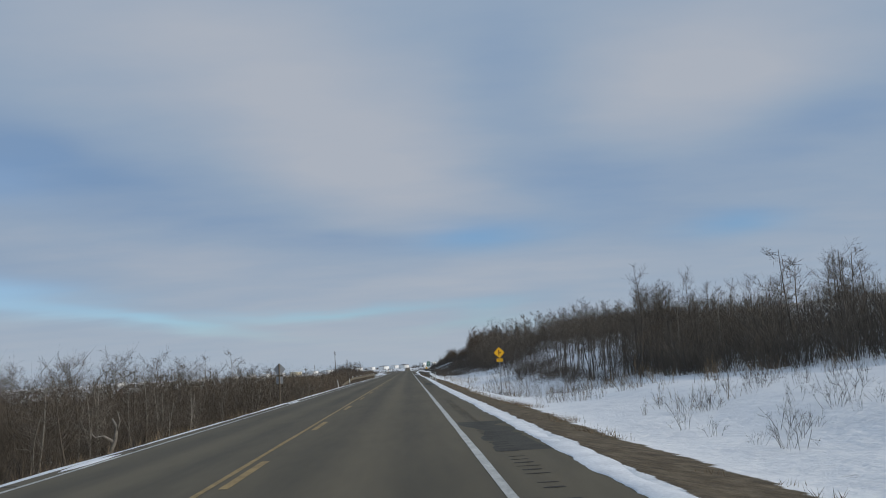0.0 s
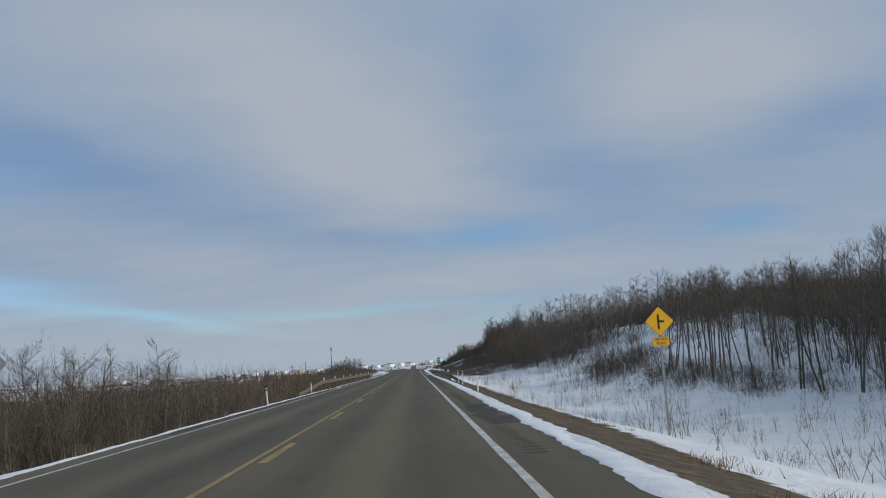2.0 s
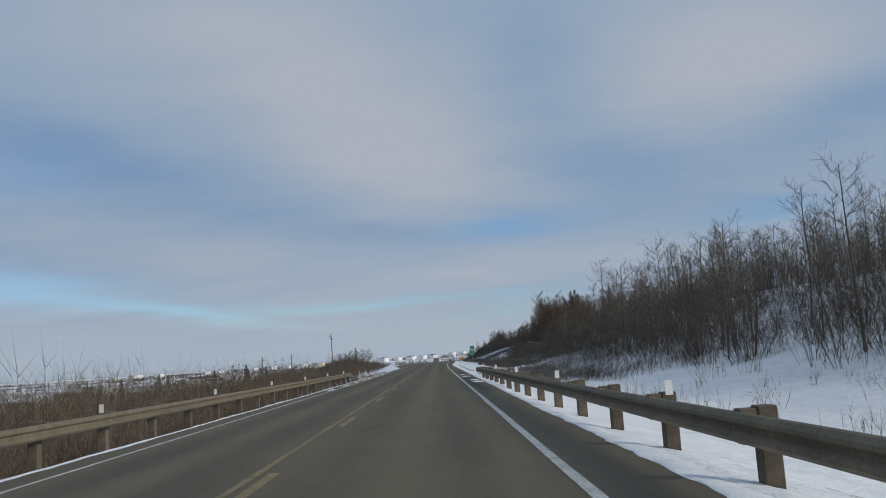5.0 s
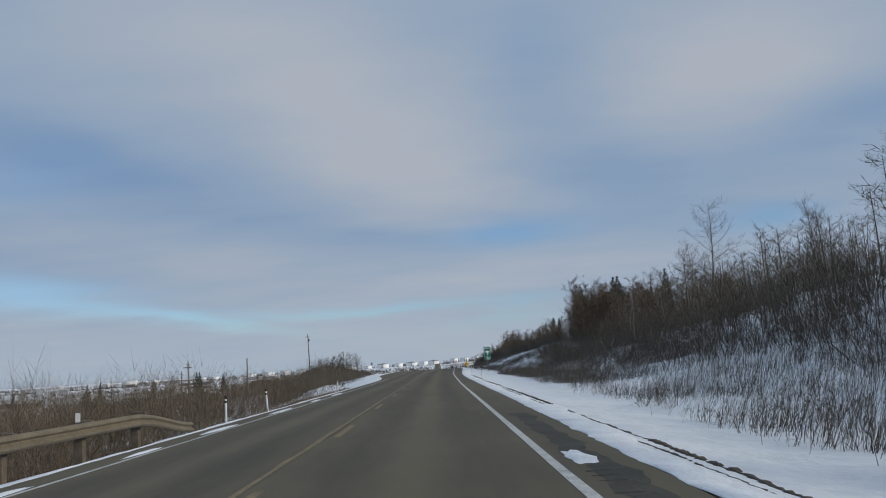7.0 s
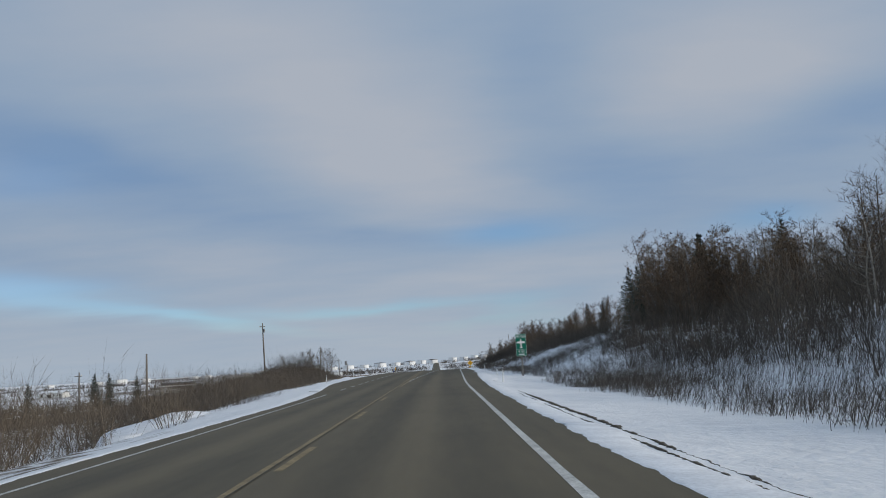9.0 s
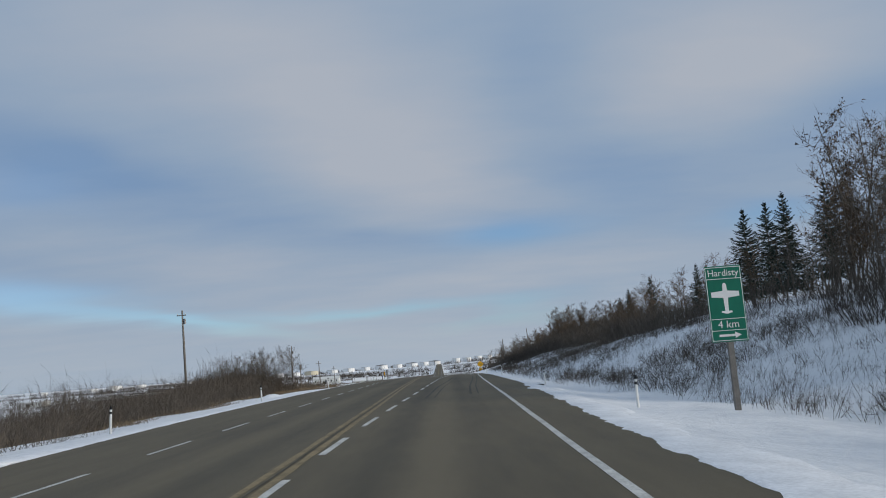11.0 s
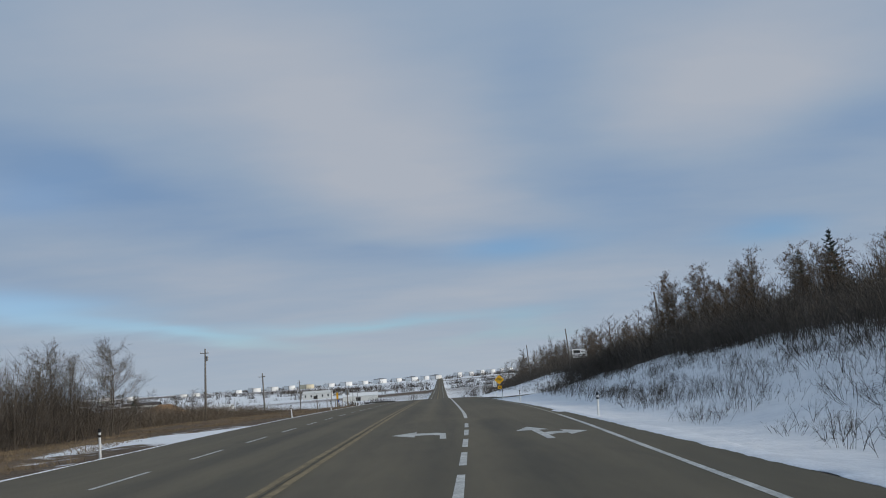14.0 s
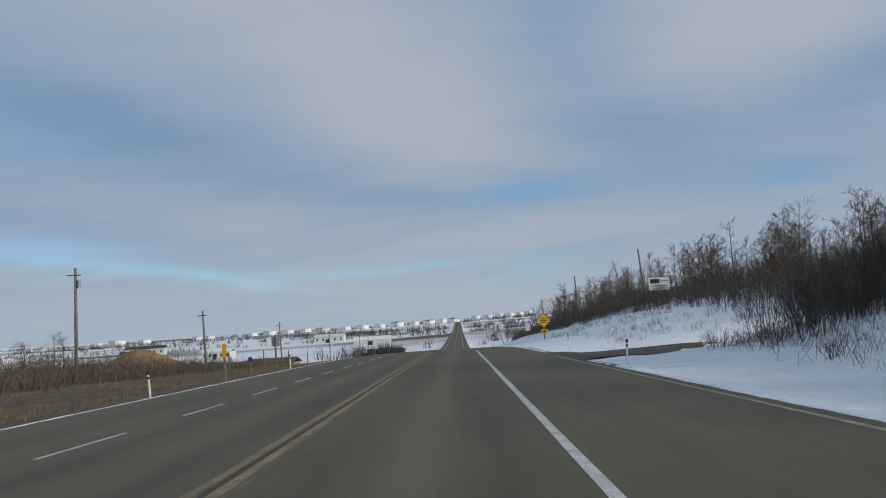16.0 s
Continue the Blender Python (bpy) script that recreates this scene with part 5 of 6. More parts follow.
for x, y, top in ((-30, 158, 6.3), (-33, 151, 5.3), (-31.5, 161, 4.6), (-22, 110, 1.6), (-34, 120, 1.8), (-16, 62, 1.8), (-14, 48, 1.2), (-46, 141, 1.5), (-20, 80, 1.9), (-27, 92, 2.0), (-17, 126, 0.6), (-12.5, 70, 0.8), (-13, 55, 1.0), (-15, 88, 0.9), (-11.5, 78, 0.2), (-13.5, 98, 0.3)):
    plant(("pale", int(rs.randint(2))), x, y, top - ground_z(x, y), 4)

for x, y, top in ((-45, 135, 5.7), (-49, 131, 5.2), (-53, 137, 5.0), (-59, 133, 4.4), (-65, 138, 4.0), (-72, 134, 3.6), (-39, 141, 5.0), (-36, 147, 4.3), (-80, 140, 3.4), (-42, 128, 3.6), (-56, 124, 3.0), (-33, 136, 2.6)):
    plant(("round", int(rs.randint(2))), x, y, top - ground_z(x, y), 4)

# the stand that keeps its dead leaves, above the road
for _ in range(26):
    y = rs.uniform(308, 340)
    x = max(4.0 + 0.43 * (y - 276.5), 24) + rs.uniform(0, 13)
    plant(("leafy", int(rs.randint(2))), x, y, rs.uniform(10.8, 13.2) - ground_z(x, y), 3)

# the wooded hillside: front rows tree by tree
count = 0
while count < 160:
    y = rs.uniform(45, 345)
    d0 = np.interp(y, [40, 55, 70, 95, 120, 150, 165, 205, 225, 260, 345], [25, 22, 19.5, 19.5, 24, 27, 31, 29, 19, 18, 22])
    d = d0 + abs(rs.normal()) * 11
    x = edge_r(y) + d
    if d > 52:
        continue
    kind = ("aspen", int(rs.randint(3))) if rs.uniform() < 0.82 else ("pale", int(rs.randint(2)))
    if 285 < y < 335 and rs.uniform() < 0.75:
        kind = ("leafy", int(rs.randint(2)))
    tall = (rs.uniform(5.0, 7.0) if y < 90 else rs.uniform(3.6, 5.1)) if y < 205 else rs.uniform(5.0, 7.2)
    tall = max(min(tall, (canopy(y) - ground_z(x, y)) * rs.uniform(0.85, 1.0)), 2.5)
    plant(kind, x, y, tall, 6 if y < 110 else 3.5, wide=1.3)
    count += 1
count = 0
while count < 70:
    y = rs.uniform(340, 640)
    if 447 < y < 468:
        continue
    d0 = np.interp(y, [340, 360, 400, 430, 446, 470, 520, 640], [22, 15, 16, 15.5, 15, 18, 17, 16])
    x = edge_r(y) + d0 + abs(rs.normal()) * 8
    if 466 < y < 530 and abs(x - 2.4 - 0.247 * (y - 413.7)) < 3.5:
        continue
    kind = ("leafy", int(rs.randint(2))) if rs.uniform() < 0.6 else ("aspen", int(rs.randint(3)))
    tall = min(rs.uniform(4.8, 7.6), (crest_top(x, y) - ground_z(x, y)) * rs.uniform(0.72, 0.92))
    if tall > 1.6:
        plant(kind, x, y, tall, 5)
    count += 1
count = 0
while count < 60:
    y = rs.uniform(48, 260)
    x = edge_l(y) - 10 - abs(rs.normal()) * 25
    top = rs.uniform(0.6, 2.2) if y < 110 else rs.uniform(-0.9, 0.8)
    plant((("aspen", int(rs.randint(3))) if rs.uniform() < 0.7 else ("pale", int(rs.randint(2)))), x, y, max(top - ground_z(x, y), 3.0), 5)
    count += 1

for _ in range(70):  # round-crowned trees that rise over the brush below the embankment
    y = rs.uniform(30, 125)
    x = edge_l(y) - rs.uniform(7.5, 32)
    plant(("aspen", int(rs.randint(3))), x, y, rs.uniform(0.9, 2.5) - ground_z(x, y), 5, wide=1.4)

for _ in range(34):  # slim pale stems that lean out of the brush
    y = rs.uniform(38, 120)
    x = edge_l(y) - rs.uniform(6.5, 15)
    plant(("pale", int(rs.randint(2))), x, y, max(rs.uniform(0.0, 1.6) - ground_z(x, y), 2.2), 9, wide=1.4)

for _ in range(16):  # high trees above the green sign
    y = rs.uniform(336, 364)
    x = max(29.5, 2.4 + 0.5 * (y - 289)) + rs.uniform(0, 9)
    plant((("leafy", int(rs.randint(2))) if rs.uniform() < 0.6 else ("aspen", int(rs.randint(3)))), x, y, rs.uniform(13.2, 16.6) - ground_z(x, y), 3)

for x, y, top in ((23.5, 437, 9.6), (25, 441, 10.2), (26.5, 436, 10.4)):  # the tallest, over the bank
    plant(("leafy", int(rs.randint(2))), x, y, top - ground_z(x, y), 4)

for _ in range(105):  # slender trees that stand in the open snow above the ditch
    y = rs.uniform(78, 128)
    x = edge_r(y) + np.interp(y, [78, 95, 113, 128], [19, 17.5, 17, 21]) + abs(rs.normal()) * 7
    plant(("slim", int(rs.randint(3))), x, y, (canopy(y) - ground_z(x, y)) * rs.uniform(0.72, 0.98), 4, wide=0.9)

for _ in range(34):  # leafy small trees along the crest before the side road
    y = rs.uniform(400, 446)
    x = rs.uniform(22, 36)
    tall = (crest_top(x, y) - ground_z(x, y)) * rs.uniform(0.7, 0.9)
    if tall > 2:
        plant(("leafy", int(rs.randint(2))), x, y, tall, 5)

for _ in range(46):  # the stand that comes down to the ditch
    y = rs.uniform(160, 216)
    x = np.interp(y, [160, 190, 216], [21.5, 19.5, 21]) + abs(rs.normal()) * 6
    plant(("aspen", int(rs.randint(3))), x, y, rs.uniform(7.0, 9.4) - ground_z(x, y), 4)

for _ in range(46):  # bare trees on the hill beyond the side road
    y = rs.uniform(480, 640)
    x = edge_r(y) + rs.uniform(16, 36) + max(0, 500 - y) * 0.3
    if 466 < y < 530 and abs(x - 2.4 - 0.247 * (y - 413.7)) < 3.5:  # the board stays in the open
        continue
    plant(("aspen", int(rs.randint(3))), x, y, rs.uniform(7.5, 10.5) + 0.004 * (480 - y) - max(ground_z(x, y), 1), 5, wide=1.25)

for _ in range(22):  # pale slender trunks that lean out of the brush below the embankment
    y = rs.uniform(80, 122)
    x = edge_l(y) - rs.uniform(3.2, 10)
    plant(("pale", int(rs.randint(2))), x, y, max(rs.uniform(-0.5, 1.0) - ground_z(x, y), 2.0), 14, wide=1.1)

for x, y, top in ((-22.0, 425, 5.6), (-24.5, 431, 5.9), (-27.5, 427, 5.8), (-30.5, 432, 5.4)):  # small spreading trees in the big clump
    plant(("round", int(rs.randint(2))), x, y, top - ground_z(x, y), 6, wide=1.15)

# the woods behind, and brush, as joined masses
wood_sets = []
for k in range(3):
    w, cv, cf = tree_arrays(rs, 8.5, 13, 11, 0.30, 0.25, twig_w=0.035)
    wv = np.array([tuple(p) for p in w.v])
    wood_sets.append((np.concatenate([wv, np.array(cv)]), np.concatenate([tri_faces(w), np.array(cf) + len(wv)])))
spots = []
while len(spots) < 240:
    y = rs.uniform(-30, 360)
    d = rs.uniform(26, 66) if 45 < y < 110 else rs.uniform(34, 75)
    if 215 < y < 340:
        d = rs.uniform(22, 60)
    x = edge_r(y) + d
    s = rs.uniform(0.75, 1.12)
    s = min(s, max((canopy(y) - ground_z(x, y)) * rs.uniform(0.85, 1.0), 2.2) / 8.5)
    spots.append((x, y, ground_z(x, y) - 0.1, max(s * 1.25, 0.6), s * (0.98 if 215 < y < 300 else 1.0), rs.uniform(0, 6.28), rs.randint(3)))
v, f = scatter(wood_sets, spots)
tagged(new("hillside_woods", fast_mesh("hillside_woods", v, f, MAT_TWIG)), "dense bare grey-brown winter woods on a hillside", "woods", kind="stuff")
spots = []
while len(spots) < 100:
    y = rs.uniform(360, 700)
    if 447 < y < 468:
        continue
    x = edge_r(y) + np.interp(y, [360, 400, 430, 520, 700], [24, 18, 24, 22, 20]) + abs(rs.normal()) * 16
    s = min(rs.uniform(0.6, 1.0), (crest_top(x, y) - ground_z(x, y)) / 8.5)
    if s < 0.2:
        continue
    spots.append((x, y, ground_z(x, y) - 0.1, s * 1.2, s, rs.uniform(0, 6.28), rs.randint(3)))
for _ in range(90):
    y = rs.uniform(-10, 330)
    x = edge_l(y) - 12 - abs(rs.normal()) * 45
    gz = ground_z(x, y)
    s = max((rs.uniform(0.2, 1.9) if y < 110 else rs.uniform(-1.4, 0.2)) - gz, 2.5) / 8.5
    spots.append((x, y, gz - 0.1, s * 1.15, s, rs.uniform(0, 6.28), rs.randint(3)))
v, f = scatter(wood_sets, spots)
tagged(new("roadside_woods", fast_mesh("roadside_woods", v, f, MAT_TWIG_RED)), "bare reddish-brown winter trees along the road", "woods", kind="stuff")

BRUSH = [shrub_arrays(rs, 3.2, 15, 1.7, 0.022, 3, 4) for _ in range(5)]
THICKET = [shrub_arrays(rs, 3.2, 13, 1.7, 0.040, 3, 3) for _ in range(5)]
STEMS = [shrub_arrays(rs, 1.2, 7, 0.85, 0.014, 3, 2) for _ in range(5)] + [brush_arrays(rs, 1.15, 9, 0.6, 3, 0.013, 0.3) for _ in range(2)]
FINE_SHRUBS = [shrub_arrays(rs, 3.2, 20, 2.3, 0.020, 4, 4) for _ in range(4)]
SHRUBLETS = [shrub_arrays(rs, 1.6, 10, 1.0, 0.020, 3, 2) for _ in range(4)]
WILLOWS = [brush_arrays(rs, 1.45, 11, 0.5, 3, 0.015, 0.16) for _ in range(4)]
STALKS = [shrub_arrays(rs, 1.3, 7, 0.8, 0.016, 3, 4) for _ in range(3)]
WEEDS = [brush_arrays(rs, 0.9, 8, 0.12, 4, 0.014, 0.3) for _ in range(3)]
TUFTS = [brush_arrays(rs, 0.45, 26, 0.22, 0, 0.02, 0.35) for _ in range(3)]


def mass(name, base, n, where, mat, label, category, lean=0.0):
    spots = []
    while len(spots) < n:
        q = where()
        if q is not None:
            x, y, s, sh = q
            spots.append((x, y, ground_z(x, y), s, sh, rs.uniform(0, 6.28), rs.randint(len(base))))
    v, f = scatter(base, spots, lean)
    return tagged(new(name, fast_mesh(name, v, f, mat)), label, category, kind="stuff")


def right_brush():
    y = rs.uniform(60, 345)
    x0 = edge_r(y) + np.interp(y, [60, 120, 150, 165, 205, 225, 300, 345], [26, 22, 19, 30, 22, 12.5, 11.5, 17])
    d = abs(rs.normal()) * 7 if 205 < y < 335 else rs.uniform(0, 26)
    x = x0 + d
    if y < 205 and rs.uniform() < 0.6 and d < 8:
        return None
    s = rs.uniform(0.6, 1.1)
    return x, y, s, s * rs.uniform(0.7, 1.25)


def right_brush_far():
    y = rs.uniform(345, 660) if rs.uniform() < 0.7 else rs.uniform(395, 447)
    if 447 < y < 468:
        return None
    x = edge_r(y) + np.interp(y, [345, 360, 400, 430, 446, 480, 520, 660], [15.5, 11.3, 11.6, 12, 11, 16, 14, 13]) + abs(rs.normal()) * 5
    s = rs.uniform(0.6, 1.1)
    return x, y, s, min(s * rs.uniform(0.75, 1.3), max(crest_top(x, y) - ground_z(x, y), 0.8) / 2.5)


def bank_stems():
    y = rs.uniform(180, 447)
    lo = np.interp(y, [180, 195, 213, 260, 300, 325, 345, 385, 410, 440], [4.0, 3.7, 4.3, 5.2, 5.2, 4.5, 2.0, 2.3, 4.0, 4.6])
    hi = np.interp(y, [180, 215, 260, 300, 345, 400, 440], [26, 21, 19, 20, 22, 14, 16])
    d = lo + (hi - lo) * rs.uniform(0, 1) ** 1.2
    clump = nz(d, y, 0.16, 3.3) + 0.5 * nz(d, y, 0.5, 6.7)
    if clump < (-0.12 if y > 300 else -0.3) - 0.35 * rs.uniform():
        return None
    s = rs.uniform(0.6, 1.05) * (1.0 + 0.5 * max(clump, 0))
    return edge_r(y) + d, y, s, s * rs.uniform(0.65, 1.05)


def underwood():
    """The dense lower storey of the woods."""
    y = rs.uniform(25, 345)
    d0 = np.interp(y, [25, 55, 70, 95, 110, 135, 160, 205, 225, 300, 345], [28, 23, 20.5, 22, 29, 39, 42, 34, 21, 19, 21])
    d = d0 + rs.uniform(0, 16)
    s = rs.uniform(0.55, 1.25) * (1.3 if 205 < y < 345 else 1.0)
    return edge_r(y) + d, y, s * 1.1, s * rs.uniform(0.5, 1.7)


def near_underwood():
    """The thick lower storey of the woods above the first ditch."""
    y = rs.uniform(40, 100)
    d = np.interp(y, [40, 55, 70, 100], [25, 22, 20, 22]) + 20 * rs.uniform(0, 1) ** 1.3
    s = rs.uniform(0.7, 1.4)
    x = edge_r(y) + d
    return x, y, s, min(s * rs.uniform(0.8, 1.7), max(8.9 - ground_z(x, y), 1.5) / 3.2)


def crest_underwood():
    """The dark band of woods along the top of the open snow slope."""
    y = rs.uniform(84, 205)
    x = edge_r(y) + np.interp(y, [84, 100, 118, 140, 168, 205], [24, 26, 30, 35, 38, 33]) + 13 * rs.uniform(0, 1)
    tall = max((canopy(y) - ground_z(x, y)) * rs.uniform(0.55, 0.95), 1.4)
    return x, y, rs.uniform(0.8, 1.3), tall / 3.2


def gravel_tufts():
    y = rs.uniform(4, 132)
    d = rs.normal(2.2, 0.4)
    if nz(d, y, 0.35, 2.7) < -0.1:
        return None
    s = rs.uniform(0.4, 0.9)
    return edge_r(y) + max(d, 1.0), y, s, s * rs.uniform(0.4, 0.9)


def knoll_brush():
    if rs.uniform() < 0.55:
        y = rs.uniform(443.5, 447.8)
        x = 16.5 + 19 * rs.uniform(0, 1) ** 1.2
        s = np.interp(x, [16.5, 18, 21, 32], [0.7, 1.6, 3.2, 4.2]) / 2.6 * rs.uniform(0.6, 1.1)
    else:
        y = rs.uniform(468, 510)
        x = rs.uniform(26, 50) + (y - 466) * 0.15
        s = rs.uniform(0.9, 1.7)
    return x, y, s, s * rs.uniform(0.8, 1.25)


def flats_brush():
    y = rs.uniform(466, 540)
    x = -rs.uniform(20, 66) - abs(rs.normal()) * 4
    tall = min(max(rs.normal(0.5, 0.7) + 0.8 * nz(x, y, 0.12, 5.5) - ground_z(x, y), 0.9), 1.3 + 0.14 * (-x - 20))
    return x, y, tall / 2.6 * 1.2, tall / 2.5


def knoll_thicket():
    """Dark tangled brush on the near side of the side road, low at the foot and tall on the knoll."""
    y = rs.uniform(441.0, 447.2)
    x = 12.4 + 14 * rs.uniform(0, 1) ** 1.15
    top = np.interp(x, [12.4, 13.6, 14.5, 16, 20, 26], [0.4, 1.5, 2.6, 3.8, 5.0, 5.6]) + rs.normal() * 0.45
    tall = min(max(top - ground_z(x, y), 0.6), 5.5)
    return x, y, max(tall, 1.2) / 3.2 * 0.8, tall / 3.2


def stand_brush():
    if rs.uniform() < 0.16:
        x, y = rs.normal(22.3, 1.7), rs.normal(131, 2.6)
        s = rs.uniform(0.8, 1.4)
        return x, y, s * 0.85, s
    y = rs.uniform(159, 218)
    x = np.interp(y, [160, 190, 216], [20.5, 18.4, 19]) + rs.uniform(0, 1) ** 1.5 * 14
    s = rs.uniform(0.7, 1.5)
    return x, y, s, s * rs.uniform(0.8, 1.3)


def ditch_willows():
    y = rs.uniform(182, 296)
    d = np.interp(y, [182, 195, 213, 260, 296], [4.6, 4.2, 4.8, 5.6, 5.8]) + 15 * rs.uniform(0, 1) ** 1.25
    if nz(d, y, 0.14, 5.1) < -0.28:
        return None
    s = rs.uniform(0.65, 1.15)
    return edge_r(y) + d, y, s, s * rs.uniform(0.7, 1.1)


def hilltop_brush():
    if rs.uniform() < 0.5:
        y = rs.uniform(404, 447)
        x = rs.uniform(20.5, 36)
    else:
        y = rs.uniform(486, 600)
        x = edge_r(y) + rs.uniform(18, 42) + max(0, 505 - y) * 0.3
        if y < 530 and abs(x - 2.4 - 0.247 * (y - 413.7)) < 3.0:
            return None
    tall = max((crest_top(x, y) - ground_z(x, y)) * rs.uniform(0.45, 0.8), 1.5)
    return x, y, rs.uniform(0.9, 1.5), tall / 3.2


def sign_bank_shrubs():
    """Twiggy shrubs in clumps on the bank round the green sign and on to the crest."""
    y = rs.uniform(298, 400)
    d = np.interp(y, [298, 320, 345, 400], [6.5, 6.0, 3.6, 4.0]) + 13 * rs.uniform(0, 1)
    if nz(d, y, 0.13, 11.3) < -0.05:
        return None
    s = rs.uniform(0.6, 1.05)
    return edge_r(y) + d, y, s, s * rs.uniform(0.7, 1.0)


def far_bank_stems():
    y = rs.uniform(463, 515)
    d = rs.uniform(5, 21)
    if nz(d, y, 0.15, 6.1) < -0.1:
        return None
    s = rs.uniform(0.5, 1.0)
    return edge_r(y) + d, y, s, s * rs.uniform(0.6, 1.0)


def ditch_stalks():
    y = rs.uniform(12, 120)
    d = rs.uniform(4.5, 24)
    if nz(d, y, 0.10, 9.1) < 0.06:
        return None
    s = rs.uniform(0.35, 0.8) * (1.0 if y < 60 else 0.62)
    return edge_r(y) + d, y, s, s * rs.uniform(0.8, 1.3)


def foot_shrubs():
    y = rs.uniform(82, 124)
    d = np.interp(y, [82, 95, 113, 124], [17, 15.5, 15, 18]) + rs.uniform(0, 4)
    s = rs.uniform(0.3, 0.62)
    return edge_r(y) + d, y, s, s * rs.uniform(0.8, 1.2)


def slope_stems():
    y = rs.uniform(88, 215)
    d = rs.uniform(10, 36)
    if nz(d, y, 0.09, 7.3) < -0.12 or rs.uniform() > smooth(9, 24, d):
        return None
    s = rs.uniform(0.5, 1.0)
    return edge_r(y) + d, y, s, s * rs.uniform(0.7, 1.4)


def ditch_weeds():
    y = rs.uniform(8, 180)
    d = rs.uniform(3.5, 22)
    if nz(d, y, 0.15, 1.3) < 0.0:
        return None
    s = rs.uniform(0.7, 1.6)
    return edge_r(y) + d, y, s, s * rs.uniform(0.7, 1.3)


def left_brush(y0, y1):
    y = rs.uniform(y0, y1)
    lo = np.interp(y, [10, 40, 100, 200, 240, 280, 320], [9, 6.0, 5.0, 4.5, 4.5, 3.0, 3.0])
    d = lo + abs(rs.normal()) * (24 if y < 180 else 32)
    s = rs.uniform(0.7, 1.15)
    x = edge_l(y) - d
    top = np.interp(y, [10, 60, 110, 160, 300], [1.6, 1.6, 1.2, 1.0, 1.2]) - 0.2 + min(max(rs.normal() * 0.9, -1.4), 1.1)
    tall = min(max(top - ground_z(x, y), 0.8), ((0.5 + 0.20 * d) if y < 70 and d < 12 else (0.8 + 0.42 * d)) if y < 240 else (0.9 + 0.45 * d))
    return x, y, s * max(tall / 2.6, 0.5), tall / 2.5


def left_verge_brush():
    y = rs.uniform(282, 350)
    d = rs.uniform(0, 12)
    s = np.interp(d, [0, 2.4, 12], [0.8, 2.0, 3.1]) / 2.5 * rs.uniform(0.7, 1.15)
    return edge_l(y) - d - np.interp(y, [282, 328, 350], [2.6, 2.6, 4.6]), y, s, s


def left_belt():
    """The belt of brush that runs back from the verge to the big clump."""
    y = rs.uniform(346, 424)
    dd = 13 * rs.uniform(0, 1) ** 1.3
    x = edge_l(y) - np.interp(y, [346, 353, 368, 380, 400, 424], [4.2, 5.0, 6.5, 9.0, 13.5, 19]) - dd
    top = np.interp(y, [346, 365, 385, 400, 424], [1.5, 1.7, 2.4, 3.2, 3.4]) + rs.normal() * 0.4
    tall = min(max(top - ground_z(x, y), 0.6), 1.0 + 1.0 * dd)
    return x, y, max(tall, 1.0) / 3.2, tall / 3.0


def left_mound():
    a, r = rs.uniform(0, 6.283), math.sqrt(rs.uniform(0, 1))
    x, y = -30.0 + 7.5 * r * math.cos(a), 425 + 13 * r * math.sin(a)
    tall = (5.0 - 3.2 * r * r + rs.normal() * 0.9 + 1.2 * nz(x, y, 0.25, 2.2) - 0.5) - ground_z(x, y)
    return x, y, max(tall, 1) / 2.5 * 0.75, max(tall, 1) / 2.5


def left_far_brush():
    y = rs.uniform(262, 640)
    d = np.interp(y, [270, 300, 325, 345, 380, 425, 438, 463, 470, 520, 640], [4, 4, 5, 12, 16, 22, 32, 32, 22, 18, 16]) + abs(rs.normal()) * 18
    s = rs.uniform(0.6, 1.0)
    return edge_l(y) - d, y, s, s * rs.uniform(0.45, 0.75) * np.interp(y, [300, 420, 440, 530, 560], [1, 1, 1.2, 1.2, 1.0])


def verge_grass():
    y = rs.uniform(328, 500)
    d = rs.uniform(2.0, 17 if y < 425 else 26)
    if nz(d, y, 0.2, 5.3) < -0.2 or (y < 404 and d < 4.5 and not 374 < y < 391) or (y < 425 and d < 6 and nz(edge_l(y) - d, y, 0.28, 9.0) > 0.05):
        return None
    s = rs.uniform(0.6, 1.3)
    return edge_l(y) - d, y, s * 1.3, s * rs.uniform(0.35, 0.75)


def early_verge_grass():
    y = rs.uniform(5, 250)
    d = rs.uniform(0.7, 6)
    s = rs.uniform(0.6, 1.3)
    return edge_l(y) - d, y, s, s * rs.uniform(0.6, 1.3)


mass("hillside_brush", THICKET, 720, right_brush, MAT_BRUSH, "dense dark brush under the hillside trees", "brush")
mass("crest_brush", THICKET, 1150, right_brush_far, MAT_BRUSH, "dark leafless brush along the top of the snowy bank", "brush")
mass("bank_willows", STEMS, 3900, bank_stems, MAT_BRUSH, "thin leafless willow stems that stick out of a snowy bank", "shrubs", 0.16)
mass("ditch_willows", WILLOWS, 1700, ditch_willows, MAT_BRUSH, "tall dense willow stems on the snowy bank above the ditch", "shrubs", 0.28)
mass("hilltop_brush", THICKET, 420, hilltop_brush, MAT_BRUSH, "dense dark brush between the trees on the hilltop", "brush")
mass("sign_bank_shrubs", SHRUBLETS, 900, sign_bank_shrubs, MAT_BRUSH, "twiggy dark shrubs in clumps on the snowy bank", "shrubs")
mass("foot_shrubs", BRUSH, 150, foot_shrubs, MAT_BRUSH, "low leafless shrubs at the foot of the slender trees", "shrubs")
mass("slope_willows", STEMS, 1700, slope_stems, MAT_BRUSH, "thin leafless shrub stems on an open snow slope", "shrubs")
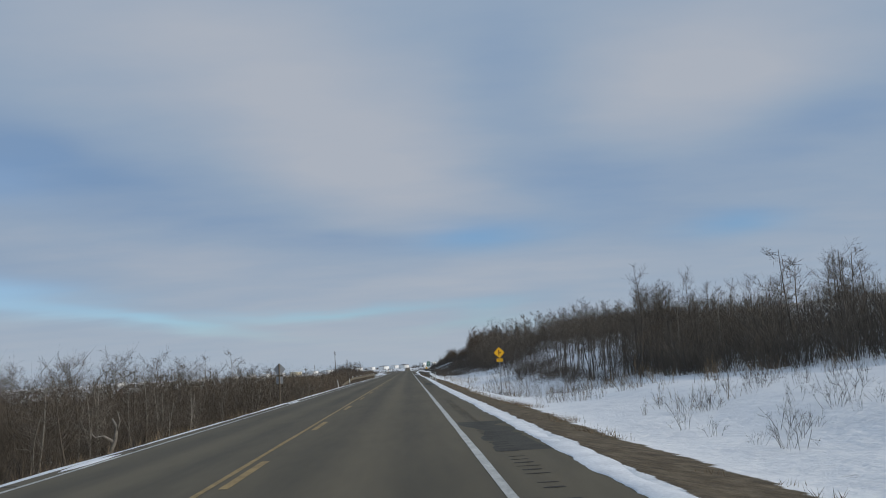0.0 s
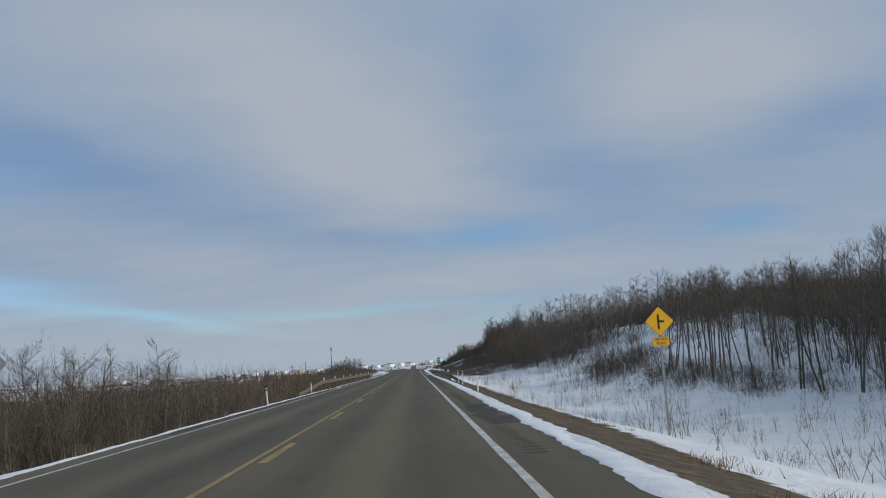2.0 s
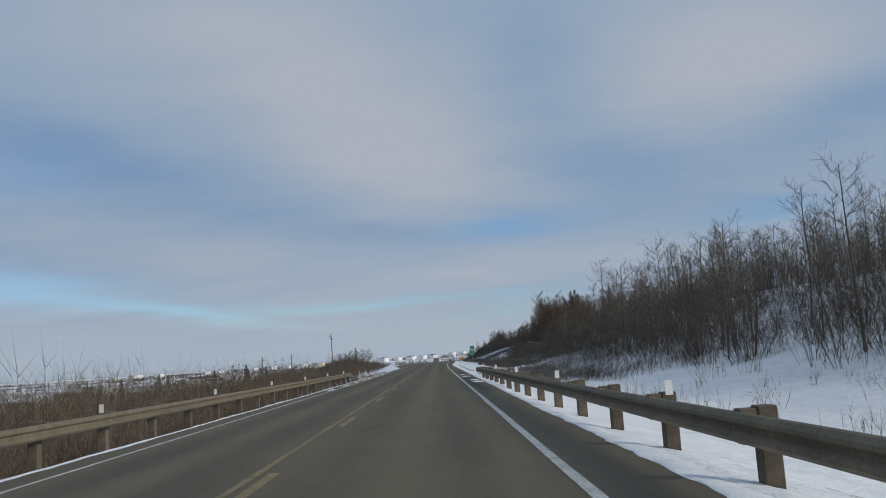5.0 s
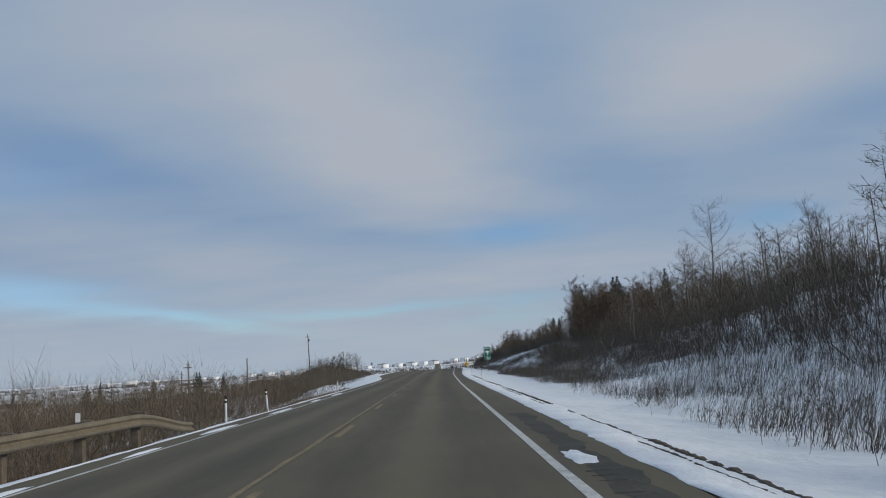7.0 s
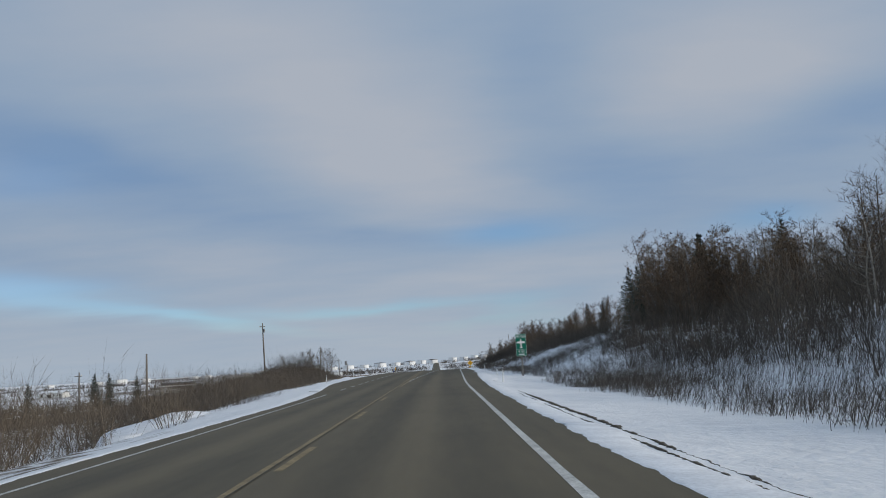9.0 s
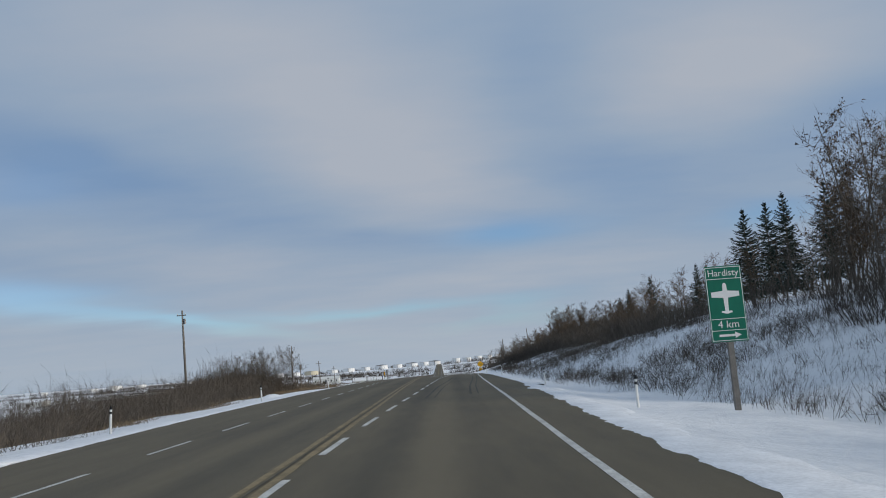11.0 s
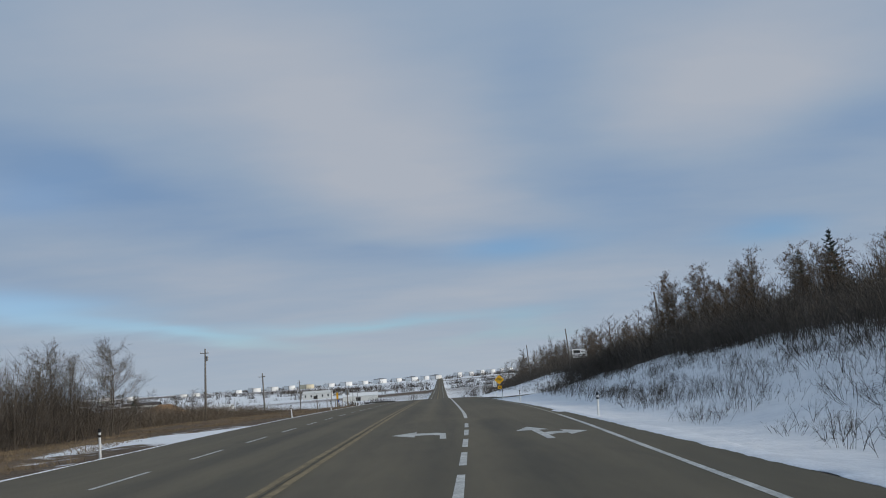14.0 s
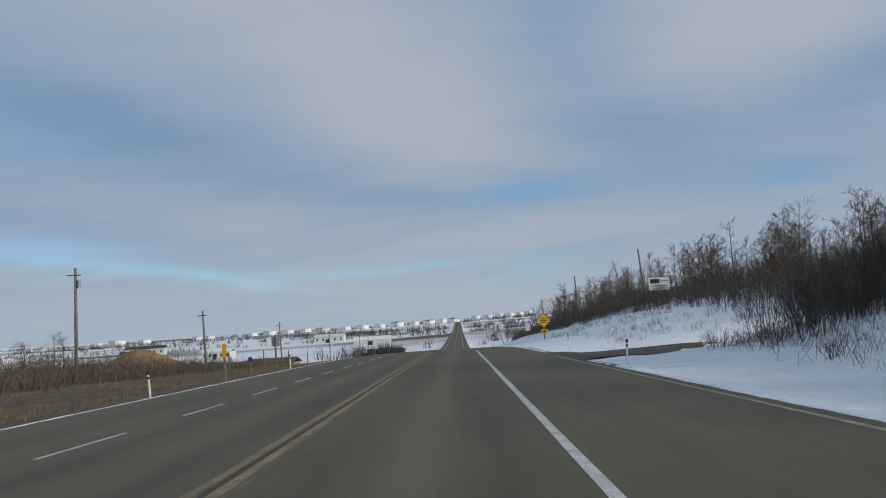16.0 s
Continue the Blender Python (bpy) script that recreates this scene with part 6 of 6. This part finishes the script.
mass("underwood", THICKET, 950, underwood, MAT_TWIG, "dense tangled underwood between the hillside trees", "brush")
mass("slope_underwood", THICKET, 330, near_underwood, MAT_TWIG, "thick bare underwood at the edge of the hillside woods", "brush")
mass("crest_underwood", THICKET, 460, crest_underwood, MAT_TWIG, "dark band of bare brush along the top of the snow slope", "brush")
mass("gravel_grass", TUFTS, 240, gravel_tufts, MAT_GRASS, "tufts of dead grass along the gravel verge", "grass")
mass("knoll_brush", BRUSH, 330, knoll_brush, MAT_BRUSH, "thick dark brush on the knoll beside the side road", "brush")
mass("knoll_thicket", THICKET, 120, knoll_thicket, MAT_BRUSH, "dark tangled leafless thicket beside the side road", "brush")
mass("stand_brush", BRUSH, 230, stand_brush, MAT_BRUSH, "thick brown brush at the foot of the hillside woods", "brush")
mass("far_bank_shrubs", STEMS, 330, far_bank_stems, MAT_BRUSH, "thin leafless shrubs on the snowy bank past the side road", "shrubs")
mass("ditch_stalks", STALKS, 420, ditch_stalks, MAT_BRUSH, "dead shrub stalks that stand in the snow of the ditch", "shrubs")
mass("flats_brush", THICKET, 420, flats_brush, MAT_BRUSH_TAN, "dense grey-brown brush on the flats before the yard", "brush")
mass("ditch_weeds", WEEDS, 420, ditch_weeds, MAT_GRASS, "dry weed stalks in the snowy ditch", "weeds")
mass("valley_brush", FINE_SHRUBS, 280, lambda: left_brush(10, 112), MAT_BRUSH_GREY, "dense grey-brown leafless brush below the road embankment", "brush")
mass("valley_willows", FINE_SHRUBS, 600, lambda: left_brush(112, 328), MAT_BRUSH_TAN, "dense tan leafless willow brush on the valley side", "brush")
mass("verge_belt", BRUSH, 300, left_belt, MAT_BRUSH, "belt of dense dark leafless brush behind the snowy verge", "brush")
mass("verge_brush", FINE_SHRUBS, 235, left_verge_brush, MAT_BRUSH, "dense leafless brush close beside the road edge", "brush")
mass("mound_brush", FINE_SHRUBS, 115, left_mound, MAT_BRUSH, "big rounded clump of leafless shrubs beside the road", "shrubs")
mass("meadow_brush", THICKET, 560, left_far_brush, MAT_BRUSH_TAN, "low brown brush on the flats beside the junction", "brush")
mass("verge_grass", TUFTS, 3300, verge_grass, MAT_GRASS, "tufts of dead brown grass on the road verge", "grass")
mass("embankment_grass", TUFTS, 1200, early_verge_grass, MAT_GRASS, "tufts of dead grass at the pavement edge", "grass")
for _ in range(16):  # small bare trees on and behind the mound
    a, r = rs.uniform(0, 6.283), rs.uniform(0, 1)
    x, y = -30 + 8 * r * math.cos(a), 424 + 12 * r * math.sin(a)
    plant(("aspen", int(rs.randint(3))), x, y, rs.uniform(4.2, 5.6) - ground_z(x, y), 6)
for _ in range(13):  # bare trees round a small spruce beyond the mound
    x, y = rs.uniform(-45, -31), rs.uniform(464, 492)
    plant(("aspen", int(rs.randint(3))), x, y, rs.uniform(1.6, 3.4) - ground_z(x, y), 5, wide=1.4)
plant(("spruce", 0), -48, 500, 2.3 - ground_z(-48, 500))
for _ in range(14):
    x, y = rs.uniform(-62, -36), rs.uniform(420, 470)
    plant(("aspen", int(rs.randint(3))), x, y, rs.uniform(1.0, 3.2) - ground_z(x, y), 5)
for x, y, top in ((-54, 372, 3.0), (-50, 380, 2.4), (-58, 388, 3.2), (-62, 366, 2.0), (-75, 330, 1.0), (-80, 322, 0.6), (-70, 350, 1.6), (-96, 420, 2), (-46, 470, 1.5)):
    plant(("spruce", int(rs.randint(2))), x, y, max(top - ground_z(x, y), 3.5))


def bent_stump(x, y):
    """A pale broken tree whose bare stem bends and forks low."""
    b = thing("broken_tree", (x, y, ground_z(x, y)), "pale broken tree with a bent bare stem in the brush", "tree")
    part("trunk", Mesh().tube([(0, 0, -0.3), (0.05, 0, 0.5), (0.28, 0.1, 1.1), (0.35, 0.1, 1.7), (0.15, 0.1, 2.1)], [0.11, 0.10, 0.085, 0.07, 0.04], 8), MAT_BARK_PALE, b, smooth=True)
    part("limb", Mesh().tube([(0.26, 0.1, 1.05), (-0.2, 0.05, 1.35), (-0.55, 0, 1.3), (-0.75, 0, 1.55)], [0.07, 0.055, 0.04, 0.02], 7), MAT_BARK_PALE, b, smooth=True)
    part("limb", Mesh().tube([(0.34, 0.1, 1.5), (0.5, 0.05, 1.95), (0.42, 0, 2.4)], [0.05, 0.04, 0.015], 7), MAT_BARK_PALE, b, smooth=True)


bent_stump(-10.8, 40.1)


# ---- the valley and the far ridge ----
def storage_tank(x, y, r, h, mat, roof):
    g = ground_z(x, y)
    b = thing("storage_tank", (x, y, g), "white cylindrical oil storage tank on the far ridge" if mat is MAT_TANK else "cream cylindrical oil storage tank on the far ridge", "tank", "oil tanks on the ridge")
    shell = part("shell", Mesh().tube([(0, 0, -2), (0, 0, h)], [r, r], 28), mat, b)
    part("roof", Mesh().tube([(0, 0, h + 0.02), (0, 0, h + 0.25), (0, 0, h + (2.0 if roof else 0.5))], [r * 1.01, r * 1.01, r * 0.05], 28), MAT_ROOF_DARK if roof else mat, b)
    part("rim", Mesh().tube([(0, 0, h - 0.5), (0, 0, h - 0.2)], [r * 1.015, r * 1.015], 28, cap=False), MAT_STEEL, shell)
    part("stair", Mesh().box(-0.6, 0.6, -r - 1.0, -r - 0.02, 0, h), MAT_STEEL, shell)


tank_rs = random.Random(3)
for x, y, r, h, mat, roof in ((-430, 2280, 17, 11, MAT_TANK, 0), (-392, 2300, 16, 11, MAT_TANK, 0), (-350, 2290, 15, 11, MAT_TANK, 0), (-300, 2230, 19, 11, MAT_TANK_TAN, 0), (-262, 2320, 15, 10, MAT_TANK, 0), (-222, 2320, 17, 11, MAT_TANK, 0), (-185, 2360, 14, 10, MAT_TANK, 0),
                              (-140, 2300, 18, 12, MAT_TANK, 1), (-104, 2360, 14, 10, MAT_TANK, 0), (-66, 2300, 17, 11, MAT_TANK, 1), (-38, 2400, 14, 11, MAT_TANK, 0), (-10, 2310, 17, 11, MAT_TANK, 1), (42, 2300, 12, 13, MAT_TANK, 0), (70, 2330, 13, 12, MAT_TANK, 0), (96, 2300, 11, 13, MAT_TANK, 0), (122, 2330, 13, 13, MAT_TANK, 0),
                              (143, 2300, 9, 13, MAT_TANK, 0), (166, 2330, 11, 14, MAT_TANK, 0), (195, 2300, 16, 14, MAT_TANK, 0), (-790, 2300, 22, 13, MAT_TANK, 0), (-745, 2350, 17, 12, MAT_TANK, 0), (-560, 2250, 15, 10, MAT_TANK, 0), (-620, 2350, 14, 10, MAT_TANK, 0), (-500, 2400, 14, 10, MAT_TANK, 0), (-905, 2450, 16, 12, MAT_TANK, 0), (-1010, 2400, 14, 11, MAT_TANK, 0)):
    storage_tank(x, y, r * 0.85, h * 0.82, mat, roof)


def shed(x, y, w, d, h, wall, roof, label, rz=0, windows=0, name="shed"):
    """A long building with a low gable roof, doors and windows along its front."""
    b = thing(name, (x, y, ground_z(x, y)), label, "building", rz=rz)
    walls = part("wall", Mesh().box(-w / 2, w / 2, -d / 2, d / 2, -3, h), wall, b)
    rise = d * 0.16
    m = Mesh()
    o = 0.5
    pts = [(-d / 2 - o, h + 0.01), (0, h + rise), (d / 2 + o, h + 0.01), (d / 2 + o, h + 0.3), (0, h + rise + 0.35), (-d / 2 - o, h + 0.3)]
    n = len(pts)
    m.add([(-w / 2 - o, u, z) for u, z in pts] + [(w / 2 + o, u, z) for u, z in pts], [(0, 1, 4, 5), (1, 2, 3, 4), (6, 11, 10, 7), (7, 10, 9, 8)] + [(i, n + i, n + (i + 1) % n, (i + 1) % n) for i in range(n)])
    part("roof", m, roof, b)
    for k in range(windows):
        px = -w / 2 + w * (k + 0.5) / windows
        wn = part("window", Mesh().box(px - 0.7, px + 0.7, -d / 2 - 0.06, -d / 2 - 0.003, h * 0.35, h * 0.75), MAT_GLASS_DARK, walls)
    part("door", Mesh().box(-w * 0.12, w * 0.02, -d / 2 - 0.05, -d / 2 - 0.003, 0, min(h * 0.8, 3.2)), MAT_DARK_METAL, walls)


shed(-205, 880, 26, 11, 4.2, MAT_SIDING, MAT_SIDING, "long pale low building with a row of windows across the valley", 6, 7)
shed(-150, 930, 18, 11, 4.4, MAT_SIDING, MAT_TANK, "white metal shop building across the valley", -4, 5)
shed(-68, 640, 22, 8, 2.3, MAT_SIDING_TAN, MAT_ROOF_BROWN, "low brown-roofed building beside the junction", 4, 4)
shed(-46, 625, 12, 7, 2.2, MAT_SIDING_TAN, MAT_ROOF_BROWN, "small brown-roofed building beside the junction", -6, 3)
shed(-60, 1000, 26, 14, 3.6, MAT_SIDING, MAT_TANK, "broad white building in the snowy valley", 2, 0)
shed(-300, 1200, 36, 16, 6.5, MAT_SIDING, MAT_ROOF_DARK, "pale building with a dark roof in the valley", 10, 6)
shed(-420, 1150, 28, 14, 5.0, MAT_SIDING, MAT_SNOW, "pale building with a snowy roof in the valley", -8, 4)
shed(-240, 1020, 18, 12, 5.0, MAT_SIDING, MAT_ROOF_DARK, "small pale house with a dark roof in the valley", 3, 3)
shed(-130, 1250, 30, 14, 6.0, MAT_SIDING, MAT_SIDING, "pale flat building far across the valley", 0, 5)
shed(40, 700, 14, 9, 3.6, MAT_SIDING_TAN, MAT_ROOF_DARK, "small dark-roofed building past the junction", 0, 3)
shed(-330, 760, 30, 12, 5.0, MAT_SIDING, MAT_SIDING, "long white building on the valley floor", -12, 7)
shed(-480, 900, 34, 14, 5.5, MAT_SIDING, MAT_SIDING, "white building on the valley floor", 8, 7)
shed(-170, 520, 16, 10, 3.4, MAT_SIDING, MAT_ROOF_DARK, "white house with a dark roof below the road", 20, 3, "house")
shed(-215, 560, 20, 11, 3.8, MAT_SIDING, MAT_SNOW, "white house with a snowy roof below the road", -15, 4, "house")


def soil_heap(x, y, rx, ry, h, mat, label):
    m = Mesh()
    rings, n = 9, 26
    verts = [(0, 0, h)]
    for i in range(1, rings + 1):
        t = i / rings
        for k in range(n):
            a = 2 * math.pi * k / n
            q = 1 + 0.18 * nz(math.cos(a) * 2, math.sin(a) * 2 + t, 1.0, 3.0)
            verts.append((rx * t * q * math.cos(a), ry * t * q * math.sin(a), h * (1 - t ** 1.25) * (1 + 0.12 * nz(t * 3, a, 1.4, 5.0)) - 0.8 * (i == rings)))
    faces = [(0, 1 + k, 1 + (k + 1) % n) for k in range(n)] + [(1 + (i - 1) * n + k, 1 + i * n + k, 1 + i * n + (k + 1) % n, 1 + (i - 1) * n + (k + 1) % n) for i in range(1, rings) for k in range(n)]
    m.add(verts, faces)
    ob = tagged(new("snow_pile" if mat is MAT_SNOW else "soil_mound", m.data("mound", mat, True)), label, "pile")
    ob.matrix_basis = pose(x, y, ground_z(x, y) - 0.3)


soil_heap(-110, 700, 24, 12, 10.4, MAT_SOIL, "large reddish-brown mound of soil beside the yard")
soil_heap(-10.8, 278, 3.0, 8.0, 0.7, MAT_SNOW, "low pile of ploughed snow beside the road")
soil_heap(-10.6, 353, 1.9, 4.5, 0.55, MAT_SNOW, "pile of ploughed snow at the edge of the brush")


def tanker_truck():
    x, y = -16.5, 622
    b = thing("tanker_truck", (x, y, ground_z(x, y) + 0.3), "dark tanker truck standing near the far junction", "truck", rz=90)
    part("tank", Mesh().tube([(-0.1, -4.6, 1.9), (0, -4.4, 1.9), (0, 2.2, 1.9), (-0.1, 2.4, 1.9)], [0.6, 0.85, 0.85, 0.6], 14), MAT_DARK_METAL, b)
    part("frame", Mesh().box(-0.5, 0.5, -4.6, 5.4, 0.75, 1.0), MAT_BLACK, b)
    cab = part("cab", Mesh().box(-1.1, 1.1, 2.9, 4.7, 0.9, 2.7, 0.15), MAT_DARK_METAL, b)
    part("hood", Mesh().box(-0.9, 0.9, 4.72, 6.0, 0.9, 1.8, 0.15), MAT_DARK_METAL, b)
    part("windshield", Mesh().box(-0.95, 0.95, 4.66, 4.715, 1.85, 2.5), MAT_GLASS_DARK, cab)
    for yy in (-3.8, -2.6, 2.0, 5.2):
        for s in (-1, 1):
            w = part("wheel", Mesh().tube([(s * 0.75, yy, 0.5), (s * 1.08, yy, 0.5)], [0.5, 0.5], 14), MAT_BLACK, b)
            part("rim", Mesh().tube([(s * 1.06, yy, 0.5), (s * 1.10, yy, 0.5)], [0.27, 0.24], 12), MAT_STEEL, w)


tanker_truck()


def car(x, y, mat, label, rz):
    b = thing("parked_car", (x, y, ground_z(x, y)), label, "car", rz=rz)
    side = [(-2.2, 0.35), (2.2, 0.35), (2.25, 0.75), (1.5, 0.95), (0.9, 1.45), (-1.2, 1.5), (-2.0, 1.0), (-2.25, 0.9)]
    body = part("body", Mesh().plate(side, -0.85, 0.85), mat, b)
    part("window", Mesh().plate([(-1.6, 1.0), (1.25, 1.0), (0.8, 1.4), (-1.15, 1.44)], -0.86, -0.852), MAT_GLASS_DARK, body)
    for xx in (-1.4, 1.4):
        for s in (-0.8, 0.62):
            part("wheel", Mesh().tube([(xx, s, 0.33), (xx, s + 0.2, 0.33)], [0.33, 0.33], 12), MAT_BLACK, b)


car(-28, 690, MAT_DARK_METAL, "dark car parked near the far junction", 5)
car(14, 690, MAT_SIDING, "white car parked past the junction", 90)
car(-140, 850, MAT_RED, "red car parked in the valley yard", 20)


def tree_belts():
    """Far windbreaks and scrub as small upright slivers."""
    spots = []
    r2 = np.random.RandomState(4)
    belts = [(-120, 1500, 260, 18, 130), (60, 1250, 120, 20, 90), (-300, 1700, 420, 26, 150), (260, 1500, 320, 80, 170), (-520, 1300, 300, 40, 110), (-900, 1600, 500, 50, 150), (120, 2150, 160, 40, 90), (-250, 2500, 700, 60, 170), (-1200, 2600, 900, 80, 150),
             (40, 820, 30, 60, 60), (-35, 760, 14, 40, 40), (-190, 640, 60, 40, 110), (-160, 780, 70, 30, 70), (-300, 640, 90, 60, 130), (-260, 430, 70, 50, 110), (-150, 400, 50, 60, 130), (-400, 520, 100, 90, 120), (48, 640, 14, 60, 60), (90, 900, 60, 160, 120), (-60, 580, 14, 22, 30), (-110, 610, 30, 16, 40)]
    for cx, cy, sx, sy, n in belts:
        for _ in range(n):
            x, y = cx + r2.normal() * sx * 0.6, cy + r2.normal() * sy * 0.6
            if edge_l(y) - 6 < x < edge_r(y) + 6:
                continue
            far = min(max((y - 600) / 1500, 0), 1)
            s = r2.uniform(0.7, 1.2) * (1.2 + 1.6 * far)
            spots.append((x, y, ground_z(x, y) - 0.2, s, s * r2.uniform(0.7, 1.1) * (1 - 0.25 * far), r2.uniform(0, 6.28), r2.randint(3)))
    base = [brush_arrays(r2, 4.2, 16, 1.1, 2, 0.18, 0.22) for _ in range(3)]
    v, f = scatter(base, spots)
    tagged(new("distant_woods", fast_mesh("distant_woods", v, f, MAT_WOODS)), "bare brown windbreaks and scrub across the snowy valley", "woods", kind="stuff")


tree_belts()
